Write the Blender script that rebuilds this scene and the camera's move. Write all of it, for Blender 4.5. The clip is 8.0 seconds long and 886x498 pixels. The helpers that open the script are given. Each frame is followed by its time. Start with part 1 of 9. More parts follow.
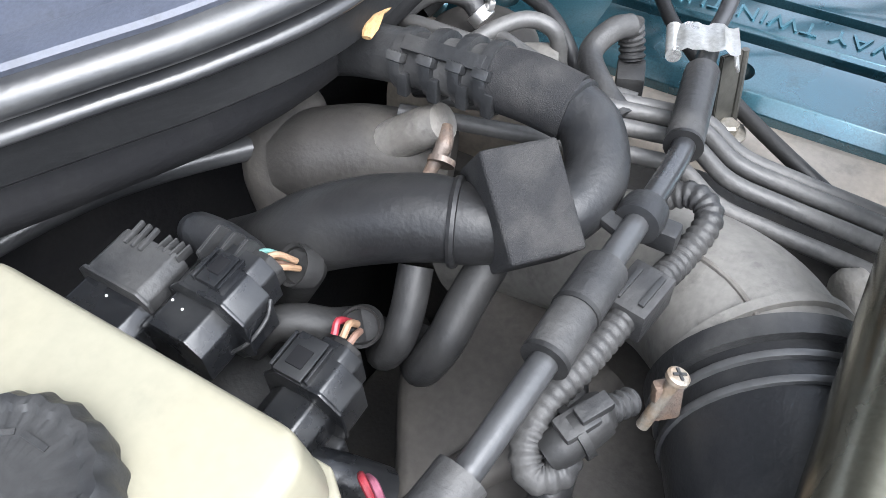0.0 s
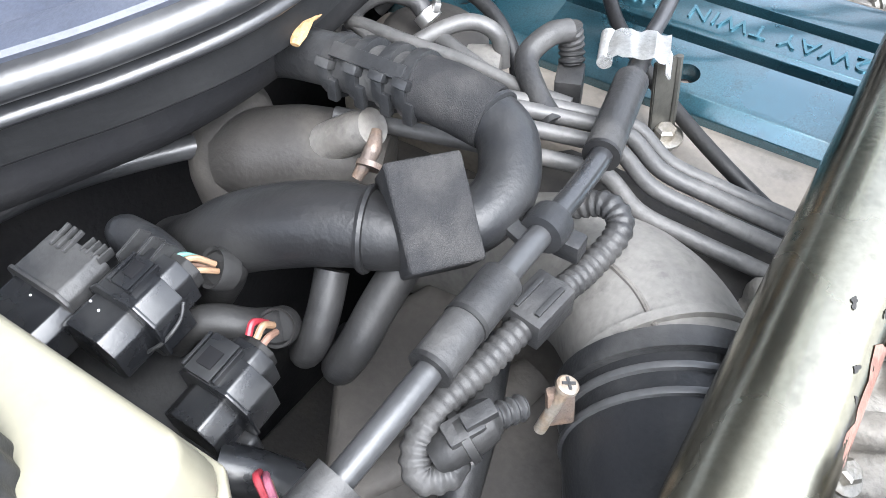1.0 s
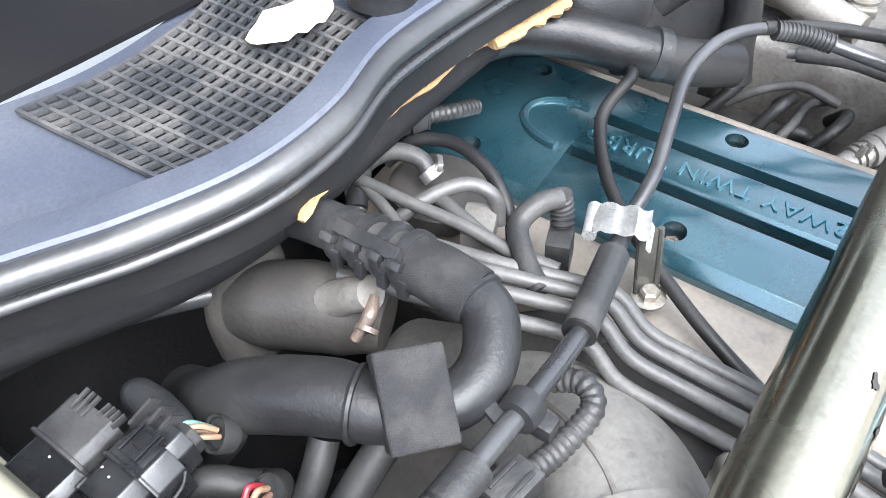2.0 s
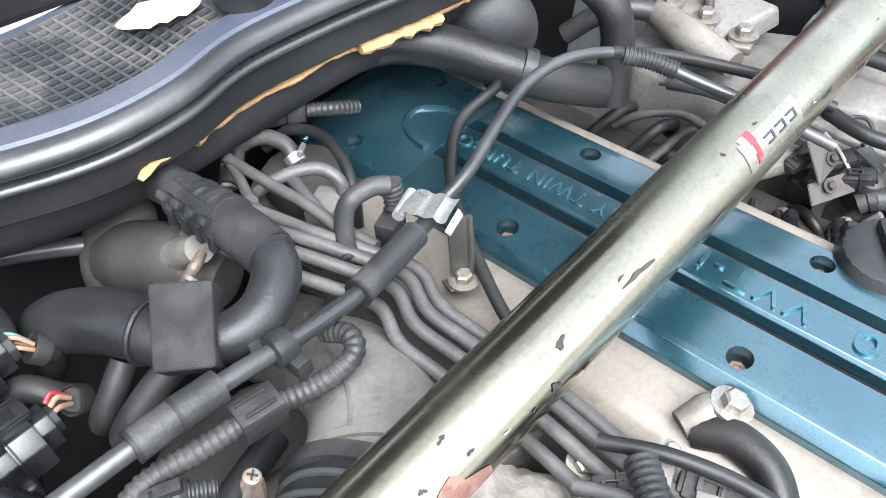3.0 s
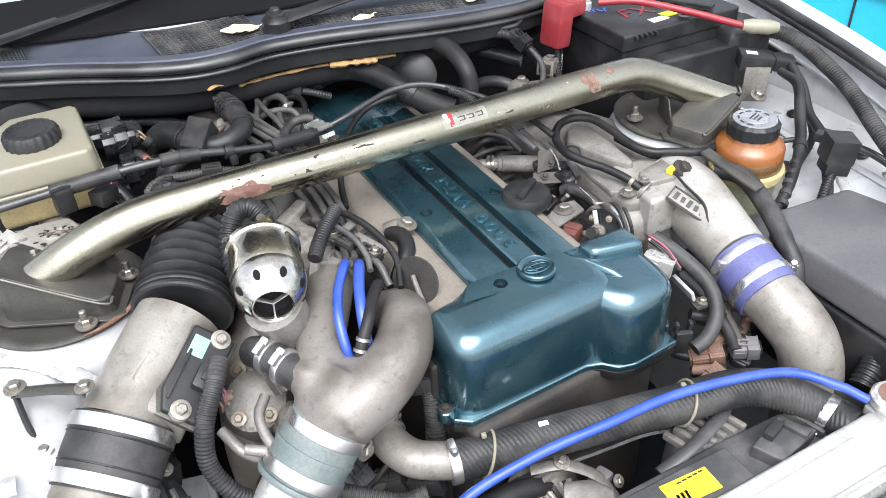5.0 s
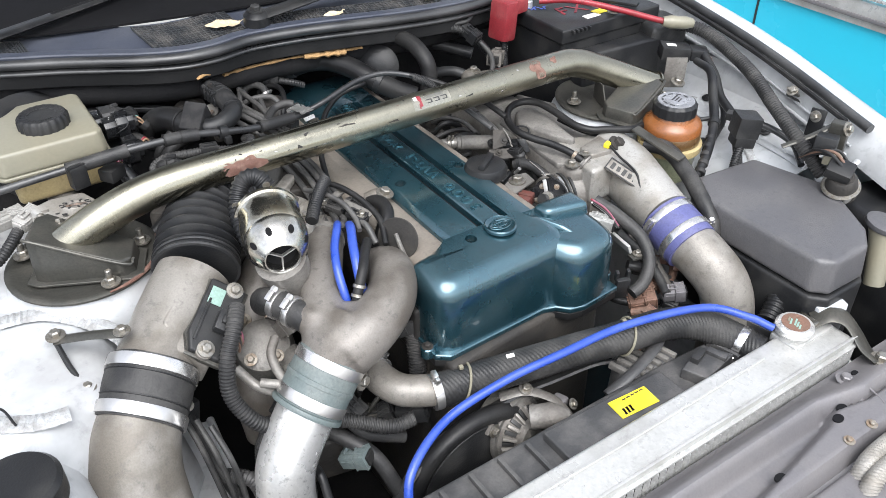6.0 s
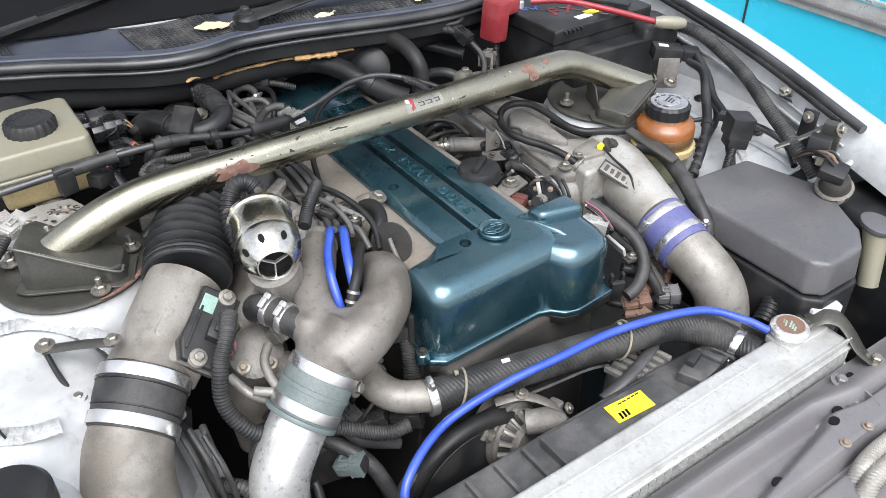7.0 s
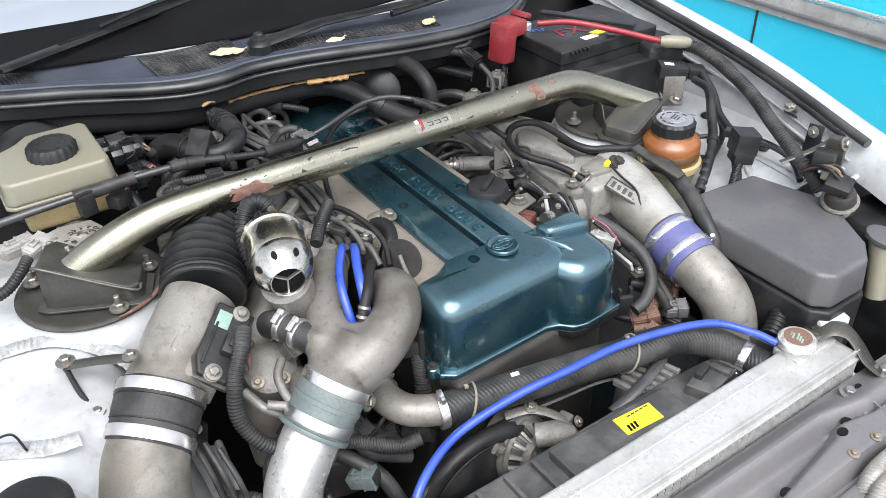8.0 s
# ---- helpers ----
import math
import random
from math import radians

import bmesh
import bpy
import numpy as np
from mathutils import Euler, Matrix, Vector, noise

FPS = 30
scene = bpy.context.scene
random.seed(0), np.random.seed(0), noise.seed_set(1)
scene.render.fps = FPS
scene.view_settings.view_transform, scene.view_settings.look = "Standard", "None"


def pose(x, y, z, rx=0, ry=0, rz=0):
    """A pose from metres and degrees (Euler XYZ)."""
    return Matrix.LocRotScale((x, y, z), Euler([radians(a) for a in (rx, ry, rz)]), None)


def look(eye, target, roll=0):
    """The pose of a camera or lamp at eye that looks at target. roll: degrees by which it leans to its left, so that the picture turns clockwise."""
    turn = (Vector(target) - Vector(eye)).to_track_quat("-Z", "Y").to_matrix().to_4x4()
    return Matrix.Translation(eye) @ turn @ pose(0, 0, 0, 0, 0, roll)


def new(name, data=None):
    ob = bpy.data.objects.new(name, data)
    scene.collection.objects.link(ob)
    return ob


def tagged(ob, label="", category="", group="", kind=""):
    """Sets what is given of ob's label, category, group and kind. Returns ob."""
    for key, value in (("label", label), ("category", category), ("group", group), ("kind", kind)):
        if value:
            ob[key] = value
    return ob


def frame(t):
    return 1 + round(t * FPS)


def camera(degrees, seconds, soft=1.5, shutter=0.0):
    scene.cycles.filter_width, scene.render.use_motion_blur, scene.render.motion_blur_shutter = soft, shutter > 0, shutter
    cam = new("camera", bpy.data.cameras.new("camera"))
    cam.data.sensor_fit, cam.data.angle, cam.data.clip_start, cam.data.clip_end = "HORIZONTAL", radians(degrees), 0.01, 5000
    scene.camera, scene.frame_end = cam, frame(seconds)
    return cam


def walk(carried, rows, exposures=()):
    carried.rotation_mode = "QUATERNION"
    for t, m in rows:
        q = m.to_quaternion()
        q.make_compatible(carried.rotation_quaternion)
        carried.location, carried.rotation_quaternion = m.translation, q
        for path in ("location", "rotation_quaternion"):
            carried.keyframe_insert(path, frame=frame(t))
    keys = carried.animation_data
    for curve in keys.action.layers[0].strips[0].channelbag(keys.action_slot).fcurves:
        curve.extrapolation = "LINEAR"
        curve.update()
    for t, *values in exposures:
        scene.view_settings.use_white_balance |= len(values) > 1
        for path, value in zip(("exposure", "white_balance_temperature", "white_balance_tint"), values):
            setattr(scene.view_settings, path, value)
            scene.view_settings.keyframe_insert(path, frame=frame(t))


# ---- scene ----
cam = camera(57.0, 8.0, soft=0.8, shutter=0.0)
PATH = [
    (0, (-0.435, 0.307, 1.187), (0.599, 1.013, -0.373), -4.1),
    (0.2, (-0.429, 0.302, 1.185), (0.547, 1.007, -0.411), -5.4),
    (0.5, (-0.432, 0.294, 1.179), (0.551, 0.978, -0.422), -1.7),
    (0.7, (-0.431, 0.273, 1.180), (0.532, 1.020, -0.406), -5.0),
    (1, (-0.406, 0.268, 1.203), (0.556, 0.992, -0.394), -5.2),
    (1.2, (-0.396, 0.273, 1.225), (0.58, 1.038, -0.345), -5.6),
    (2.3, (-0.357, 0.246, 1.267), (0.669, 1.08, -0.233), -4.8),
    (2.5, (-0.342, 0.199, 1.268), (0.719, 1.036, -0.206), -2.7),
    (2.7, (-0.324, 0.152, 1.265), (0.673, 1.089, -0.194), -3.4),
    (3, (-0.33, 0.101, 1.275), (0.637, 1.093, -0.168), -5.2),
    (3.2, (-0.340, 0.057, 1.280), (0.620, 1.067, -0.155), -4.6),
    (3.5, (-0.37, -0.022, 1.295), (0.615, 0.996, -0.116), -1.6),
    (3.7, (-0.361, -0.084, 1.299), (0.609, 0.994, -0.079), -0.7),
    (4, (-0.32, -0.198, 1.337), (0.602, 0.928, -0.035), 2.3),
    (4.3, (-0.246, -0.346, 1.361), (0.528, 0.969, 0.068), -0.3),
    (4.5, (-0.263, -0.433, 1.37), (0.515, 0.886, 0.083), -0.7),
    (4.8, (-0.336, -0.544, 1.426), (0.410, 0.854, 0.206), -1.6),
    (5, (-0.403, -0.64, 1.455), (0.34, 0.799, 0.281), -2.7),
    (5.2, (-0.478, -0.687, 1.484), (0.338, 0.706, 0.303), -0.9),
    (6.3, (-0.545, -0.751, 1.51), (0.356, 0.595, 0.337), -0.4),
    (6.5, (-0.545, -0.749, 1.508), (0.359, 0.599, 0.339), -0.4),
    (7, (-0.542, -0.733, 1.512), (0.375, 0.595, 0.33), -0.2),
    (7.5, (-0.543, -0.747, 1.511), (0.342, 0.64, 0.373), -1.8),
    (8, (-0.547, -0.759, 1.518), (0.355, 0.618, 0.382), -1.6),
]
walk(cam, [(t, look(eye, target, roll)) for t, eye, target, roll in PATH], [(0, 2.42, 6150, 10), (1.2, 2.80, 6150, 10), (2.5, 2.78, 6200, 10), (3.5, 2.10, 6250, 10), (4.5, 1.84, 6400, 10), (5.2, 1.60, 6430, 10), (6.3, 1.34, 6430, 10), (8, 1.34, 6430, 10)])

# ---- world and light ----
SUN_EL, SUN_AZ = radians(58), radians(205)
world = bpy.data.worlds.new("sky")
scene.world = world
world.use_nodes = True
wn, wl = world.node_tree.nodes, world.node_tree.links
sky = wn.new("ShaderNodeTexSky")
sky.sky_type = "NISHITA"
sky.sun_disc = False
sky.sun_elevation, sky.sun_rotation = SUN_EL, SUN_AZ
sky.air_density, sky.dust_density, sky.ozone_density = 1.0, 3.0, 1.0
soft_sky = wn.new("ShaderNodeHueSaturation")
soft_sky.inputs["Saturation"].default_value = 0.35
wl.new(sky.outputs["Color"], soft_sky.inputs["Color"])
wl.new(soft_sky.outputs["Color"], wn["Background"].inputs["Color"])
wn["Background"].inputs["Strength"].default_value = 0.15
sun = new("sun", bpy.data.lights.new("sun", "SUN"))
sun.data.energy, sun.data.angle, sun.data.color = 1.5, radians(60), (0.965, 0.985, 1.0)
sun.matrix_world = look((0.8 * math.sin(SUN_AZ), 0.8 * math.cos(SUN_AZ), 3 + 0.0), (0, 0, 3 - 0.8 * math.tan(SUN_EL)))

# ---- materials ----
def surf(name, col, rough=0.5, metal=0.0, dust=None, amount=0.35, scale=25.0, bump=0.15, fine=250.0, coat=0.0, vary=0.12, specks=0.35, stretch=None, trans=0.0):
    """A worn surface: base colour, a dust or stain colour in soft patches, fine grain in colour, gloss and relief."""
    m = bpy.data.materials.new(name)
    m.use_nodes = True
    n, l = m.node_tree.nodes, m.node_tree.links
    b = n["Principled BSDF"]
    tc = n.new("ShaderNodeTexCoord")
    src = tc.outputs["Object"]
    if stretch:
        mp = n.new("ShaderNodeMapping")
        mp.inputs["Scale"].default_value = stretch
        l.new(src, mp.inputs["Vector"])
        src = mp.outputs["Vector"]
    big, small = n.new("ShaderNodeTexNoise"), n.new("ShaderNodeTexNoise")
    for t, s, d in ((big, scale, 6.0), (small, fine, 3.0)):
        t.inputs["Scale"].default_value, t.inputs["Detail"].default_value = s, d
        l.new(src, t.inputs["Vector"])
    ramp = n.new("ShaderNodeMapRange")
    ramp.inputs["From Min"].default_value, ramp.inputs["From Max"].default_value = 0.44, 0.62
    ramp.inputs["To Max"].default_value = amount
    l.new(big.outputs["Fac"], ramp.inputs["Value"])
    mix = n.new("ShaderNodeMix")
    mix.data_type = "RGBA"
    mix.inputs["A"].default_value = (*col, 1)
    mix.inputs["B"].default_value = (*(dust or [min(1, c * 1.5 + 0.03) for c in col]), 1)
    l.new(ramp.outputs["Result"], mix.inputs["Factor"])
    hsv = n.new("ShaderNodeHueSaturation")
    val = n.new("ShaderNodeMapRange")
    val.inputs["From Min"].default_value, val.inputs["From Max"].default_value = 0.3, 0.7
    val.inputs["To Min"].default_value, val.inputs["To Max"].default_value = 1 - vary, 1 + vary
    l.new(small.outputs["Fac"], val.inputs["Value"])
    l.new(val.outputs["Result"], hsv.inputs["Value"])
    spot, pick, dark = n.new("ShaderNodeTexNoise"), n.new("ShaderNodeMapRange"), n.new("ShaderNodeMix")
    spot.inputs["Scale"].default_value, spot.inputs["Detail"].default_value, spot.inputs["Roughness"].default_value = scale * 7, 5.0, 0.65
    l.new(src, spot.inputs["Vector"])
    pick.inputs["From Min"].default_value, pick.inputs["From Max"].default_value, pick.inputs["To Max"].default_value = 0.55, 0.68, specks
    l.new(spot.outputs["Fac"], pick.inputs["Value"])
    dark.data_type = "RGBA"
    dark.inputs["B"].default_value = (*[c * 0.35 + 0.012 for c in col], 1)
    l.new(pick.outputs["Result"], dark.inputs["Factor"])
    l.new(mix.outputs["Result"], dark.inputs["A"])
    l.new(dark.outputs["Result"], hsv.inputs["Color"])
    l.new(hsv.outputs["Color"], b.inputs["Base Color"])
    rg = n.new("ShaderNodeMapRange")
    rg.inputs["From Min"].default_value, rg.inputs["From Max"].default_value = 0.35, 0.7
    rg.inputs["To Min"].default_value, rg.inputs["To Max"].default_value = max(0.03, rough - 0.08), min(1, rough + 0.16)
    l.new(big.outputs["Fac"], rg.inputs["Value"])
    l.new(rg.outputs["Result"], b.inputs["Roughness"])
    b.inputs["Metallic"].default_value = metal
    b.inputs["Coat Weight"].default_value = coat
    b.inputs["Coat Roughness"].default_value = 0.14
    b.inputs["Transmission Weight"].default_value = trans
    if bump:
        bp = n.new("ShaderNodeBump")
        bp.inputs["Strength"].default_value, bp.inputs["Distance"].default_value = bump, 0.002
        l.new(small.outputs["Fac"], bp.inputs["Height"])
        l.new(bp.outputs["Normal"], b.inputs["Normal"])
    return m


WHITE = surf("white_body_paint", (0.45, 0.465, 0.48), 0.36, 0, (0.275, 0.27, 0.265), 0.62, 6, 0.06, 60, coat=0.3, vary=0.06)
# Pale grey here is sky sheen on the cap, put into the base colour.
CAPTOP = surf("cap_top_sky_sheen", (0.20, 0.205, 0.22), 0.33, 0, (0.13, 0.13, 0.135), 0.5, 40, 0.1, 300)
BLACK = surf("black_plastic", (0.013, 0.0135, 0.0148), 0.38, 0, (0.042, 0.041, 0.039), 0.38, 22, 0.15, 400)
BLACKP = surf("dusty_black_plastic", (0.018, 0.0185, 0.0195), 0.38, 0, (0.075, 0.073, 0.070), 0.32, 26, 0.2, 300)
PLUG = surf("moulded_black_plug", (0.0085, 0.009, 0.0102), 0.27, 0, (0.028, 0.028, 0.0275), 0.3, 45, 0.05, 300, specks=0.2)
LID = surf("grey_box_plastic", (0.078, 0.077, 0.082), 0.40, 0, (0.13, 0.126, 0.123), 0.3, 14, 0.25, 500)
RUBBER = surf("black_rubber", (0.0098, 0.0098, 0.0104), 0.42, 0, (0.033, 0.032, 0.030), 0.35, 18, 0.15, 300)
RUBBERG = surf("dusty_grey_rubber", (0.021, 0.021, 0.0215), 0.46, 0, (0.085, 0.082, 0.078), 0.42, 20, 0.25, 300)
LINE = surf("dusty_steel_line", (0.052, 0.051, 0.050), 0.48, 0.1, (0.125, 0.120, 0.114), 0.45, 30, 0.15, 300)
SEAL = surf("seal_rubber", (0.020, 0.0205, 0.022), 0.34, 0, (0.080, 0.080, 0.080), 0.42, 8, 0.12, 260, coat=0.2, specks=0.3)
SEALF = surf("seal_flange_rubber", (0.0095, 0.0097, 0.0102), 0.6, 0, (0.026, 0.026, 0.026), 0.35, 10, 0.2, 260)
FOAM = surf("foam_sleeve", (0.021, 0.021, 0.022), 0.92, 0, (0.048, 0.0465, 0.045), 0.5, 60, 0.45, 1600)
TEAL = surf("teal_metallic_paint", (0.028, 0.096, 0.127), 0.28, 0.80, (0.050, 0.100, 0.120), 0.42, 14, 0.04, 900, coat=0.85, vary=0.18, specks=0.4)
CAST = surf("dusty_cast_aluminium", (0.222, 0.208, 0.188), 0.42, 0.25, (0.110, 0.097, 0.080), 0.85, 13, 0.16, 420, vary=0.09, specks=0.55)
CASTL = surf("bright_cast_aluminium", (0.36, 0.35, 0.33), 0.40, 0.3, (0.20, 0.18, 0.15), 0.7, 13, 0.12, 420, vary=0.08, specks=0.5)
CASTD = surf("dirty_cast_aluminium", (0.20, 0.19, 0.175), 0.48, 0.25, (0.085, 0.075, 0.065), 0.7, 18, 0.35, 260, specks=0.5)
BEIGE = surf("dusty_cam_cover", (0.205, 0.183, 0.157), 0.44, 0.2, (0.145, 0.118, 0.094), 0.55, 9, 0.1, 300, vary=0.08, specks=0.4)
IRON = surf("dark_cast_iron", (0.030, 0.0285, 0.027), 0.6, 0.2, (0.062, 0.055, 0.047), 0.5, 22, 0.3, 250)
ALU = surf("polished_aluminium", (0.76, 0.76, 0.75), 0.30, 0.7, (0.47, 0.455, 0.43), 0.5, 16, 0.08, 260, vary=0.06, specks=0.8)
YCAST = surf("smooth_brown_casting", (0.165, 0.152, 0.138), 0.48, 0.2, (0.075, 0.064, 0.053), 0.85, 14, 0.14, 500, vary=0.09, specks=0.55)
STEEL = surf("clamp_steel", (0.62, 0.61, 0.60), 0.26, 0.9, (0.50, 0.48, 0.45), 0.25, 7, 0.0, 300, vary=0.03, specks=0.06)
CHROME = surf("chrome", (0.54, 0.515, 0.45), 0.21, 1.0, (0.38, 0.30, 0.17), 0.6, 24, 0.03, 200)
CHROMEW = surf("polished_steel", (0.54, 0.53, 0.50), 0.20, 1.0, (0.50, 0.43, 0.29), 0.4, 24, 0.03, 200, specks=0.2)
ROUGHC = surf("rough_pale_casting", (0.235, 0.222, 0.200), 0.60, 0.15, (0.125, 0.112, 0.094), 0.7, 34, 0.9, 150, vary=0.15, specks=0.5)
BRONZE = surf("bronze_painted_tube", (0.335, 0.318, 0.252), 0.25, 1.0, (0.22, 0.208, 0.165), 0.5, 10, 0.03, 350, coat=0.10, vary=0.08, specks=0.3)
FILM = surf("silver_sticker_film", (0.375, 0.358, 0.300), 0.24, 1.0, (0.32, 0.305, 0.25), 0.4, 30, 0.0, 300, specks=0.2)
SHEETAL = surf("bright_aluminium_sheet", (0.62, 0.615, 0.60), 0.34, 0.75, (0.40, 0.385, 0.35), 0.5, 60, 0.1, 400)
BROWNP = surf("dusty_brown_plastic", (0.030, 0.028, 0.026), 0.58, 0, (0.088, 0.080, 0.070), 0.5, 16, 0.2, 300)
RUST = surf("brown_rust", (0.125, 0.062, 0.046), 0.8, 0, (0.20, 0.125, 0.10), 0.6, 90, 0.5, 500)
RUSTD = surf("dark_rusty_steel", (0.13, 0.105, 0.09), 0.55, 0.4, (0.20, 0.13, 0.09), 0.6, 90, 0.3, 500)
ZINC = surf("zinc_bolt", (0.30, 0.288, 0.262), 0.38, 0.8, (0.17, 0.14, 0.10), 0.55, 120, 0.2, 500)
ZINCD = surf("dirty_zinc", (0.26, 0.235, 0.20), 0.5, 0.5, (0.22, 0.14, 0.08), 0.6, 120, 0.3, 500)
GREYBR = surf("grey_bracket_metal", (0.066, 0.065, 0.058), 0.38, 0.5, (0.125, 0.115, 0.098), 0.35, 25, 0.1, 300)
BLUE = surf("blue_silicone", (0.085, 0.09, 0.215), 0.42, 0, (0.13, 0.13, 0.22), 0.35, 20, 0.1, 300)
BLUEH = surf("blue_vacuum_hose", (0.020, 0.056, 0.32), 0.32, 0, (0.045, 0.09, 0.36), 0.4, 20, 0.05, 300, coat=0.3, specks=0.12)
COUPG = surf("grey_green_silicone", (0.10, 0.125, 0.125), 0.5, 0, (0.17, 0.18, 0.17), 0.4, 20, 0.1, 300)
CREAM = surf("aged_cream_plastic", (0.200, 0.190, 0.146), 0.36, 0, (0.212, 0.186, 0.124), 0.4, 7, 0.03, 200, vary=0.04, specks=0.12)
AMBER = surf("amber_reservoir_plastic", (0.225, 0.080, 0.022), 0.3, 0, (0.15, 0.050, 0.014), 0.5, 18, 0.05, 300, coat=0.3)
AMBERD = surf("fluid_dark_plastic", (0.10, 0.055, 0.022), 0.3, 0, (0.16, 0.10, 0.04), 0.4, 18, 0.05, 300, coat=0.3)
YELLOWED = surf("yellowed_plastic", (0.36, 0.285, 0.145), 0.4, 0, (0.24, 0.195, 0.11), 0.4, 18, 0.05, 300)
GREENISH = surf("greenish_plastic", (0.28, 0.30, 0.20), 0.4, 0, (0.2, 0.2, 0.14), 0.4, 18, 0.05, 300)
RED = surf("faded_red_plastic", (0.20, 0.020, 0.026), 0.45, 0, (0.27, 0.065, 0.065), 0.4, 30, 0.1, 300)
REDP = surf("dull_red_plug", (0.105, 0.034, 0.027), 0.5, 0, (0.10, 0.055, 0.044), 0.5, 60, 0.1, 300)
REDC = surf("red_cable", (0.25, 0.015, 0.025), 0.4, 0, (0.12, 0.02, 0.02), 0.5, 60, 0.1, 300)
YELLOW = surf("yellow_label", (0.75, 0.60, 0.02), 0.45, 0, (0.6, 0.5, 0.06), 0.3, 40, 0.0, 300)
SHROUD = surf("dusty_shroud_plastic", (0.040, 0.040, 0.041), 0.5, 0, (0.120, 0.115, 0.110), 0.55, 20, 0.25, 280, specks=0.35)
PALE = surf("white_label", (0.75, 0.75, 0.73), 0.45, 0, (0.6, 0.58, 0.55), 0.3, 40, 0.0, 300, specks=0.12)
# Flat black for print and wires, also for the shade drawn into slots and holes.
INK = surf("black_ink_and_hole_shade", (0.02, 0.02, 0.02), 0.5, 0, None, 0.1, 40, 0.0, 300)
TEALW = surf("worn_teal_lettering", (0.060, 0.165, 0.205), 0.30, 0.85, (0.11, 0.20, 0.22), 0.4, 60, 0.02, 900, coat=0.5)
LINER = surf("black_hood_liner", (0.02, 0.02, 0.02), 0.9, 0, (0.04, 0.04, 0.04), 0.4, 10, 0.3, 200)
CYAN = surf("cyan_car_paint", (0.03, 0.50, 0.69), 0.22, 0.0, (0.035, 0.52, 0.71), 0.3, 4, 0.0, 300, coat=0.5, vary=0.02, specks=0.0)
COWL = surf("grey_blue_cowl_plastic", (0.044, 0.050, 0.069), 0.42, 0, (0.105, 0.110, 0.122), 0.3, 9, 0.1, 500)
GRILLE = surf("cowl_mesh_plastic", (0.030, 0.032, 0.035), 0.5, 0, (0.14, 0.13, 0.12), 0.4, 30, 0.1, 500)
FIRE = surf("black_firewall_mat", (0.011, 0.011, 0.012), 0.8, 0, (0.028, 0.027, 0.026), 0.5, 12, 0.3, 200)
GLUE = surf("tan_old_sponge", (0.33, 0.20, 0.085), 0.9, 0, (0.16, 0.10, 0.05), 0.5, 60, 0.8, 400)
FLOORD = surf("dusty_brown_floor", (0.042, 0.039, 0.036), 0.62, 0.1, (0.088, 0.080, 0.071), 0.5, 11, 0.15, 200, specks=0.35)
DUSTY = surf("dust_covered_metal", (0.125, 0.119, 0.110), 0.62, 0.15, (0.21, 0.198, 0.18), 0.6, 30, 0.3, 260, specks=0.45)
CONE = surf("dusty_inlet_casting", (0.105, 0.100, 0.092), 0.58, 0.15, (0.19, 0.182, 0.168), 0.6, 12, 0.2, 240, specks=0.4)
LEAF = surf("dry_leaf", (0.62, 0.52, 0.36), 0.6, 0, (0.45, 0.34, 0.19), 0.5, 60, 0.2, 300)
LEAFG = surf("yellow_green_leaf", (0.58, 0.55, 0.30), 0.6, 0, (0.42, 0.40, 0.17), 0.5, 60, 0.2, 300)
# Colour of the unseen ground, pale so that it throws light up.
BOUNCE = surf("pale_bounce_ground", (0.30, 0.295, 0.28), 0.85, 0, (0.22, 0.215, 0.205), 0.5, 3, 0.6, 200)
SUPPORT = surf("dusty_grey_support", (0.150, 0.144, 0.150), 0.40, 0.2, (0.20, 0.187, 0.18), 0.45, 8, 0.03, 300, vary=0.05, specks=0.18)
SEALER = surf("grimy_seam_sealer", (0.36, 0.37, 0.375), 0.55, 0, (0.20, 0.19, 0.18), 0.6, 60, 0.5, 260, specks=0.5)
RADW = surf("white_radiator_tank", (0.45, 0.45, 0.438), 0.34, 0.35, (0.25, 0.24, 0.222), 0.5, 15, 0.10, 250, vary=0.06, specks=0.3)
FIN = surf("radiator_fin", (0.50, 0.50, 0.49), 0.45, 0.2, (0.24, 0.235, 0.23), 0.4, 60, 0.1, 300)
PINK = surf("pink_wire", (0.22, 0.065, 0.10), 0.5, 0, None, 0.1, 60, 0.0, 300)
WIRER = surf("red_wire", (0.20, 0.016, 0.025), 0.5, 0, None, 0.1, 60, 0.0, 300)
WIREY = surf("tan_wire", (0.20, 0.125, 0.075), 0.5, 0, None, 0.1, 60, 0.0, 300)
WIREG = surf("green_wire", (0.07, 0.16, 0.14), 0.45, 0, None, 0.1, 60, 0.0, 300)
GREENL = surf("pale_green_label", (0.22, 0.34, 0.295), 0.45, 0, (0.16, 0.22, 0.19), 0.3, 60, 0.0, 300)
BROWN = surf("brown_wire_loom", (0.16, 0.09, 0.065), 0.6, 0, (0.10, 0.07, 0.05), 0.5, 40, 0.3, 300)
# Dead black: glass border and cabin, also shade and dark reflection put into colour.
FRIT = surf("black_border_and_hole_shade", (0.004, 0.004, 0.005), 0.75, 0, (0.012, 0.012, 0.012), 0.2, 9, 0.05, 200, specks=0.0)
# The pale base colour stands for the sky mirrored in the glass.
GLASS = surf("glass_sky_reflection", (0.30, 0.33, 0.37), 0.06, 0.0, None, 0.05, 4, 0.0, 300, coat=1.0, vary=0.0, specks=0.0)
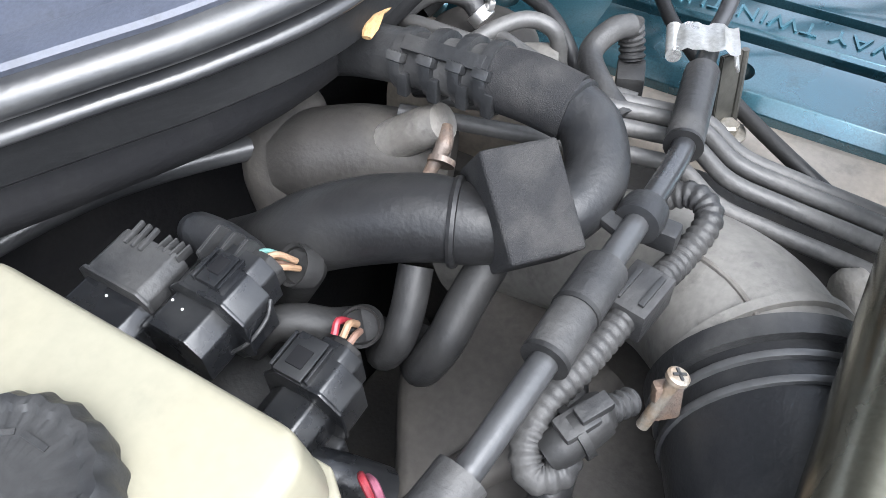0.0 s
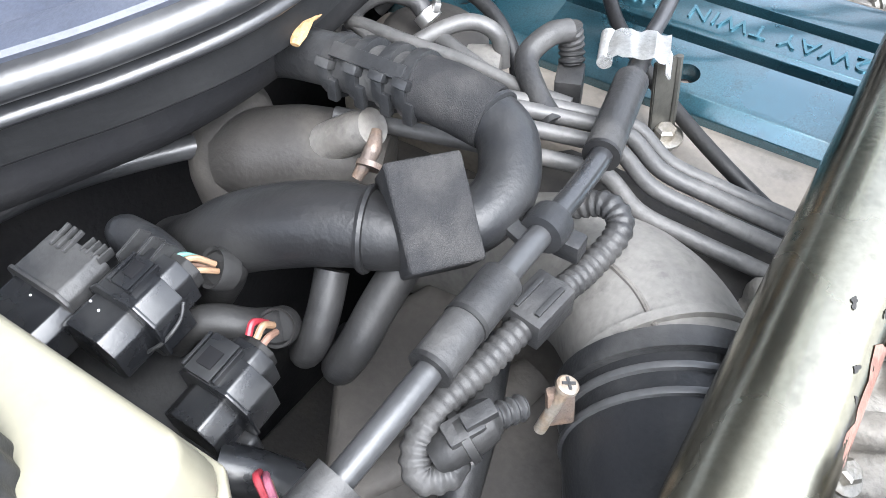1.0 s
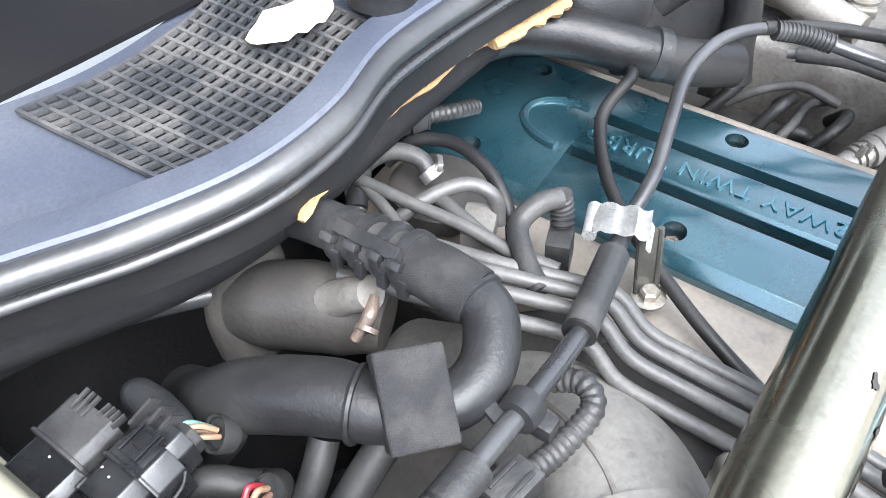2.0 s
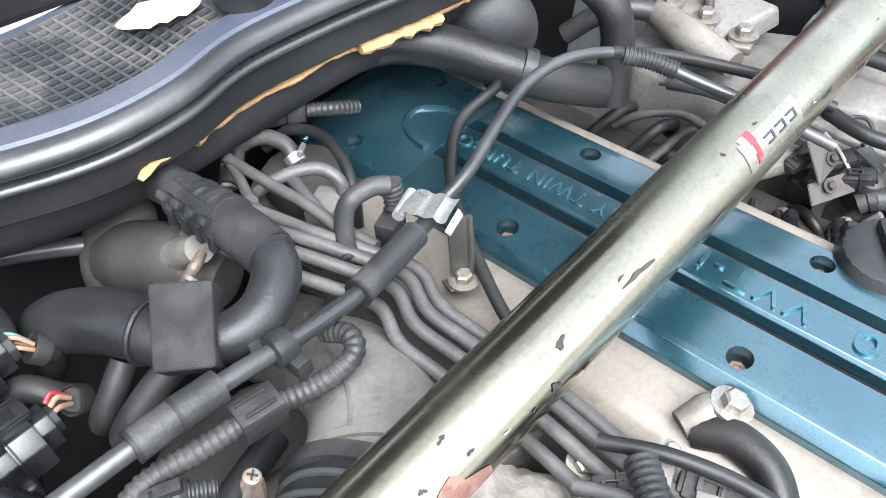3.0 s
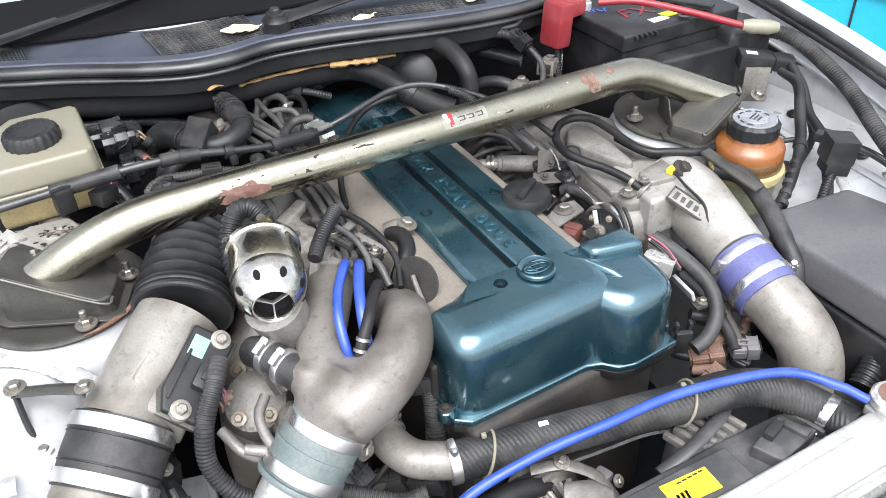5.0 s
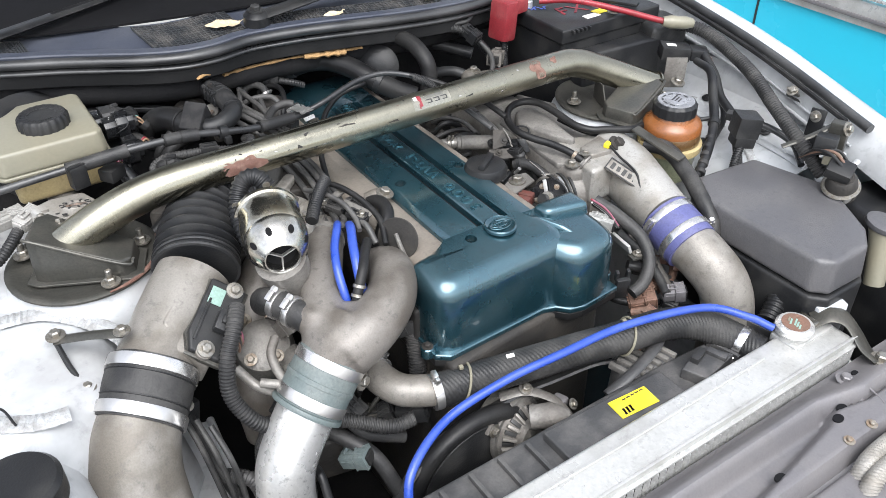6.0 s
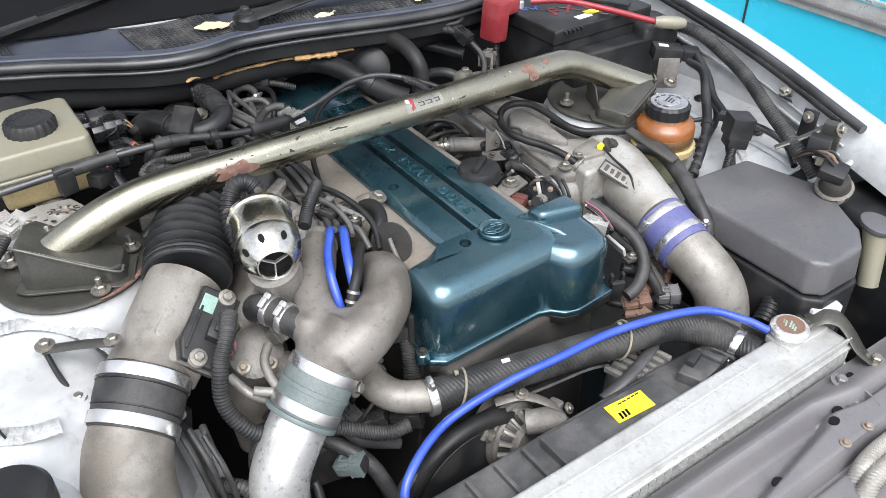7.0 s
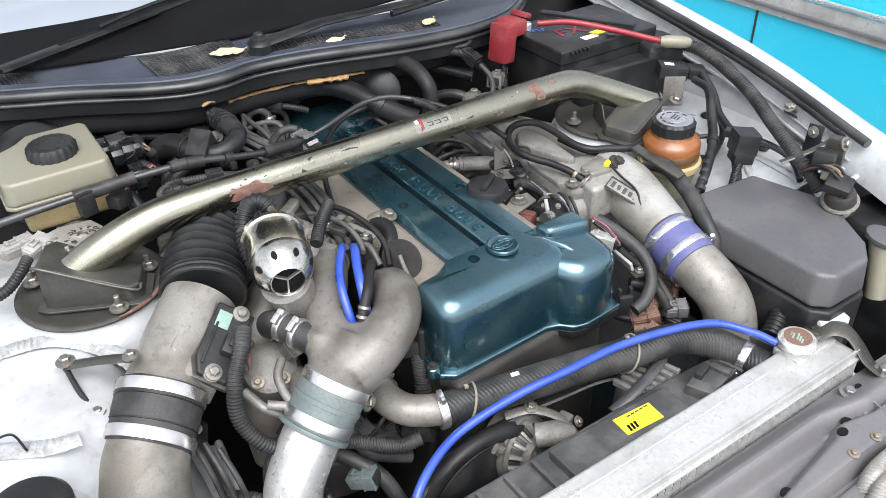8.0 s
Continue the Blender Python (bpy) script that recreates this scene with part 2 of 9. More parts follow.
for matt, level in ((RUBBER, 0.28), (RUBBERG, 0.32), (FOAM, 0.12), (IRON, 0.25), (FRIT, 0.2), (FIRE, 0.2), (BLACK, 0.3), (BLACKP, 0.32), (SEALF, 0.25), (COWL, 0.35), (BROWNP, 0.28), (FLOORD, 0.28)):
    matt.node_tree.nodes["Principled BSDF"].inputs["Specular IOR Level"].default_value = level


for glossy, index in ((TEAL, 1.85),):
    glossy.node_tree.nodes["Principled BSDF"].inputs["Coat IOR"].default_value = index


# ---- building helpers ----
def part(name, bm, material, parent=None, label="", smooth=True):
    """Links a bmesh as one mesh object under a thing or a part."""
    me = bpy.data.meshes.new(name)
    bm.normal_update()
    bm.to_mesh(me)
    bm.free()
    me.materials.append(material)
    if smooth:
        me.shade_smooth()
        me.set_sharp_from_angle(angle=radians(38))
    ob = new(name, me)
    if parent:
        ob.parent = parent
        ob.matrix_parent_inverse = Matrix.Translation(parent.location).inverted() if parent.data is None else Matrix.Identity(4)
    if label:
        ob["label"] = label
    return ob


def thing(name, at, label, category, group="", kind=""):
    ob = new(name)
    ob.location = at
    ob.empty_display_size = 0.02
    return tagged(ob, label, category, group, kind)


def curve_points(pts, steps=8):
    """Points along a smooth Catmull-Rom curve through pts."""
    p = [Vector(q) for q in pts]
    if len(p) == 2:
        return [p[0].lerp(p[1], i / steps) for i in range(steps + 1)]
    e = [2 * p[0] - p[1], *p, 2 * p[-1] - p[-2]]
    out = []
    for i in range(len(p) - 1):
        a, b, c, d = e[i:i + 4]
        for k in range(steps):
            t = k / steps
            out.append(0.5 * (2 * b + (c - a) * t + (2 * a - 5 * b + 4 * c - d) * t * t + (3 * b - a - 3 * c + d) * t ** 3))
    return out + [p[-1]]


def even(pts, step):
    """The same line in even steps."""
    out, left = [pts[0]], step
    for a, b in zip(pts, pts[1:]):
        d = (b - a).length
        at = left
        while at <= d and d > 0:
            out.append(a.lerp(b, at / d))
            at += step
        left = at - d
    if (out[-1] - pts[-1]).length > step * 0.3:
        out.append(pts[-1])
    return out


def sweep(line, radii, sides=16, bm=None, cap=True, flat=1.0):
    """A tube of the given radii along a line of points."""
    bm = bm or bmesh.new()
    line = [Vector(q) for q in line]
    if not hasattr(radii, "__len__"):
        radii = [radii] * len(line)
    way = (line[1] - line[0]).normalized()
    side = way.orthogonal().normalized()
    if abs(way.z) < 0.95:
        side = way.cross(Vector((0, 0, 1))).normalized()
    rings = []
    for i, q in enumerate(line):
        w = (line[min(i + 1, len(line) - 1)] - line[max(i - 1, 0)]).normalized()
        side = (side - w * side.dot(w)).normalized()
        up = side.cross(w)
        rings.append([bm.verts.new(q + radii[i] * (math.cos(a) * side + flat * math.sin(a) * up)) for a in (2 * math.pi * k / sides for k in range(sides))])
    for r, s in zip(rings, rings[1:]):
        for k in range(sides):
            bm.faces.new((r[k], r[(k + 1) % sides], s[(k + 1) % sides], s[k]))
    if cap:
        bm.faces.new(rings[0][::-1])
        bm.faces.new(rings[-1])
    return bm


def tube(pts, r, sides=16, steps=8, bm=None, cap=True, flat=1.0):
    line = curve_points(pts, steps)
    if hasattr(r, "__len__"):
        n = len(line) - 1
        r = [float(np.interp(i / n, np.linspace(0, 1, len(r)), r)) for i in range(n + 1)]
    return sweep(line, r, sides, bm, cap, flat)


def ribbed(pts, r, pitch=0.004, depth=0.0012, sides=14, bm=None):
    """A corrugated conduit."""
    line = even(curve_points(pts, 10), pitch / 4)
    return sweep(line, [r - depth * (0, 0, 1, 1)[i % 4] for i in range(len(line))], sides, bm)


def spiral(pts, r, pitch=0.006, depth=0.0006, sides=32, starts=3):
    """A hose with fine moulded ribs winding round it."""
    line = even(curve_points(pts, 10), pitch / 4)
    bm = sweep(line, r, sides)
    bm.verts.ensure_lookup_table()
    for i, q in enumerate(line):
        for k in range(sides):
            v = bm.verts[i * sides + k]
            v.co += (v.co - Vector(q)).normalized() * depth * math.sin(math.pi * i / 2 + starts * 2 * math.pi * k / sides)
    return bm


def fused(name, bms, material, parent, label="", voxel=0.003, rounds=10):
    """Several bodies cast as one piece with soft blends."""
    own = bmesh.new()
    for b in bms:
        me = bpy.data.meshes.new("piece")
        b.to_mesh(me)
        own.from_mesh(me)
        bpy.data.meshes.remove(me)
    ob = part(name, own, material, parent, label)
    re = ob.modifiers.new("blend", "REMESH")
    re.mode, re.voxel_size, re.use_smooth_shade = "VOXEL", voxel, True
    sm = ob.modifiers.new("soften", "SMOOTH")
    sm.factor, sm.iterations = 0.5, rounds
    return ob


def lathe(profile, at=(0, 0, 0), axis=(0, 0, 1), sides=28, bm=None, lobes=0, depth=0.0):
    """A turned body: profile rows of (radius, height) about an axis."""
    bm = bm or bmesh.new()
    m = Matrix.Translation(at) @ Vector(axis).to_track_quat("Z", "Y").to_matrix().to_4x4()
    rings = []
    for r, h in profile:
        ring = []
        for k in range(sides):
            a = 2 * math.pi * k / sides
            rr = r * (1 + (depth * math.cos(lobes * a) if lobes else 0))
            ring.append(bm.verts.new(m @ Vector((rr * math.cos(a), rr * math.sin(a), h))))
        rings.append(ring)
    for p, q in zip(rings, rings[1:]):
        for k in range(sides):
            bm.faces.new((p[k], p[(k + 1) % sides], q[(k + 1) % sides], q[k]))
    bm.faces.new(rings[0][::-1])
    bm.faces.new(rings[-1])
    return bm


def rounded(outline, z0, z1, bevel=0.004, top=1.0, bm=None, m=None, seg=3, lift=None):
    """A solid over a plan outline from z0 to z1 with rounded edges. lift(x, y): raises the top."""
    own = bmesh.new()
    cx = sum(p[0] for p in outline) / len(outline)
    cy = sum(p[1] for p in outline) / len(outline)
    lo = [own.verts.new((x, y, z0)) for x, y in outline]
    hi = [own.verts.new((cx + (x - cx) * top, cy + (y - cy) * top, z1 + (lift(x, y) if lift else 0))) for x, y in outline]
    n = len(outline)
    own.faces.new(lo[::-1])
    own.faces.new(hi)
    for i in range(n):
        own.faces.new((lo[i], lo[(i + 1) % n], hi[(i + 1) % n], hi[i]))
    bmesh.ops.recalc_face_normals(own, faces=own.faces)
    if bevel:
        bmesh.ops.bevel(own, geom=own.edges[:], offset=bevel, segments=seg, profile=0.6, affect="EDGES", clamp_overlap=True)
    if m is not None:
        own.transform(m)
    return merge(bm, own)


def merge(bm, own):
    if bm is None:
        return own
    me = bpy.data.meshes.new("join")
    own.to_mesh(me)
    own.free()
    bm.from_mesh(me)
    bpy.data.meshes.remove(me)
    return bm


def block(size, m, bevel=0.003, bm=None, top=1.0, seg=2):
    x, y, z = (s / 2 for s in size)
    return rounded([(-x, -y), (x, -y), (x, y), (-x, y)], -z, z, bevel, top, bm, m, seg)


def plate(corners, thick, bevel=0.0006):
    """A flat metal plate through its corners, with thickness and broken edges."""
    b = bmesh.new()
    c = [Vector(p) for p in corners]
    w = (c[1] - c[0]).cross(c[2] - c[0]).normalized() * thick
    lo, hi = [b.verts.new(p) for p in c], [b.verts.new(p + w) for p in c]
    b.faces.new(lo[::-1])
    b.faces.new(hi)
    for k in range(len(c)):
        b.faces.new((lo[k], lo[(k + 1) % len(c)], hi[(k + 1) % len(c)], hi[k]))
    bmesh.ops.recalc_face_normals(b, faces=b.faces)
    bmesh.ops.bevel(b, geom=b.edges[:], offset=bevel, segments=2, affect="EDGES")
    return b


def aim(at, way, roll=0.0, up=(0, 0, 1)):
    """A pose at a place whose x runs along way, z as near up as it can."""
    x = Vector(way).normalized()
    y = Vector(up).cross(x).normalized()
    z = x.cross(y)
    return Matrix.Translation(at) @ Matrix((x, y, z)).transposed().to_4x4() @ pose(0, 0, 0, roll)


def bolt(at, axis=(0, 0, 1), r=0.006, bm=None):
    """A hexagon bolt with its washer."""
    bm = lathe([(r * 1.7, 0), (r * 1.7, r * 0.3), (r * 1.2, r * 0.35)], at, axis, 16, bm)
    a = Vector(at) + Vector(axis).normalized() * r * 0.3
    return lathe([(r, 0), (r, r * 0.8), (r * 0.75, r)], a, axis, 6, bm)


def clamp(at, axis, r, parent, width=0.012, screw=90, name="hose_clamp"):
    """A steel band clamp with its screw housing, as a part and sub-part."""
    q = Vector(axis).to_track_quat("Z", "Y").to_matrix().to_4x4()
    m = Matrix.Translation(at) @ q
    w = width / 2
    band = lathe([(r, -w), (r + 0.0012, -w), (r + 0.0016, -w * 0.8), (r + 0.0016, w * 0.8), (r + 0.0012, w), (r, w)], at, axis, 36)
    b = part(name, band, STEEL, parent, "bright steel hose clamp")
    a = radians(screw)
    k = m @ Vector(((r + 0.006) * math.cos(a), (r + 0.006) * math.sin(a), 0))
    tang = (m.to_3x3() @ Vector((-math.sin(a), math.cos(a), 0)))
    s = block((0.014, width * 0.8, 0.008), aim(k, tang, 0, axis), 0.0015)
    lathe([(0.0045, 0), (0.005, 0.004), (0.004, 0.007)], k + tang * 0.007, tang, 6, s)
    part("clamp_screw", s, STEEL, b)
    return b


def words(text, m, size, depth, material, parent, name="lettering", spacing=1.0, squash=1.0):
    """Raised lettering as a mesh, set by the pose m."""
    cu = bpy.data.curves.new(name, "FONT")
    cu.body, cu.size, cu.extrude, cu.align_x, cu.align_y, cu.space_character = text, size, depth, "CENTER", "CENTER", spacing
    tmp = bpy.data.objects.new(name, cu)
    scene.collection.objects.link(tmp)
    me = bpy.data.meshes.new_from_object(tmp.evaluated_get(bpy.context.evaluated_depsgraph_get()))
    bpy.data.objects.remove(tmp)
    bpy.data.curves.remove(cu)
    bm = bmesh.new()
    bm.from_mesh(me)
    bpy.data.meshes.remove(me)
    bm.transform(m @ Matrix.Diagonal((squash, 1, 1, 1)))
    return part(name, bm, material, parent, smooth=False)


def hose(name, pts, r, material, label, category="hose", sides=16, group=""):
    """A plain hose, pipe or cable as one mesh."""
    ob = part(name, tube(pts, r, sides), material)
    return tagged(ob, label, category, group)


def conduit(pts, r, label, material=None, pitch=0.0045, group="corrugated conduits"):
    return tagged(part("corrugated_conduit", ribbed(pts, r, pitch, r * 0.12), material or BLACK), label, "cable conduit", group)


# ---- ground and car body ----
def sheet(name, rows, material, parent=None, thick=0.004, label="", smooth=True):
    """A bent sheet with thickness through a grid of points."""
    bm = bmesh.new()
    g = [[bm.verts.new(p) for p in r] for r in rows]
    for a, b in zip(g, g[1:]):
        for i in range(len(a) - 1):
            bm.faces.new((a[i], a[i + 1], b[i + 1], b[i]))
    bmesh.ops.recalc_face_normals(bm, faces=bm.faces)
    bmesh.ops.solidify(bm, geom=bm.faces[:], thickness=thick)
    return part(name, bm, material, parent, label, smooth)


# Ground out of view, pale to brighten the engine's front from below.
gb = bmesh.new()
bmesh.ops.create_grid(gb, x_segments=40, y_segments=40, size=400)
tagged(part("ground", gb, BOUNCE, smooth=False), "unseen ground under the car, made pale to bounce light", "ground", kind="structure")

body = thing("car_body", (0.04, 0.3, 0.0), "dusty white car body with an open, worn engine bay", "car body")


def apron(profile, ys, material, name, label, wave=0.004):
    rows = []
    for y in ys:
        rows.append([(x + hollow(x, y, z), y, z + wave * noise.noise(Vector((x * 9, y * 9, z * 3))) + drop(x, y)) for x, z in profile])
    return sheet(name, rows, material, body, 0.004, label)


def drop(x, y):
    """The apron falls away behind and ahead of the strut tower."""
    return -0.10 * max(0.0, min(1.0, (y - 0.40) / 0.05)) if x < 0 else 0.0


def hollow(x, y, z):
    """The apron bows outwards round the air pipe at the front."""
    return -0.10 * max(0.0, min(1.0, (0.055 - y) / 0.07)) * max(0.0, min(1.0, (x + 0.60) / 0.10)) if x < 0 else 0.0


YS = [-0.50 + 0.03 * i for i in range(42)]
apron([(-0.82, 0.95), (-0.80, 0.93), (-0.74, 0.90), (-0.70, 0.845), (-0.66, 0.832), (-0.60, 0.826), (-0.54, 0.822), (-0.50, 0.818), (-0.475, 0.800), (-0.455, 0.765), (-0.435, 0.70), (-0.415, 0.60), (-0.40, 0.45), (-0.39, 0.25)], YS, WHITE, "inner_fender", "dusty white inner fender with seam sealer")
apron([(0.758, 0.862), (0.752, 0.845), (0.742, 0.815), (0.70, 0.795), (0.64, 0.782), (0.58, 0.765), (0.55, 0.73), (0.53, 0.66), (0.515, 0.55), (0.505, 0.40), (0.50, 0.25)], [y for y in YS if y > -0.10], WHITE, "inner_fender", "dusty white inner fender")

# strut towers
for cx, cy in ((-0.455, 0.275), (0.490, 0.240)):
    t = lathe([(0.125, 0.66), (0.120, 0.76), (0.112, 0.806), (0.106, 0.822), (0.100, 0.828), (0.096, 0.838), (0.088, 0.8405), (0.030, 0.8405), (0.026, 0.834)], (cx, cy, 0), (0, 0, 1), 48)
    tw = part("strut_tower", t, WHITE, body)
    part("tower_plate", lathe([(0.099, 0.839), (0.101, 0.841), (0.101, 0.8435), (0.098, 0.845), (0.092, 0.8455), (0.086, 0.8425), (0.040, 0.8425), (0.034, 0.846), (0.028, 0.8465)], (cx, cy, 0), (0, 0, 1), 48), GREYBR, tw, "dark steel plate with a rusty rim")


def seam(pts, width=0.013):
    """A pressed bead of seam sealer with cross ribs."""
    bm = bmesh.new()
    line = even(curve_points(pts, 10), 0.0026)
    for i, q in enumerate(line[:-1]):
        w = (line[i + 1] - q).normalized()
        s = w.cross(Vector((0, 0, 1))).normalized() * width * (1 + 0.04 * math.sin(i * 1.7))
        h = 0.0020 + 0.0016 * (i % 3 == 0) + 0.0008 * math.sin(i * 2.3)
        a = [q - s, q - s * 0.7 + Vector((0, 0, h)), q + s * 0.7 + Vector((0, 0, h)), q + s]
        row = [bm.verts.new(v) for v in a]
        if i:
            for k in range(3):
                bm.faces.new((old[k], old[k + 1], row[k + 1], row[k]))
        old = row
    return part("seam_sealer", bm, SEALER, body, "ribbed grimy seam sealer")


seam([(-0.66, 0.20, 0.834), (-0.59, 0.215, 0.829), (-0.52, 0.20, 0.826), (-0.46, 0.145, 0.806), (-0.43, 0.10, 0.755)])
seam([(-0.68, 0.05, 0.838), (-0.62, 0.035, 0.831), (-0.575, 0.015, 0.827), (-0.54, 0.012, 0.824)])

# fender rail, strip and outer skin beside the bay
def rail(y):
    """Plan of the fender's inner edge: x, z at y."""
    return 0.775 + 0.10 * (min(y, 0.22) - 0.1) - 0.09 * max(0, 0.1 - y), 0.905 + 0.15 * (y - 0.1)


FY = [-0.60 + 0.05 * i for i in range(33)]
sheet("fender", [[(rail(y)[0] + dx, y, rail(y)[1] + dz) for dx, dz in ((-0.030, -0.060), (-0.026, -0.030), (-0.010, -0.012), (-0.004, -0.002), (0.008, 0.004), (0.026, 0.005), (0.042, 0.000), (0.054, -0.014), (0.062, -0.045), (0.070, -0.12), (0.078, -0.25), (0.085, -0.5))] for y in FY], WHITE, body, 0.003, "white front fender edge")
sheet("fender", [[(0.08 - rail(y)[0] - dx, y, rail(y)[1] + dz) for dx, dz in ((-0.030, -0.060), (-0.026, -0.030), (-0.010, -0.012), (-0.004, -0.002), (0.008, 0.004), (0.026, 0.005), (0.042, 0.000), (0.054, -0.014), (0.062, -0.045), (0.070, -0.12), (0.078, -0.25), (0.085, -0.5))] for y in FY], WHITE, body, 0.003, "white front fender edge")
part("fender_strip", tube([(rail(y)[0] - 0.02, y, rail(y)[1] + 0.005) for y in (-0.14, 0.1, 0.3, 0.5, 0.75)], 0.0085, 12), SEAL, body, "black rubber strip along the fender")

# firewall and floor of the bay
part("firewall", block((1.70, 0.02, 0.85), pose(0.04, 0.69, 0.52), 0.004), FIRE, body, "black matted firewall")
part("front_wall", block((1.5, 0.02, 0.42), pose(0.04, -0.56, 0.40), 0.004), FIRE, body)
part("under_tray", block((1.5, 1.4, 0.02), pose(0.04, 0.08, 0.20), 0.004), FIRE, body)

# cowl seal, cowl panel, windscreen
SEALP = [(-0.90, 0.94, 0.995), (-0.68, 0.79, 0.997), (-0.455, 0.655, 1.0), (-0.37, 0.612, 1.0), (-0.30, 0.570, 1.0), (-0.255, 0.543, 1.0), (-0.20, 0.520, 1.0), (-0.145, 0.516, 1.0), (-0.085, 0.527, 1.0), (0.0, 0.517, 1.0), (0.08, 0.502, 0.998), (0.20, 0.490, 0.990), (0.32, 0.492, 0.982), (0.42, 0.512, 0.977), (0.50, 0.550, 0.975), (0.60, 0.635, 0.975), (0.72, 0.78, 0.975), (0.80, 0.95, 0.975)]
SEALC = curve_points(SEALP, 6)


def along(profile, name, material, parent, label="", closed=True):
    """A strip of the given (back, up) profile along the cowl's front edge."""
    b = bmesh.new()
    rings = []
    for i, q in enumerate(SEALC):
        w = (SEALC[min(i + 1, len(SEALC) - 1)] - SEALC[max(i - 1, 0)]).normalized()
        back = Vector((-w.y, w.x, 0)).normalized()
        rings.append([b.verts.new(q + back * s + Vector((0, 0, h))) for s, h in profile])
    n = len(profile)
    for p, q in zip(rings, rings[1:]):
        for k in range(n):
            b.faces.new((p[k], q[k], q[(k + 1) % n], p[(k + 1) % n]))
    b.faces.new(rings[0])
    b.faces.new(rings[-1][::-1])
    bmesh.ops.recalc_face_normals(b, faces=b.faces)
    return part(name, b, material, parent, label)


def roll(cb, cz, rb, rz, n=10, back=0.010):
    """A bulging strip profile: a half round to the front, flat behind."""
    return [(cb - rb * math.cos(a), cz + rz * math.sin(a)) for a in (math.pi * (0.5 - i / n) for i in range(n + 1))] + [(cb + back, cz - rz), (cb + back, cz + rz)]


seal_thing = thing("cowl_seal", (0, 0.53, 0.97), "black rolled rubber hood seal along the cowl", "rubber seal")
along(roll(0.004, -0.0115, 0.015, 0.0095), "upper_roll", SEAL, seal_thing)
along(roll(0.004, -0.0270, 0.0115, 0.0055), "lower_roll", SEAL, seal_thing)
along([(-0.002, -0.031), (-0.001, -0.052), (0.001, -0.054), (0.006, -0.053), (0.006, -0.031)], "mounting_flange", SEALF, seal_thing, "matt black mounting flange")


def cowl_at(q, t):
    """From the seal (t = 0) back to the windscreen's foot (t = 1)."""
    foot = Vector((q.x * 1.02, q.y + 0.105, q.z + 0.016))
    p = q.lerp(foot, t)
    p.z = q.z - 0.011 + 0.017 * t
    return p


cowl = thing("windscreen_cowl", (0, 0.6, 0.95), "blue-grey plastic cowl with mesh air inlets below the windscreen", "cowl")
along([(-0.003, 0.0), (-0.001, 0.002), (0.010, 0.003), (0.017, 0.002), (0.018, -0.001), (-0.002, -0.003)], "front_lip", COWL, cowl)
CS = SEALC[6:96]
sheet("panel", [[cowl_at(q, t) + Vector((0, 0.020, 0)) for q in CS] for t in (0.0, 0.08, 0.2, 0.35, 0.5, 0.65, 0.8, 0.92, 1.0)], COWL, cowl, 0.003)


def mesh_grille(u0, u1, t0, t1, nu, nt, name, skew=0.0):
    """A field of square air holes: a lattice of bars over a black sheet that stands for their shade, lying on the cowl.
    """
    t = part(name, bmesh.new(), GRILLE, cowl, "black mesh air inlet")
    bm = bmesh.new()
    n = len(CS) - 1

    def at(u, v, dz):
        k = max(0, min(n - 1, int(u)))
        q = CS[k].lerp(CS[k + 1], u - k)
        return cowl_at(q, v) + Vector((0, 0.020, dz))

    def bar(p, q, w, h):
        d = (q - p).normalized()
        s = d.cross(Vector((0, 0, 1))).normalized() * w
        up = Vector((0, 0, h))
        v = [bm.verts.new(c) for c in (p - s, p + s, p + s + up, p - s + up, q - s, q + s, q + s + up, q - s + up)]
        for f in ((3, 2, 6, 7), (0, 4, 5, 1), (0, 3, 7, 4), (1, 5, 6, 2)):
            bm.faces.new([v[i] for i in f])

    for i in range(nu + 1):
        u = u0 + (u1 - u0) * i / nu
        bar(at(u + skew, t0, 0.0035), at(u, t1, 0.0035), 0.0011, 0.003)
    for j in range(nt + 1):
        v = t0 + (t1 - t0) * j / nt
        for i in range(0, 8):
            ua, ub = u0 + (u1 - u0) * i / 8 + skew * (1 - j / nt), u0 + (u1 - u0) * (i + 1) / 8 + skew * (1 - j / nt)
            bar(at(ua, v, 0.003), at(ub, v, 0.003), 0.0013, 0.003)
    me = t.data
    bm.to_mesh(me)
    bm.free()
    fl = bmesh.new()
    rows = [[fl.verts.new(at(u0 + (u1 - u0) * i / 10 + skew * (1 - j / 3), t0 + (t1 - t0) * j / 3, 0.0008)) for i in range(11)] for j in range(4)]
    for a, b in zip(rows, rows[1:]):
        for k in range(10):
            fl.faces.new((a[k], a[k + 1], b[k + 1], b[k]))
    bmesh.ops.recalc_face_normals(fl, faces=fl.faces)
    # Black sheet on the cowl: the darkness of the air holes as colour.
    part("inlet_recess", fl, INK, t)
    return t


# open hood above the bay, hinged at the cowl
part("hood", block((1.46, 1.15, 0.025), pose(0.04, 0.569, 1.632, -63, 0, 0), 0.008), WHITE, body, "raised white hood")
part("hood_liner", block((1.10, 0.42, 0.012), pose(0.04, 0.569, 1.632, -63, 0, 0) @ pose(0, 0.30, -0.022), 0.004), LINER, body, "black hood insulation")


# ---- engine ----
engine = thing("engine", (0.05, 0.25, 0.25), "dusty straight-six engine with beige cam cover and dark block", "engine")
part("engine_block", rounded([(-0.10, -0.03), (0.20, -0.03), (0.20, 0.58), (-0.10, 0.58)], 0.25, 0.70, 0.01), IRON, engine, "dark cast engine block")
part("cylinder_head", rounded([(-0.105, -0.02), (0.225, -0.02), (0.225, 0.585), (-0.105, 0.585)], 0.70, 0.785, 0.006), IRON, engine, "dark dirty cylinder head")


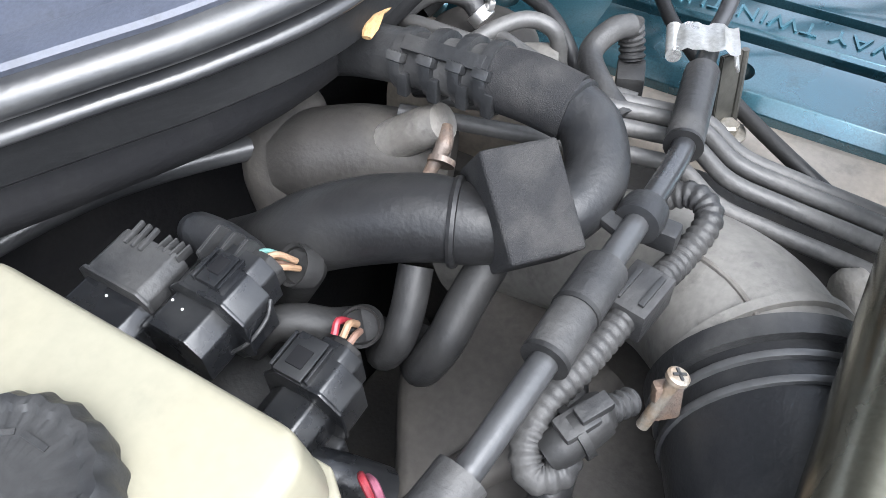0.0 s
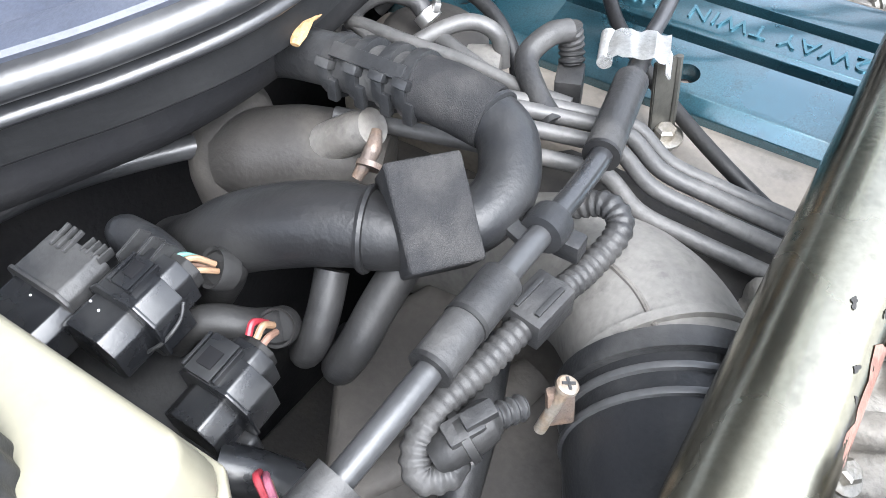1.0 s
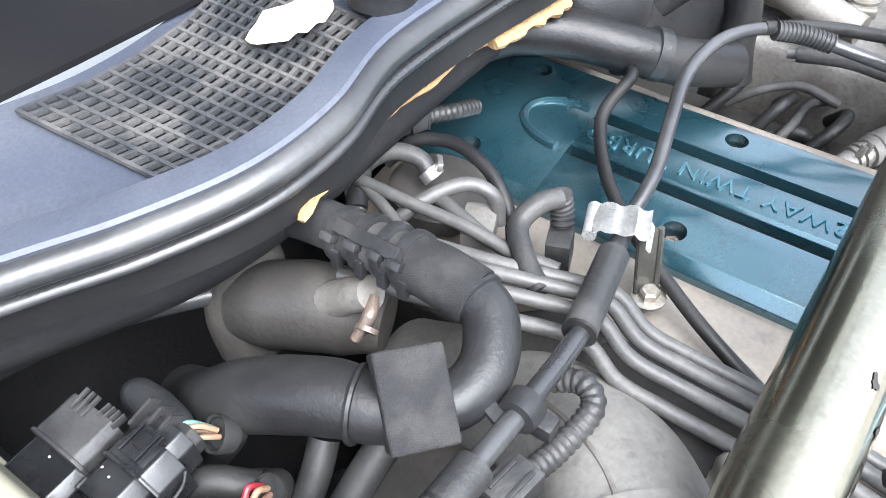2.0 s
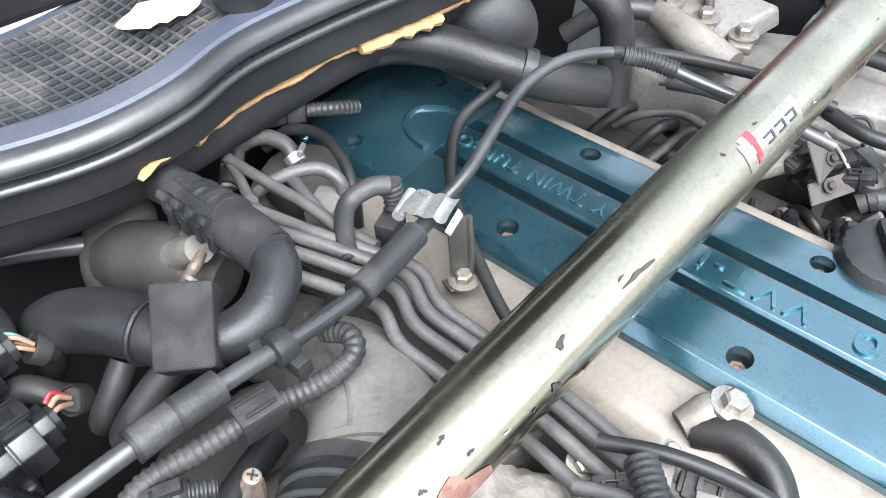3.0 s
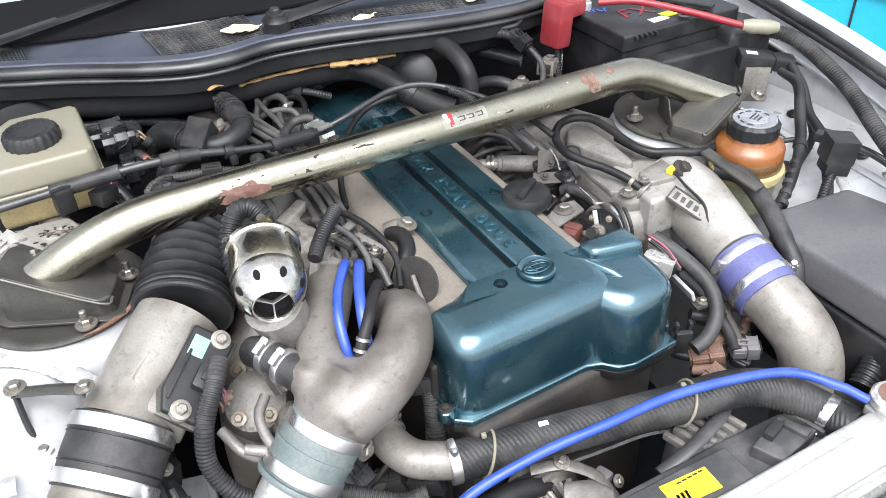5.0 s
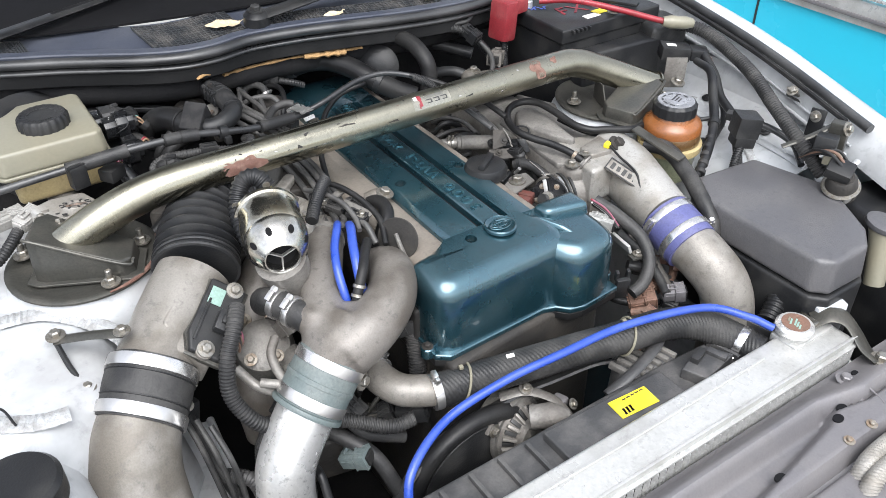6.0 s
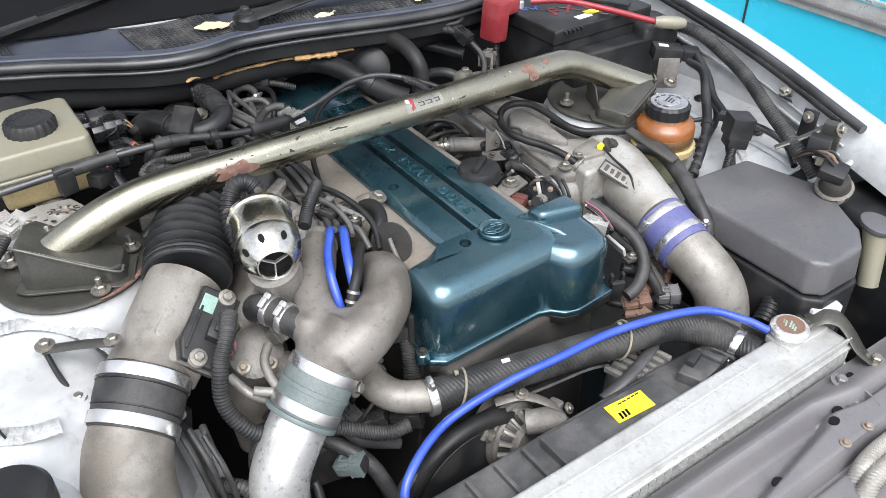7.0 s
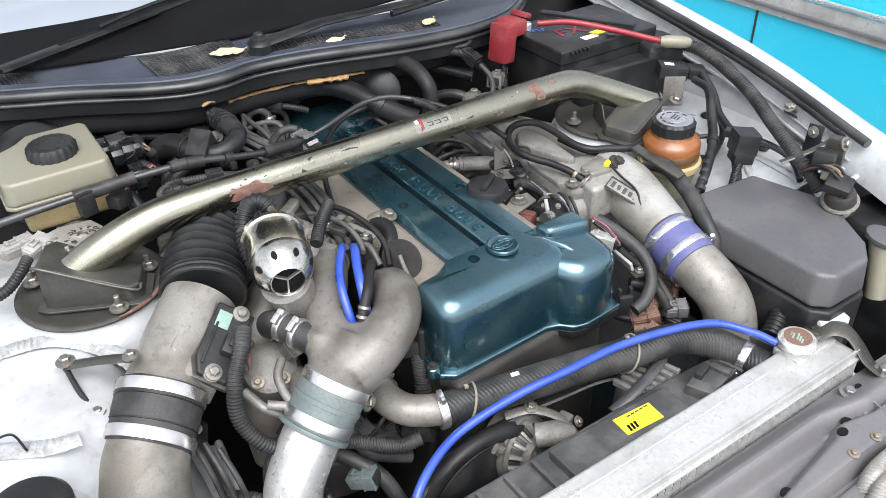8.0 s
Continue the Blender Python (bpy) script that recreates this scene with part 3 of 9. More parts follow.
def extrude_y(profile, y0, y1, n=1, bm=None, bevel=0.0):
    """A solid of the x-z profile between y0 and y1."""
    own = bmesh.new()
    rows = [[own.verts.new((x, y0 + (y1 - y0) * i / n, z)) for x, z in profile] for i in range(n + 1)]
    for a, b in zip(rows, rows[1:]):
        for k in range(len(profile)):
            own.faces.new((a[k], a[(k + 1) % len(profile)], b[(k + 1) % len(profile)], b[k]))
    own.faces.new(rows[0][::-1])
    own.faces.new(rows[-1])
    bmesh.ops.recalc_face_normals(own, faces=own.faces)
    if bevel:
        bmesh.ops.bevel(own, geom=own.edges[:], offset=bevel, segments=2, profile=0.6, affect="EDGES", clamp_overlap=True)
    return merge(bm, own)


def dome(x0, x1, zb, zt, n=14):
    """A rounded cam-cover profile."""
    w = (x1 - x0) / 2
    return [(x0, zb)] + [((x0 + x1) / 2 - w * math.copysign(abs(math.cos(a)) ** 0.7, math.cos(a)), zb + 0.004 + (zt - zb - 0.004) * math.sin(a) ** 0.75) for a in (math.pi * i / n for i in range(n + 1))] + [(x1, zb)]


part("cam_cover", extrude_y(dome(-0.088, 0.0, 0.775, 0.839), 0.0, 0.585, 1, None, 0.004), BEIGE, engine, "beige dusty cam cover")
part("cam_cover", extrude_y(dome(0.108, 0.158, 0.775, 0.838), 0.03, 0.585, 1, None, 0.004), BEIGE, engine, "beige dusty cam cover edge")

coil = thing("coil_cover", (0.052, 0.29, 0.82), "teal painted engine cover with raised lettering and bolt holes", "engine cover")
Zt = 0.853
G1, G2 = 0.032, 0.077
prof = [(-0.024, 0.826), (-0.023, 0.842), (-0.015, 0.850), (G1 - 0.0050, Zt), (G1 - 0.0042, Zt - 0.024), (G1 + 0.0050, Zt - 0.024), (G1 + 0.0056, Zt - 0.001), (0.040, Zt + 0.002), (0.069, Zt + 0.002), (G2 - 0.0056, Zt - 0.001), (G2 - 0.0050, Zt - 0.024), (G2 + 0.0042, Zt - 0.024), (G2 + 0.0050, Zt), (0.121, 0.850), (0.129, 0.842), (0.130, 0.826)]
panel = part("grooved_panel", extrude_y(prof, 0.015, 0.475, 1, None, 0.0008), TEAL, coil)
plain = [(-0.024, 0.826), (-0.023, 0.842), (-0.015, 0.850), (G1 - 0.0050, Zt), (0.040, Zt + 0.0020), (0.069, Zt + 0.0020), (G2 + 0.0050, Zt), (0.121, 0.850), (0.129, 0.842), (0.130, 0.826)]
rear = part("rear_panel", extrude_y([(x, z + 0.0001) for x, z in plain], 0.469, 0.578), TEAL, coil)
part("rear_end", rounded([(-0.0238, 0.572), (0.1298, 0.572), (0.1295, 0.582), (0.112, 0.603), (0.02, 0.603), (-0.012, 0.596), (-0.0235, 0.586)], 0.826, 0.8495, 0.005), TEAL, coil)
ring = [(0.0545 + 0.0255 * math.cos(a), 0.478 + 0.040 * math.sin(a), Zt + 0.001) for a in (math.pi * i / 14 for i in range(15))]
part("end_arc", tube(ring, 0.004, 8, 2), TEAL, coil)


def drill(ob, places, r, z0, z1):
    """Sink round holes into a solid part."""
    b = bmesh.new()
    for x, y in places:
        lathe([(0.0005, z0), (r * 0.96, z0), (r, z1 - 0.0030), (r * 1.10, z1 - 0.0012), (r * 1.12, z1), (0.0005, z1)], (x, y, 0), (0, 0, 1), 28, b)
    bmesh.ops.holes_fill(b, edges=[e for e in b.edges if e.is_boundary])
    bmesh.ops.recalc_face_normals(b, faces=b.faces)
    me = bpy.data.meshes.new("drill")
    b.to_mesh(me)
    b.free()
    tool = bpy.data.objects.new("drill", me)
    bpy.context.scene.collection.objects.link(tool)
    md = ob.modifiers.new("holes", "BOOLEAN")
    md.object, md.operation, md.solver = tool, "DIFFERENCE", "EXACT"
    bpy.context.view_layer.update()
    cut = bpy.data.meshes.new_from_object(ob.evaluated_get(bpy.context.evaluated_depsgraph_get()))
    ob.modifiers.clear()
    ob.data = cut
    bpy.data.objects.remove(tool)
    bpy.data.meshes.remove(me)


HOLES = ((0.003, 0.002), (0.0, 0.185), (0.0, 0.37), (0.0, 0.535), (0.105, 0.18), (0.105, 0.37), (0.105, 0.535))
drill(panel, HOLES[1:3] + HOLES[4:6], 0.0086, 0.8385, 0.856)
drill(rear, (HOLES[3], HOLES[6]), 0.0086, 0.8385, 0.856)
for hx, hy in HOLES:
    deep = 0.8388
    # A black disc gives the hole's bottom its shade.
    seat = part("bolt_seat", lathe([(0.0008, 0.0), (0.0084, 0.0), (0.0082, 0.0006), (0.0008, 0.0006)], (hx, hy, deep), (0, 0, 1), 24), FRIT, coil, "black disc standing for the shade in the bolt hole")
    part("recess_bolt", lathe([(0.0058, 0.0), (0.0058, 0.0012), (0.0048, 0.0018), (0.0028, 0.0018), (0.0024, 0.0008)], (hx, hy, deep + 0.0005), (0, 0, 1), 6), RUSTD, seat, "small rusty bolt head")
# Black strips put the shade of the deep grooves into colour.
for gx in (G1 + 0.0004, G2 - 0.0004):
    part("groove_liner", block((0.0094, 0.456, 0.006), pose(gx, 0.245, Zt - 0.012), 0.001), FRIT, coil, "black strip standing for the shade in the groove")
words("3000", pose(0.0545, 0.095, Zt + 0.0022, 0, 0, 90), 0.026, 0.0018, TEALW, coil, spacing=1.25, squash=1.4)
words("VVT-i", pose(0.0545, 0.205, Zt + 0.0022, 0, 0, 90), 0.026, 0.0018, TEALW, coil, spacing=1.25, squash=1.1)
words("2WAY TWIN TURBO", pose(0.0545, 0.370, Zt + 0.0022, 0, 0, 90), 0.019, 0.0012, TEALW, coil, spacing=1.1)

front = thing("timing_cover", (0.06, -0.03, 0.72), "glossy teal painted front engine cover with rounded steps", "engine cover")
fo = [(-0.098, 0.010), (-0.070, 0.017), (-0.030, 0.0192), (-0.024, 0.020), (0.128, 0.020), (0.200, 0.020), (0.206, -0.020), (0.206, -0.088), (0.135, -0.094), (0.112, -0.088), (0.098, -0.072), (0.080, -0.066), (-0.080, -0.072), (-0.098, -0.058)]
fleft = [(-0.098, 0.010), (-0.070, 0.017), (-0.030, 0.0192), (-0.024, 0.020), (0.138, 0.020), (0.138, -0.067), (-0.098, -0.072)]
fright = [(0.085, 0.0195), (0.203, 0.0195), (0.206, -0.092), (0.122, -0.098), (0.090, -0.058)]


def shell(outline, z0, z1, corner, shoulder, back=0.0185):
    """A cast shell: rounded upright corners and a broad rounded shoulder, open-edged at the back."""
    pts = []
    n = len(outline)
    for i in range(n):
        p, q, r = (Vector((*outline[k % n], 0)) for k in (i - 1, i, i + 1))
        c = min(corner, (p - q).length * 0.45, (r - q).length * 0.45)
        s, e = q + (p - q).normalized() * c, q + (r - q).normalized() * c
        pts += [s * (1 - t) ** 2 + 2 * q * t * (1 - t) + e * t * t for t in (0.0, 0.25, 0.5, 0.75, 1.0)]
    m = len(pts)
    area = sum(pts[i].x * pts[(i + 1) % m].y - pts[(i + 1) % m].x * pts[i].y for i in range(m))
    inward = []
    for i in range(m):
        w = (pts[(i + 1) % m] - pts[i - 1]).normalized()
        k = Vector((-w.y, w.x, 0)) * (1 if area > 0 else -1)
        if pts[i].y > back:
            k = Vector((k.x if abs(k.x) > 0.9 else 0, 0, 0))
        inward.append(k)

    def dip(x, y):
        return 0.07 * (0.02 - y)

    b = bmesh.new()
    levels = [(0.0, z0), (0.0, z0 + 0.02)] + [(shoulder * (1 - math.cos(a)), z1 - shoulder + shoulder * math.sin(a)) for a in (math.pi / 2 * i / 9 for i in range(10))]
    rings = []
    for s, z in levels:
        ring = []
        for p, k in zip(pts, inward):
            q = p + k * s
            ring.append(b.verts.new((q.x, q.y, z - (dip(q.x, q.y) if z > z0 + 0.03 else 0))))
        rings.append(ring)
    for p, q in zip(rings, rings[1:]):
        for k in range(m):
            b.faces.new((p[k], p[(k + 1) % m], q[(k + 1) % m], q[k]))
    b.faces.new(rings[0][::-1])
    hub = Vector((sum(p.x for p in pts) / m * 0.8 + 0.012, -0.012, 0))
    tip = b.verts.new((hub.x, hub.y, z1 - dip(hub.x, hub.y)))
    inner = [b.verts.new(v.co.lerp(tip.co, 0.07)) for v in rings[-1]]
    for k in range(m):
        b.faces.new((rings[-1][k], rings[-1][(k + 1) % m], inner[(k + 1) % m], inner[k]))
        b.faces.new((inner[k], inner[(k + 1) % m], tip))
    bmesh.ops.recalc_face_normals(b, faces=b.faces)
    return b


drill(part("main_shell", shell(fleft, 0.735, 0.8535, 0.042, 0.026), TEAL, front), HOLES[:1], 0.0086, 0.8385, 0.860)
part("side_shell", shell(fright, 0.735, 0.847, 0.040, 0.024), TEAL, front)
cap_way = Vector((0, -0.07, 1)).normalized()
for ob in front.children:
    for p in ob.data.polygons:
        if p.normal.dot(cap_way) > 0.99995:
            p.use_smooth = False
part("raised_step", rounded([(0.124, -0.012), (0.204, -0.030), (0.204, 0.020), (0.118, 0.020)], 0.79, 0.858, 0.011, 0.86, seg=5), TEAL, front)
part("step_ridge", tube([(0.118, -0.010, 0.848), (0.135, -0.040, 0.843), (0.150, -0.062, 0.832)], [0.004, 0.006, 0.003], 10), TEAL, front)
fl = [(x + 0.004 * (1 if x > 0.05 else -1), y - 0.005) for x, y in fo]
part("lower_flange", rounded(fl, 0.727, 0.737, 0.003), TEAL, front)
part("gasket", rounded([(x * 0.99, y + 0.001) for x, y in fl], 0.715, 0.727, 0.001), RUBBER, front, "black gasket")
for bx, by in ((-0.104, -0.048), (0.212, -0.06)):
    fb = part("flange_lug", lathe([(0.010, 0.728), (0.010, 0.742), (0.008, 0.744)], (bx, by, 0), (0, 0, 1), 20), TEAL, front)
    part("flange_bolt", bolt((bx, by, 0.743), (0, 0, 1), 0.005), IRON, fb)
em = part("emblem", lathe([(0.0235, -0.002), (0.0235, 0.002), (0.0215, 0.0032), (0.0195, 0.002)], (0.053, 0.001, 0.8555), (0, 0, 1), 32), TEAL, front, "oval raised emblem")
for rx, ry in ((0.0175, 0.011), (0.0065, 0.011), (0.0135, 0.0045)):
    e = tube([(0.053 + rx * math.cos(a), 0.001 + ry * math.sin(a), 0.8583) for a in (2 * math.pi * i / 16 for i in range(17))], 0.0012, 6, 2)
    part("emblem_ring", e, TEAL, em)

cap = thing("oil_filler_cap", (0.133, 0.145, 0.83), "black ribbed plastic oil filler cap", "oil cap")
c = lathe([(0.027, 0.0), (0.034, 0.004), (0.0345, 0.014), (0.031, 0.021), (0.028, 0.022)], (0.136, 0.148, 0.838), (0, 0, 1), 48, None, 24, 0.012)
part("cap_body", c, BLACK, cap)
part("grip", block((0.050, 0.012, 0.010), pose(0.136, 0.148, 0.863, 0, 0, 35), 0.004), BLACK, cap)

# fluid caps, lines and front accessories
part("timing_case", rounded([(-0.09, -0.09), (0.20, -0.07), (0.20, 0.02), (-0.09, 0.02)], 0.30, 0.728, 0.01), IRON, engine, "dark lower timing case")


# ---- strut brace ----
brace = thing("strut_brace", (0.04, 0.235, 0.85), "bronze metal strut tower brace with scuffs and rust spots", "strut brace")
BY, BZ, BRAD = 0.2495, 0.932, 0.0245
BAR = [(-0.500, 0.262, 0.866), (-0.475, 0.258, 0.882), (-0.430, 0.251, 0.906), (-0.380, 0.248, 0.924), (-0.32, 0.2485, BZ), (-0.2, BY, BZ), (0.0, BY, BZ), (0.2, BY, BZ), (0.36, BY, BZ), (0.405, 0.2475, 0.927), (0.45, 0.239, 0.910), (0.505, 0.217, 0.886), (0.556, 0.194, 0.864)]
part("bar", tube(BAR, BRAD, 40, 10), BRONZE, brace)


def bracket(cx, cy, turn, flip, rise=0.022, metal=None):
    """A folded steel box that carries the bar's end, on a flange over the strut tower."""
    m = pose(cx, cy, 0.0, 0, 0, turn)
    o = [(-0.064, -0.030), (-0.050, -0.036), (0.052, -0.034), (0.064, -0.022), (0.060, 0.022), (0.020, 0.036), (-0.050, 0.034), (-0.064, 0.022)]
    e = part("end_bracket", rounded(o, 0.847, 0.870, 0.003, 0.95, m=m, lift=lambda x, y: rise * max(0.0, min(1.0, (0.03 - flip * x) / 0.08))), metal or GREYBR, brace, "folded steel bracket under the bar's end")
    lip = [m @ Vector((x * 0.99, y * 1.0, 0.8685 + rise * max(0.0, min(1.0, (0.03 - flip * x) / 0.08)))) for x, y in o[:4]]
    part("folded_lip", tube(lip, 0.0022, 8, 4), metal or GREYBR, e)
    part("bracket_flange", rounded([(x * 1.15, y * 1.2) for x, y in o], 0.8455, 0.849, 0.001, m=m), GREYBR, e)
    return e


eb = bracket(-0.450, 0.248, -27, 1, 0.044)
for x, y in ((-0.440, 0.190), (-0.378, 0.262), (-0.523, 0.318)):
    part("stud_nut", bolt((x, y, 0.849), (0, 0, 1), 0.0075), ZINC, eb, "plated stud nut")
    part("stud", lathe([(0.0042, 0.0), (0.0042, 0.016), (0.003, 0.017)], (x, y, 0.853), (0, 0, 1), 10), ZINC, eb)
rim = [(-0.455 + 0.0995 * math.cos(a), 0.275 + 0.0995 * math.sin(a), 0.8455) for a in (radians(-85 + 7 * i) for i in range(13))]
part("rusty_rim", tube(rim, [0.0012, 0.003, 0.0034, 0.003, 0.0014], 8, 2), RUST, eb, "rusty edge of the plate")
er = bracket(0.484, 0.178, 20, -1, 0.016, GREYBR)
part("end_rim", lathe([(BRAD, -0.004), (BRAD + 0.003, -0.003), (BRAD + 0.0035, 0.0), (BRAD + 0.002, 0.003), (BRAD - 0.002, 0.004)], (0.556, 0.194, 0.864), (0.051, -0.023, -0.022), 40), BRONZE, brace, "flared bronze rim at the bar's end")
part("gusset", rounded([(-0.030, -0.002), (0.030, -0.002), (0.030, 0.002), (-0.030, 0.002)], 0.0, 0.045, 0.001, 0.55, m=pose(0.452, 0.225, 0.845, -8, 0, 70)), GREYBR, brace, "dark upright gusset plate")
for x, y in ((0.412, 0.252), (0.545, 0.160), (0.510, 0.315)):
    part("stud_nut", bolt((x, y, 0.849), (0, 0, 1), 0.0075), ZINC, er, "plated stud nut")
    part("stud", lathe([(0.0042, 0.0), (0.0042, 0.016), (0.003, 0.017)], (x, y, 0.853), (0, 0, 1), 10), ZINC, er)


def bar_patch(x, angle, w, h, material, name, seed, parent=None, lift=0.0004, rough=0.3):
    """A thin patch with an uneven outline lying on the bar."""
    b = bmesh.new()
    rnd = random.Random(seed)
    ph = [rnd.uniform(0, 6.28) for _ in range(3)]
    R = BRAD + lift
    ctr = b.verts.new((x, BY - R * math.cos(radians(angle)), BZ + R * math.sin(radians(angle))))
    vs = []
    for k in range(22):
        a = 2 * math.pi * k / 22
        f = 1 + rough * (0.55 * math.sin(2 * a + ph[0]) + 0.35 * math.sin(3 * a + ph[1]) + 0.30 * math.sin(5 * a + ph[2]) + 0.12 * (rnd.random() - 0.5))
        dx, da = w / 2 * f * math.cos(a), math.degrees(h / 2 * f * math.sin(a) / R)
        t = radians(angle + da)
        vs.append(b.verts.new((x + dx, BY - R * math.cos(t), BZ + R * math.sin(t))))
    for k in range(22):
        b.faces.new((ctr, vs[k], vs[(k + 1) % 22]))
    bmesh.ops.subdivide_edges(b, edges=b.edges[:], cuts=2)
    for v in b.verts:
        d = Vector((0, v.co.y - BY, v.co.z - BZ)).normalized() * R
        v.co.y, v.co.z = BY + d.y, BZ + d.z
    bmesh.ops.recalc_face_normals(b, faces=b.faces)
    return part(name, b, material, parent or brace)


bar_patch(-0.222, 12, 0.046, 0.026, RUST, "rust_patch", 3, rough=0.5)
bar_patch(-0.255, 25, 0.02, 0.012, RUST, "rust_patch", 4, rough=0.6)
bar_patch(0.302, 45, 0.028, 0.034, RUST, "rust_patch", 5, rough=0.5)
bar_patch(0.340, 60, 0.017, 0.009, RUST, "rust_patch", 6, rough=0.6)
for x, a, w, h, s in ((-0.06, 45, 0.022, 0.003, 11), (-0.30, 70, 0.008, 0.003, 12), (0.018, 10, 0.012, 0.004, 13), (0.16, 20, 0.01, 0.003, 14), (-0.125, 55, 0.007, 0.004, 15), (-0.14, 20, 0.005, 0.006, 16)):
    bar_patch(x, a, w, h, IRON, "scratch", s, rough=0.7)


chip = random.Random(17)
for k in range(26):
    bar_patch(chip.uniform(-0.33, 0.36), chip.uniform(-5, 75), chip.uniform(0.0015, 0.005), chip.uniform(0.001, 0.003), chip.choice((IRON, IRON, RUSTD, STEEL)), "paint_chip", 40 + k, rough=0.6)


def bar_strip(x0, x1, a0, a1, material, name, parent, lift):
    b = bmesh.new()
    R = BRAD + lift
    rows = []
    for i in range(5):
        x = x0 + (x1 - x0) * i / 4
        rows.append([b.verts.new((x, BY - R * math.cos(radians(a)), BZ + R * math.sin(radians(a)))) for a in np.linspace(a0, a1, 7)])
    for p, q in zip(rows, rows[1:]):
        for k in range(6):
            b.faces.new((p[k], q[k], q[k + 1], p[k + 1]))
    return part(name, b, material, parent)


st = bar_strip(0.056, 0.124, 20, 66, FILM, "sticker", brace, 0.0004)
for x0, x1, a0, a1, mt in ((0.060, 0.066, 56, 72, PALE), (0.066, 0.073, 54, 74, WIRER), (0.068, 0.072, 30, 54, WIRER), (0.066, 0.068, 24, 40, WIRER)):
    bar_strip(x0, x1, a0, a1, mt, "sticker_mark", st, 0.0007)
for x0 in (0.079, 0.093, 0.107):
    bar_strip(x0, x0 + 0.011, 47, 50, INK, "sticker_mark", st, 0.0007)
    bar_strip(x0 + 0.002, x0 + 0.011, 35, 38, INK, "sticker_mark", st, 0.0007)
    bar_strip(x0 + 0.009, x0 + 0.011, 38, 47, INK, "sticker_mark", st, 0.0007)

# ---- intake side pipes: air meter, bellows, blow-off valve, Y pipe ----
duct = thing("air_intake_duct", (-0.43, 0.05, 0.75), "dusty cast air duct with airflow meter and clamped coupler", "intake duct")
D0, D1, D2 = Vector((-0.345, 0.150, 0.840)), Vector((-0.438, 0.058, 0.798)), Vector((-0.474, 0.018, 0.768))
ax = (D1 - D0).normalized()
part("meter_housing", tube([D0, D0.lerp(D1, 0.5), D1], [0.050, 0.051, 0.051, 0.050, 0.050], 36), CAST, duct)
side, top = Vector((0, 0, 1)).cross(ax).normalized(), ax.cross(Vector((0, 0, 1)).cross(ax).normalized())
mh = aim((-0.352, 0.060, 0.838), ax, -36)
part("meter_block", rounded([(-0.058, -0.030), (-0.030, -0.058), (0.036, -0.060), (0.068, -0.026), (0.064, 0.024), (-0.058, 0.024)], -0.050, -0.001, 0.004, 0.86, m=mh), CAST, duct)
sen = part("airflow_sensor", rounded([(-0.050, -0.022), (0.030, -0.024), (0.054, -0.014), (0.054, 0.026), (-0.050, 0.026)], -0.002, 0.007, 0.003, 0.97, m=mh), BLACK, duct, "flat black sensor body")
part("sensor_frame", rounded([(-0.050, -0.030), (0.030, -0.032), (0.058, -0.018), (0.058, 0.030), (-0.052, 0.030)], -0.010, -0.001, 0.002, m=mh), GREYBR, sen)
part("sensor_label", block((0.024, 0.018, 0.001), mh @ pose(-0.026, -0.008, 0.0074), 0.0002), GREENL, sen, "pale green label")
part("connector", block((0.030, 0.026, 0.016), mh @ pose(0.006, 0.014, 0.014), 0.004), BLACKP, sen)
part("plug_latch", block((0.012, 0.010, 0.006), mh @ pose(0.006, 0.012, 0.024), 0.0015), BLACK, sen)
part("sensor_rib", block((0.060, 0.003, 0.004), mh @ pose(0.010, -0.014, 0.008), 0.001), BLACK, sen)
for k in range(4):
    part("plug_wire", tube([mh @ Vector((0.004 + 0.005 * k, 0.026, 0.014)), mh @ Vector((0.012 + 0.004 * k, 0.040, 0.010)), mh @ Vector((0.026, 0.046, -0.004))], 0.0016, 8), (PINK, BROWN, INK, BROWN)[k], sen)
for dx, dy in ((-0.043, 0.010), (0.046, 0.004)):
    part("bolt_boss", lathe([(0.012, -0.02), (0.012, 0.006), (0.010, 0.008)], mh @ Vector((dx, dy, 0)), mh.to_3x3() @ Vector((0, 0, 1)), 20), CAST, duct)
    part("sensor_bolt", bolt(mh @ Vector((dx, dy, 0.008)), mh.to_3x3() @ Vector((0, 0, 1)), 0.0065), ZINC, duct)
ax2 = (D2 - D1).normalized()
part("coupler", tube([D1 - ax2 * 0.008, D2 + ax2 * 0.008], [0.0535, 0.0545, 0.0535], 36), RUBBERG, duct, "smooth black silicone coupler")
for k in (0, 8):
    part("coupler_rib", lathe([(0.0540, -0.0012), (0.0553, -0.0006), (0.0553, 0.0006), (0.0540, 0.0012)], D1 + ax2 * (0.013 + 0.0038 * k), ax2, 36), BLACK, duct)
clamp(D1 + ax2 * 0.002, ax2, 0.0550, duct, 0.015, 200)
clamp(D2 - ax2 * 0.002, ax2, 0.0550, duct, 0.015, 200)
part("lower_pipe", tube([D2, (-0.492, -0.004, 0.745), (-0.504, -0.030, 0.70), (-0.498, -0.065, 0.63), (-0.45, -0.12, 0.55)], [0.051, 0.054, 0.056, 0.056, 0.056], 36), CAST, duct, "beige dusty pipe elbow")
b = tube([(-0.456, 0.070, 0.858), (-0.487, 0.098, 0.850), (-0.526, 0.129, 0.838)], 0.009, 8, 6, None, True, 0.35)
arm = part("support_arm", b, GREYBR, duct, "grey steel support arm")
part("arm_bolt", bolt((-0.525, 0.130, 0.843), (0, 0, 1), 0.007), ZINC, arm)
part("arm_bolt", bolt((-0.458, 0.070, 0.862), (0, 0, 1), 0.006), ZINC, arm)
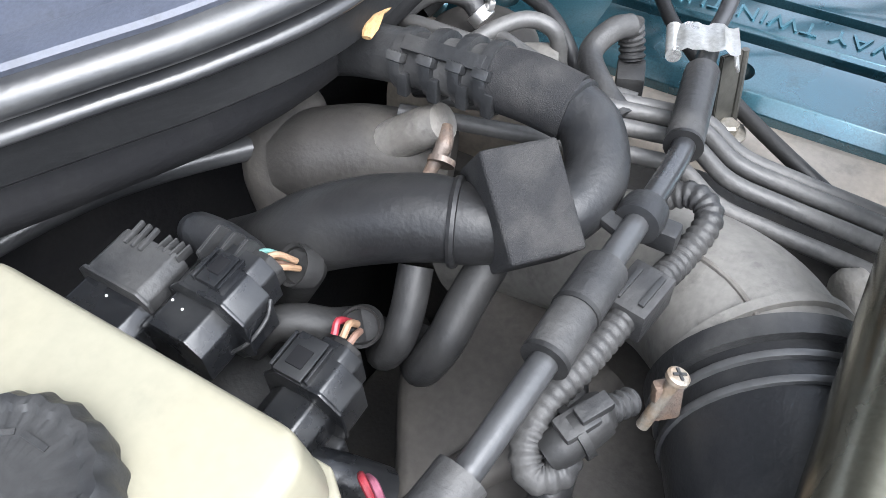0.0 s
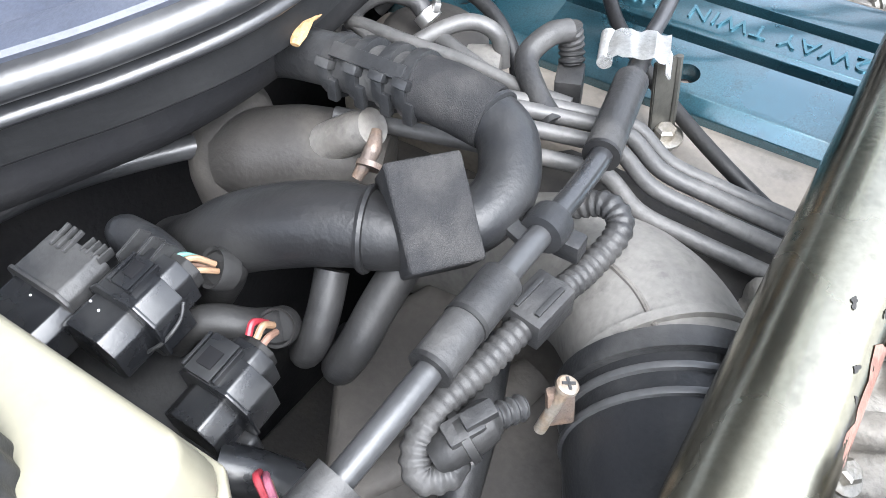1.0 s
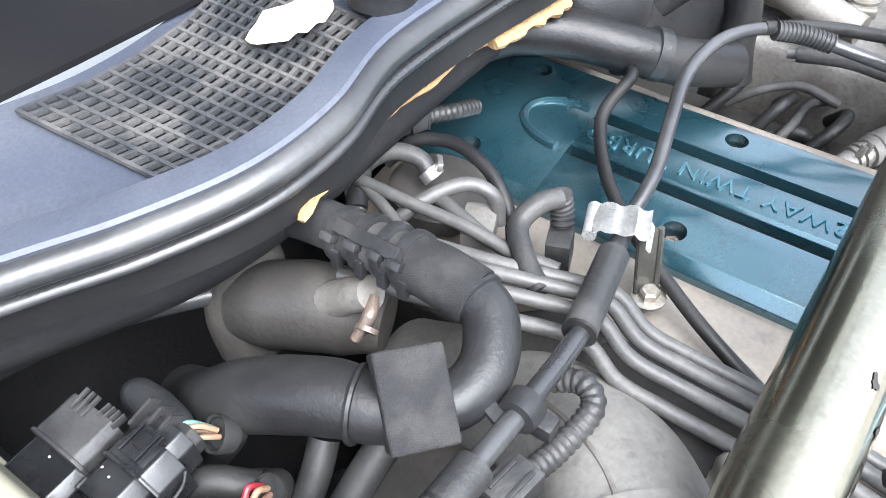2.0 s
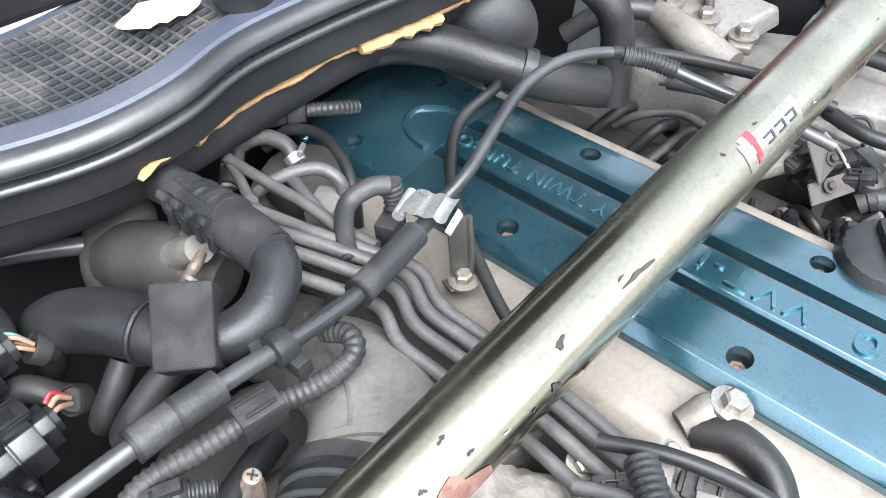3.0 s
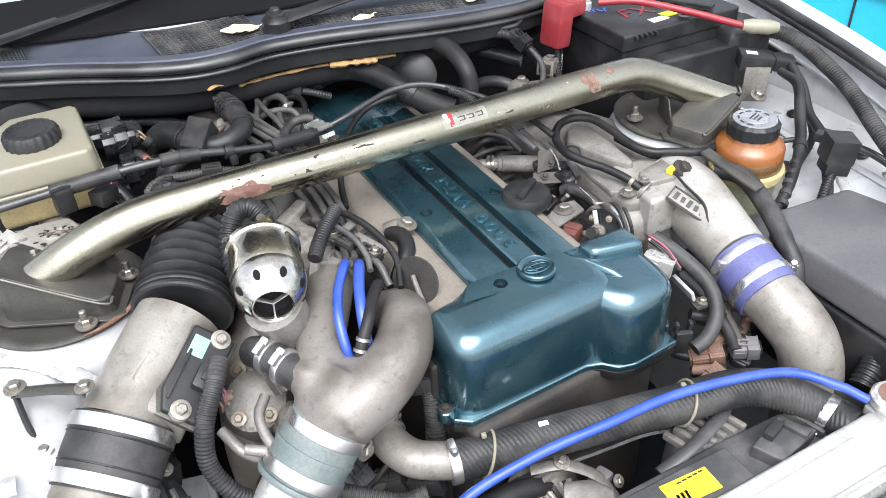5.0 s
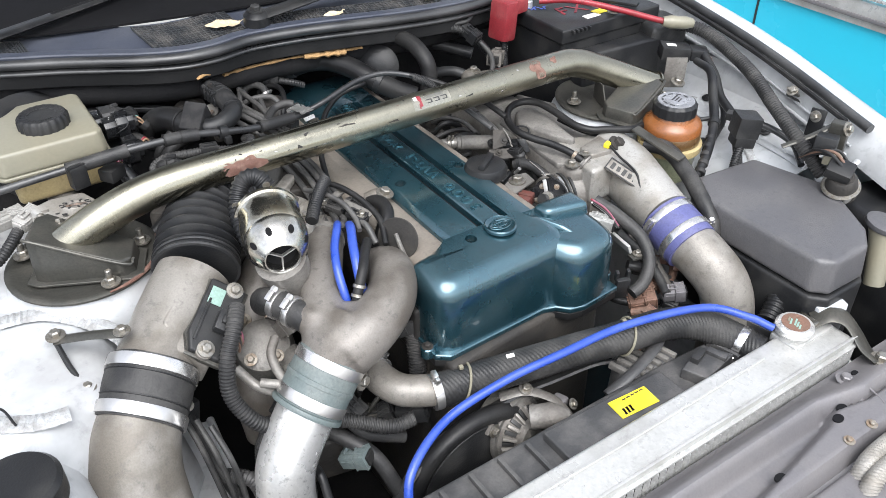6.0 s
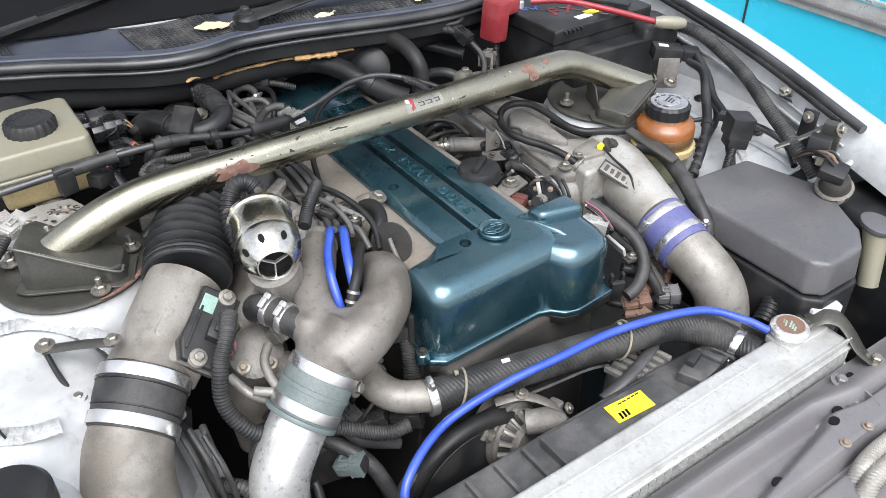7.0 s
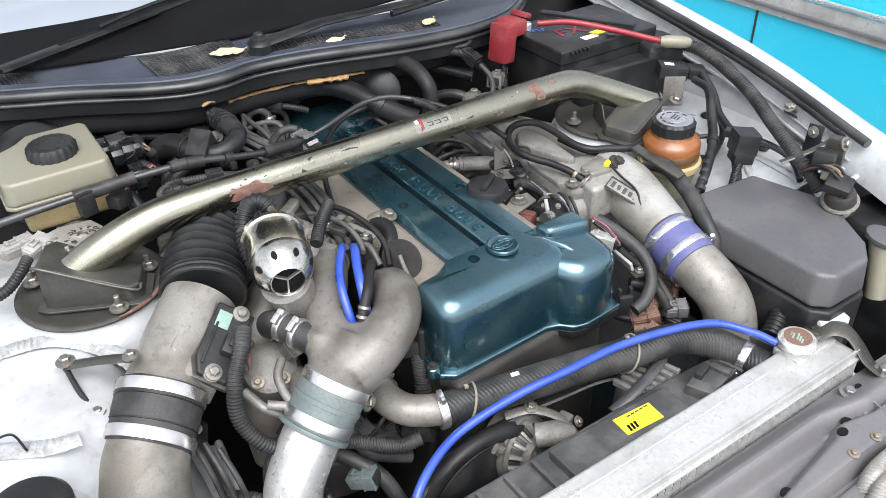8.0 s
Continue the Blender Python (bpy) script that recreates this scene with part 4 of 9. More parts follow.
part("arm_rod", tube([(-0.527, 0.126, 0.836), (-0.523, 0.090, 0.822), (-0.515, 0.056, 0.812)], 0.0035, 8), BLACK, arm)
part("arm_bolt", bolt((-0.514, 0.054, 0.812), (0, 0, 1), 0.006), ZINC, arm)

bel = thing("intake_bellows", (-0.30, 0.22, 0.85), "black rubber accordion intake hose with rings", "rubber hose")
BL = curve_points([(-0.338, 0.156, 0.846), (-0.318, 0.196, 0.858), (-0.294, 0.234, 0.864), (-0.262, 0.264, 0.864), (-0.222, 0.286, 0.860)], 10)
BL = even(BL, 0.0024)
rr = []
for i in range(len(BL)):
    s = i / len(BL)
    rr.append((0.054 - 0.006 * s) + (0.0055 * math.copysign(abs(math.sin(2 * math.pi * i / 6.0)) ** 0.8, math.sin(2 * math.pi * i / 6.0)) if 0.08 < s < 0.64 else 0.0) + (0.004 if i in (2, 3) else 0))
part("bellows", sweep(BL, rr, 44), BLACK, bel)
for i in (len(BL) - 11, len(BL) - 6):
    part("cuff_ring", lathe([(0.0485, -0.0020), (0.0505, -0.0016), (0.0510, 0.0), (0.0505, 0.0016), (0.0485, 0.0020)], BL[i], BL[i + 1] - BL[i - 1], 44), SEAL, bel, "moulded black cuff ring")
ca0, caw = BL[int(len(BL) * 0.80)], (BL[int(len(BL) * 0.82)] - BL[int(len(BL) * 0.78)]).normalized()
cup_ = Vector((-0.30, 0.0, 0.95)).normalized()
cut = caw.cross(cup_).normalized()
for p, q in (((-0.010, 0), (0.008, 0)), ((0.008, 0), (0.002, 0.006)), ((0.008, 0), (0.002, -0.006))):
    part("moulded_arrow", tube([ca0 + cup_ * 0.0490 + caw * p[0] + cut * p[1], ca0 + cup_ * 0.0490 + caw * q[0] + cut * q[1]], 0.0009, 6), SEAL, bel)
for i in (1, 5):
    part("clamp_ring", lathe([(0.0560, -0.0022), (0.0578, -0.0018), (0.0582, 0.0), (0.0578, 0.0018), (0.0560, 0.0022)], BL[i], BL[i + 1] - BL[i], 44), SEAL, bel, "black clamp ring")

bov = thing("blow_off_valve", (-0.236, 0.10, 0.84), "chromed blow-off valve with a slotted round outlet", "blow-off valve")
V0, V1 = Vector((-0.235, 0.140, 0.911)), Vector((-0.255, 0.050, 0.901))
va = (V1 - V0).normalized()
L = (V1 - V0).length
part("valve_can", lathe([(0.012, -0.004), (0.036, -0.001), (0.0405, 0.002), (0.0435, 0.004), (0.0435, 0.009), (0.0405, 0.011), (0.0395, L * 0.16), (0.0410, L * 0.34), (0.0420, L * 0.50), (0.0420, L * 0.60), (0.0412, L * 0.63)], V0, va, 48), CHROME, bov, "chromed can with yellowed lacquer")
out = lathe([(0.0412, L * 0.63), (0.0418, L * 0.645), (0.0412, L * 0.72), (0.0390, L * 0.82), (0.0345, L * 0.93), (0.0275, L * 1.03), (0.0246, L * 1.065), (0.0232, L * 1.075), (0.0215, L * 1.065), (0.0205, L * 1.04), (0.0200, L * 0.90)], V0, va, 48)
nose = part("outlet", out, CHROMEW, bov, "polished outlet with round vents")
for k in range(5):
    a = 1.25 * k + 0.2
    part("lid_screw", bolt(V0 + va.to_track_quat("Z", "Y") @ Vector((0.0418 * math.cos(a), 0.0418 * math.sin(a), -0.002)), -va, 0.003), ZINC, bov)
qm = Matrix.Translation(V0) @ va.to_track_quat("Z", "Y").to_matrix().to_4x4()
part("outlet_bore", lathe([(0.0202, L * 0.915), (0.0202, L * 0.920)], V0, va, 24), FRIT, nose)
for k in range(3):
    a = 2 * math.pi * k / 3 + 0.5
    part("spoke", block((0.020, 0.0018, 0.005), qm @ pose(0.010 * math.cos(a), 0.010 * math.sin(a), L * 1.000, 0, 0, math.degrees(a)), 0.0006), STEEL, nose)
for k in range(8):
    a = 2 * math.pi * k / 8 + 0.3
    slot = lathe([(0.0044, -0.001), (0.0046, 0.0006), (0.0034, 0.0008)], (0, 0, 0), (0, 0, 1), 18)
    slot.transform(qm @ pose(0.0362 * math.cos(a), 0.0362 * math.sin(a), L * 0.892, 0, 0, math.degrees(a)) @ pose(0, 0, 0, 0, 64, 0) @ Matrix.Diagonal((1.35, 0.85, 1, 1)))
    part("vent_slot", slot, FRIT, nose)
part("base_pipe", tube([V0.lerp(V1, 0.80) + Vector((0, 0, -0.02)), (-0.240, 0.075, 0.845), (-0.238, 0.075, 0.80)], [0.034, 0.031, 0.029], 24), CASTD, bov)

ypipe = thing("y_pipe", (-0.18, 0.0, 0.75), "dusty cast aluminium Y pipe of the turbo system", "intake pipe")
fused("casting", [
    tube([(-0.150, 0.160, 0.836), (-0.175, 0.110, 0.836), (-0.207, 0.050, 0.834), (-0.228, 0.002, 0.822), (-0.236, -0.026, 0.804)], [0.029, 0.030, 0.028, 0.031, 0.036], 28),
    tube([(-0.108, 0.095, 0.792), (-0.105, 0.055, 0.818), (-0.116, 0.018, 0.830), (-0.142, -0.020, 0.828), (-0.182, -0.042, 0.816), (-0.228, -0.046, 0.797)], [0.026, 0.029, 0.032, 0.034, 0.036, 0.039], 28),
    tube([(-0.258, 0.012, 0.832), (-0.248, -0.006, 0.827), (-0.230, -0.026, 0.812)], [0.0175, 0.0190, 0.026], 20),
    tube([(-0.200, -0.020, 0.818), (-0.226, -0.032, 0.803), (-0.245, -0.0375, 0.781)], [0.036, 0.0425, 0.0432], 32),
    lathe([(0.010, -0.01), (0.010, 0.002), (0.006, 0.004)], (-0.250, -0.006, 0.846), (-0.2, -0.2, 1), 18),
    tube([(-0.222, -0.012, 0.815), (-0.172, -0.036, 0.816)], [0.028, 0.030], 20)], YCAST, ypipe, "smooth dusty casting", 0.003, 14)
part("band", lathe([(0.031, -0.005), (0.033, -0.004), (0.033, 0.004), (0.031, 0.005)], (-0.163, 0.135, 0.836), (0.3, 0.8, 0.0), 28), CASTD, ypipe)
part("neck_lip", lathe([(0.0425, -0.003), (0.0448, -0.002), (0.0448, 0.002), (0.0425, 0.003)], (-0.232, -0.033, 0.793), (-0.69, -0.23, -0.69), 36), YCAST, ypipe)
cp = thing("boost_coupler", (-0.26, -0.04, 0.72), "grey silicone coupler with two steel clamps", "hose coupler")
K0, K1 = Vector((-0.238, -0.035, 0.788)), Vector((-0.288, -0.052, 0.738))
ka = (K1 - K0).normalized()
part("sleeve", tube([K0, K0.lerp(K1, 0.5), K1], [0.0440, 0.0450, 0.0450, 0.0450, 0.0440], 36), COUPG, cp)
clamp(K0 + ka * 0.010, ka, 0.0448, cp, 0.014, 250)
clamp(K1 - ka * 0.012, ka, 0.0450, cp, 0.014, 250)
part("flared_lip", lathe([(0.0445, -0.004), (0.0475, -0.0035), (0.0485, 0.0), (0.0475, 0.003), (0.040, 0.0035)], K1 + ka * 0.002, ka, 40), COUPG, cp)
part("moulded_band", lathe([(0.0445, -0.0035), (0.0462, -0.003), (0.0462, 0.003), (0.0445, 0.0035)], K0.lerp(K1, 0.5), ka, 40), COUPG, cp)
hose("boost_pipe", [K1 - ka * 0.01, (-0.312, -0.060, 0.708), (-0.338, -0.072, 0.665), (-0.345, -0.085, 0.60), (-0.335, -0.11, 0.50)], 0.0385, ALU, "scratched polished aluminium boost pipe", "pipe", 32)
hose("blue_vacuum_hose", [(-0.150, 0.104, 0.878), (-0.160, 0.086, 0.884), (-0.180, 0.055, 0.880), (-0.193, 0.025, 0.870), (-0.197, 0.004, 0.850), (-0.196, -0.004, 0.832)], 0.0058, BLUEH, "bright blue silicone vacuum hose", "hose", 12, "blue vacuum hoses")
hose("blue_vacuum_hose", [(-0.136, 0.096, 0.876), (-0.144, 0.076, 0.884), (-0.158, 0.045, 0.880), (-0.168, 0.018, 0.868), (-0.172, 0.002, 0.846), (-0.172, -0.004, 0.828)], 0.0064, BLUEH, "bright blue silicone vacuum hose", "hose", 12, "blue vacuum hoses")


# ---- right side: intake pipe, plenum, power steering, battery, fuse box ----
ip = thing("intake_pipe", (0.38, 0.03, 0.75), "silver cast throttle inlet pipe with a badge plate", "intake pipe")
part("inlet_casting", tube([(0.385, 0.135, 0.800), (0.380, 0.08, 0.800), (0.368, 0.022, 0.792), (0.358, -0.040, 0.780)], [0.050, 0.050, 0.047, 0.042], 32), CASTL, ip)
part("inlet_flange", rounded([(0.285, 0.06), (0.40, 0.06), (0.42, 0.155), (0.30, 0.17)], 0.775, 0.838, 0.008), CASTL, ip)
I1, I2 = Vector((0.356, -0.045, 0.778)), Vector((0.352, -0.098, 0.762))
ia = (I2 - I1).normalized()
sc = thing("blue_coupler", I1.lerp(I2, 0.5), "blue silicone coupler with two steel clamps", "hose coupler")
part("sleeve", tube([I1 - ia * 0.006, I2 + ia * 0.008], [0.0435, 0.0445, 0.0435], 32), BLUE, sc)
clamp(I1 + ia * 0.006, ia, 0.0442, sc, 0.012, 160)
clamp(I2 - ia * 0.010, ia, 0.0442, sc, 0.012, 20)
hose("elbow_pipe", [I2 - ia * 0.01, (0.356, -0.130, 0.750), (0.366, -0.165, 0.718), (0.372, -0.182, 0.665), (0.372, -0.186, 0.58)], 0.0405, CAST, "satin aluminium intercooler elbow pipe", "pipe", 32)
BM = aim((0.331, 0.036, 0.831), (0.40, -0.85, -0.36), 0, (-0.45, 0.05, 0.9))
bd = part("badge_plate", block((0.062, 0.024, 0.003), BM, 0.001), CAST, ip, "cast badge plate with dark recess marks")
for s in (-1, 1):
    part("badge_rim", block((0.062, 0.0022, 0.0022), BM @ pose(0, 0.0105 * s, 0.0020), 0.0004), BLACKP, bd)
    part("badge_rim", block((0.0022, 0.023, 0.0022), BM @ pose(0.030 * s, 0, 0.0020), 0.0004), BLACKP, bd)
for k in range(5):
    part("badge_mark", block((0.0062, 0.012 - 0.003 * (k % 2), 0.001), BM @ pose(-0.021 + 0.0105 * k, 0.0, 0.0018, 0, 0, 8 * (k % 2)), 0.0002), INK, bd)
ps = thing("power_steering_reservoir", (0.49, 0.085, 0.75), "orange-brown power steering fluid reservoir with black cap", "fluid reservoir")
PX, PY = 0.495, 0.090
PS_SCALE = 1.10


def cup(rows, *more):
    return lathe([(r * PS_SCALE, 0.745 + (z - 0.745) * PS_SCALE) for r, z in rows], *more)


part("foot", cup([(0.030, 0.745), (0.041, 0.755), (0.044, 0.798), (0.045, 0.801)], (PX, PY, 0), (0, 0, 1), 36), GREENISH, ps)
part("belt", cup([(0.045, 0.800), (0.0510, 0.802), (0.0510, 0.812), (0.0465, 0.814)], (PX, PY, 0), (0, 0, 1), 36), YELLOWED, ps)
part("fluid_band", cup([(0.0455, 0.814), (0.0462, 0.815), (0.0462, 0.831), (0.0457, 0.832)], (PX, PY, 0), (0, 0, 1), 36), AMBERD, ps)
part("upper_cup", cup([(0.0458, 0.832), (0.046, 0.842), (0.043, 0.848), (0.033, 0.854), (0.030, 0.862)], (PX, PY, 0), (0, 0, 1), 36), AMBER, ps)
pc = part("filler_cap", cup([(0.030, 0.858), (0.0335, 0.860), (0.0335, 0.876), (0.030, 0.880), (0.020, 0.881)], (PX, PY, 0), (0, 0, 1), 64, None, 16, 0.02), BLACK, ps, "black ribbed cap with print")
for k in range(7):
    a = 0.6 * k
    part("cap_print", block((0.009, 0.003, 0.0004), pose(PX + 0.023 * math.cos(a), PY + 0.023 * math.sin(a), 0.8949, 0, 0, math.degrees(a) + 90), 0), INK, pc)

# Disc carries the painted sky sheen of the cap top.
part("cap_disc", lathe([(0.0315, -0.0006), (0.0312, 0.0006), (0.0285, 0.0012), (0.0270, 0.0004), (0.0185, 0.0004), (0.0180, 0.0010), (0.0165, 0.0012)], (PX, PY, 0.8942), (0, 0, 1), 40), CAPTOP, pc, "printed top of the cap, pale grey for the sky's sheen")
for k in range(3):
    part("cap_print", block((0.022 - 0.004 * k, 0.0024, 0.0004), pose(PX + 0.002, PY + 0.006 - 0.006 * k, 0.8960, 0, 0, 20), 0), INK, pc)

batt = thing("battery", (0.56, 0.45, 0.75), "black car battery with handwritten marks and labels", "battery")
BA = [(0.452, 0.335), (0.695, 0.335), (0.695, 0.50), (0.452, 0.50)]
part("case", rounded(BA, 0.72, 0.925, 0.004), BLACK, batt)
part("lid", rounded([(x + (0.004 if x > 0.5 else -0.004), y + (0.004 if y > 0.4 else -0.004)) for x, y in BA], 0.922, 0.950, 0.004), BLACK, batt)
fbx = thing("fuse_box", (0.52, -0.13, 0.72), "large dark grey plastic fuse box with a rounded lid", "fuse box")
FO = [(0.418, -0.055), (0.462, 0.000), (0.595, -0.012), (0.628, -0.150), (0.560, -0.262), (0.520, -0.292), (0.440, -0.292), (0.420, -0.27)]
part("lid", rounded(FO, 0.745, 0.803, 0.010, 0.95, seg=4), LID, fbx, "smooth dark grey lid")
part("box", rounded([(0.52 + (x - 0.52) * 1.02, -0.14 + (y + 0.14) * 1.02) for x, y in FO], 0.60, 0.742, 0.006), BLACK, fbx)

# ---- front: radiator, hoses, support ----
rad = thing("radiator", (0.04, -0.31, 0.30), "aluminium radiator with a bright top tank", "radiator")
part("top_tank", rounded([(-0.38, -0.345), (0.445, -0.345), (0.445, -0.278), (-0.38, -0.278)], 0.655, 0.702, 0.006), RADW, rad)
part("core", block((0.80, 0.055, 0.38), pose(0.032, -0.318, 0.46), 0.003), FIN, rad)
sup = thing("radiator_support", (0.04, -0.42, 0.62), "dusty grey steel radiator support panel with holes", "support panel")
part("panel", rounded([(-0.60, -0.50), (0.62, -0.50), (0.62, -0.388), (-0.60, -0.388)], 0.59, 0.630, 0.006), SUPPORT, sup, "lower web")
rh = thing("radiator_hose", (0.1, -0.15, 0.66), "ribbed black rubber upper radiator hose", "hose")
RH = [(-0.118, -0.088, 0.698), (-0.058, -0.102, 0.700), (0.069, -0.135, 0.706), (0.16, -0.158, 0.708), (0.235, -0.172, 0.706), (0.285, -0.196, 0.698), (0.318, -0.238, 0.684), (0.33, -0.275, 0.678)]
part("hose", spiral(RH, 0.0240, 0.0060, 0.0007, 56, 13), RUBBERG, rh)
part("worn_patch", block((0.012, 0.006, 0.004), pose(-0.010, -0.113, 0.7262, 10, 0, -14), 0.0008), PALE, rh, "torn white paper scrap")
clamp(RH[0], (1, -0.22, 0.02), 0.0240, rh, 0.012, 90)
clamp((0.322, -0.247, 0.682), (0.3, -1, -0.1), 0.0240, rh, 0.012, 200)
hose("coolant_elbow", [(-0.165, 0.015, 0.705), (-0.170, -0.020, 0.702), (-0.155, -0.058, 0.698), (-0.120, -0.083, 0.698), (-0.095, -0.092, 0.698)], 0.0225, CAST, "cast aluminium coolant elbow", "pipe fitting", 24)
hose("blue_overflow_hose", [(-0.240, -0.215, 0.66), (-0.220, -0.190, 0.705), (-0.147, -0.157, 0.722), (-0.054, -0.155, 0.737), (0.038, -0.163, 0.744), (0.148, -0.172, 0.747), (0.272, -0.203, 0.742), (0.325, -0.243, 0.728), (0.350, -0.272, 0.715)], 0.0060, BLUEH, "bright blue hose running to the radiator neck", "hose", 14)
rc = part("radiator_cap", lathe([(0.025, 0.713), (0.0275, 0.715), (0.0275, 0.722), (0.024, 0.726), (0.012, 0.7265)], (0.374, -0.290, 0), (0, 0, 1), 40), ALU, rad, "chromed cap with printed top")
part("neck", lathe([(0.024, 0.698), (0.024, 0.712), (0.028, 0.714)], (0.374, -0.290, 0), (0, 0, 1), 28), RADW, rc)

# neighbouring car beyond the fender
nc = thing("parked_car", (1.9, 0.8, 0.0), "bright cyan car parked alongside, with grey trim", "car")
CARS = [(-1.10, 0.30), (-1.10, 0.72), (-0.90, 0.84), (0.05, 0.94), (2.15, 1.00), (2.85, 0.95), (2.90, 0.35)]
cb = bmesh.new()
for x, s in ((1.80, 1.0), (3.30, 1.0)):
    row = [cb.verts.new((x, 0.9 + (y - 0.9) * s, z)) for y, z in CARS]
    if x < 2:
        near = row
for k in range(len(CARS)):
    cb.faces.new((near[k], near[(k + 1) % len(CARS)], row[(k + 1) % len(CARS)], row[k]))
cb.faces.new(near)
cb.faces.new(row[::-1])
bmesh.ops.recalc_face_normals(cb, faces=cb.faces)
bmesh.ops.bevel(cb, geom=cb.edges[:], offset=0.05, segments=4, profile=0.6, affect="EDGES", clamp_overlap=True)
part("body_shell", cb, CYAN, nc)
cabin = rounded([(1.92, 0.15), (3.18, 0.15), (3.18, 2.20), (1.92, 2.20)], 0.93, 1.38, 0.06, 0.80, seg=4)
part("cabin", cabin, FRIT, nc, "dark glazed cabin")
for wy in (-0.45, 2.2):
    wh = part("wheel", lathe([(0.20, -0.09), (0.30, -0.09), (0.31, -0.06), (0.31, 0.06), (0.30, 0.09), (0.20, 0.09)], (1.93, wy, 0.31), (1, 0, 0), 40), RUBBER, nc)
    part("rim", lathe([(0.20, -0.08), (0.20, 0.08), (0.05, 0.06)], (1.93, wy, 0.31), (1, 0, 0), 30), ALU, wh)


# ---- brake reservoir and master cylinder ----
br = thing("brake_reservoir", (-0.44, 0.47, 0.86), "aged cream plastic brake fluid reservoir with black cap", "fluid reservoir")
BR = [(-0.370, 0.402), (-0.362, 0.412), (-0.362, 0.555), (-0.370, 0.565), (-0.455, 0.565), (-0.478, 0.540), (-0.510, 0.522), (-0.518, 0.512), (-0.518, 0.412), (-0.508, 0.402)]
part("tank", rounded(BR, 0.922, 0.957, 0.007, 0.955, seg=4), CREAM, br)
part("tank_rim", rounded([(-0.44 + (x + 0.44) * 1.02, 0.474 + (y - 0.474) * 1.02) for x, y in BR], 0.917, 0.9225, 0.002), CREAM, br)
part("lower_tank", rounded([(-0.50, 0.41), (-0.375, 0.41), (-0.375, 0.52), (-0.50, 0.52)], 0.870, 0.917, 0.010, 1.0), YELLOWED, br, "yellowed lower tank")
cap = part("cap", lathe([(0.031, 0.955), (0.0355, 0.957), (0.0355, 0.970), (0.032, 0.975), (0.029, 0.975), (0.027, 0.9735), (0.010, 0.9735)], (-0.432, 0.470, 0), (0, 0, 1), 160, None, 20, 0.022), BLACK, br, "black scalloped cap")
for k in range(9):
    a = 0.62 * k
    part("cap_print", block((0.010, 0.002, 0.0005), pose(-0.432 + 0.020 * math.cos(a), 0.470 + 0.020 * math.sin(a), 0.9738, 0, 0, math.degrees(a) + 90), 0), BLACKP, cap)
mc = thing("master_cylinder", (-0.46, 0.44, 0.82), "dirty aluminium brake master cylinder with valve block", "brake cylinder")
part("cylinder", lathe([(0.020, -0.02), (0.022, 0.0), (0.022, 0.16), (0.030, 0.17), (0.030, 0.19)], (-0.44, 0.37, 0.845), (0, 1, 0.05), 24), CAST, mc)
part("valve_block", rounded([(-0.046, -0.030), (0.020, -0.036), (0.046, -0.016), (0.042, 0.026), (-0.010, 0.036), (-0.046, 0.028)], -0.022, 0.022, 0.006, 0.9, m=pose(-0.452, 0.332, 0.874, 6, 8, 20)), CASTL, mc)
VM = pose(-0.440, 0.322, 0.893, -12, 10, 20)
part("solenoid", lathe([(0.021, -0.004), (0.022, 0.002), (0.021, 0.007), (0.016, 0.008), (0.0155, 0.004)], VM @ Vector((0, 0, 0)), VM.to_3x3() @ Vector((0, 0, 1)), 28), CASTL, mc)
for k in range(10):
    a = 2 * math.pi * k / 10
    part("coil_slot", block((0.006, 0.0026, 0.002), VM @ pose(0.0178 * math.cos(a), 0.0178 * math.sin(a), 0.0074, 0, 0, math.degrees(a)), 0), INK, mc)
for dx, dy, dz, r in ((-0.046, 0.010, -0.004, 0.011), (-0.040, -0.022, -0.008, 0.010), (0.034, -0.018, -0.006, 0.012), (0.036, 0.024, -0.008, 0.010)):
    part("lug", lathe([(r, -0.018), (r, 0.0), (r * 0.8, 0.003)], VM @ Vector((dx, dy, dz)), VM.to_3x3() @ Vector((0, 0, 1)), 18), CASTL, mc)
    part("lug_bolt", bolt(VM @ Vector((dx, dy, dz + 0.003)), VM.to_3x3() @ Vector((0, 0, 1)), 0.0052), ZINC, mc)
part("solenoid_core", lathe([(0.0150, 0.003), (0.0150, 0.005), (0.008, 0.006), (0.007, 0.004)], VM @ Vector((0, 0, 0)), VM.to_3x3() @ Vector((0, 0, 1)), 24), RUSTD, mc, "rusty solenoid core")
for dx, dy in ((-0.022, 0.016), (-0.026, 0.004), (-0.023, -0.010), (0.008, 0.026), (0.022, 0.018)):
    part("port_hole", lathe([(0.0032, 0.0), (0.0036, 0.0012), (0.0022, 0.0014)], VM @ Vector((dx, dy, 0.0)), VM.to_3x3() @ Vector((0, 0, 1)), 12), INK, mc)
for dx, dy in ((-0.034, 0.022), (0.012, 0.034)):
    part("port_boss", lathe([(0.009, -0.012), (0.009, 0.004), (0.006, 0.006)], VM @ Vector((dx, dy, 0.0)), VM.to_3x3() @ Vector((0, 0, 1)), 16), CAST, mc)
for k in range(3):
    hose("brake_line", [(-0.455 + 0.012 * k, 0.32, 0.875), (-0.455 + 0.014 * k, 0.300, 0.885 - 0.004 * k), (-0.43 + 0.016 * k, 0.305, 0.865), (-0.40 + 0.01 * k, 0.35, 0.83), (-0.38, 0.42, 0.80)], 0.0024, STEEL, "thin steel brake line", "brake line", 8, "brake lines")
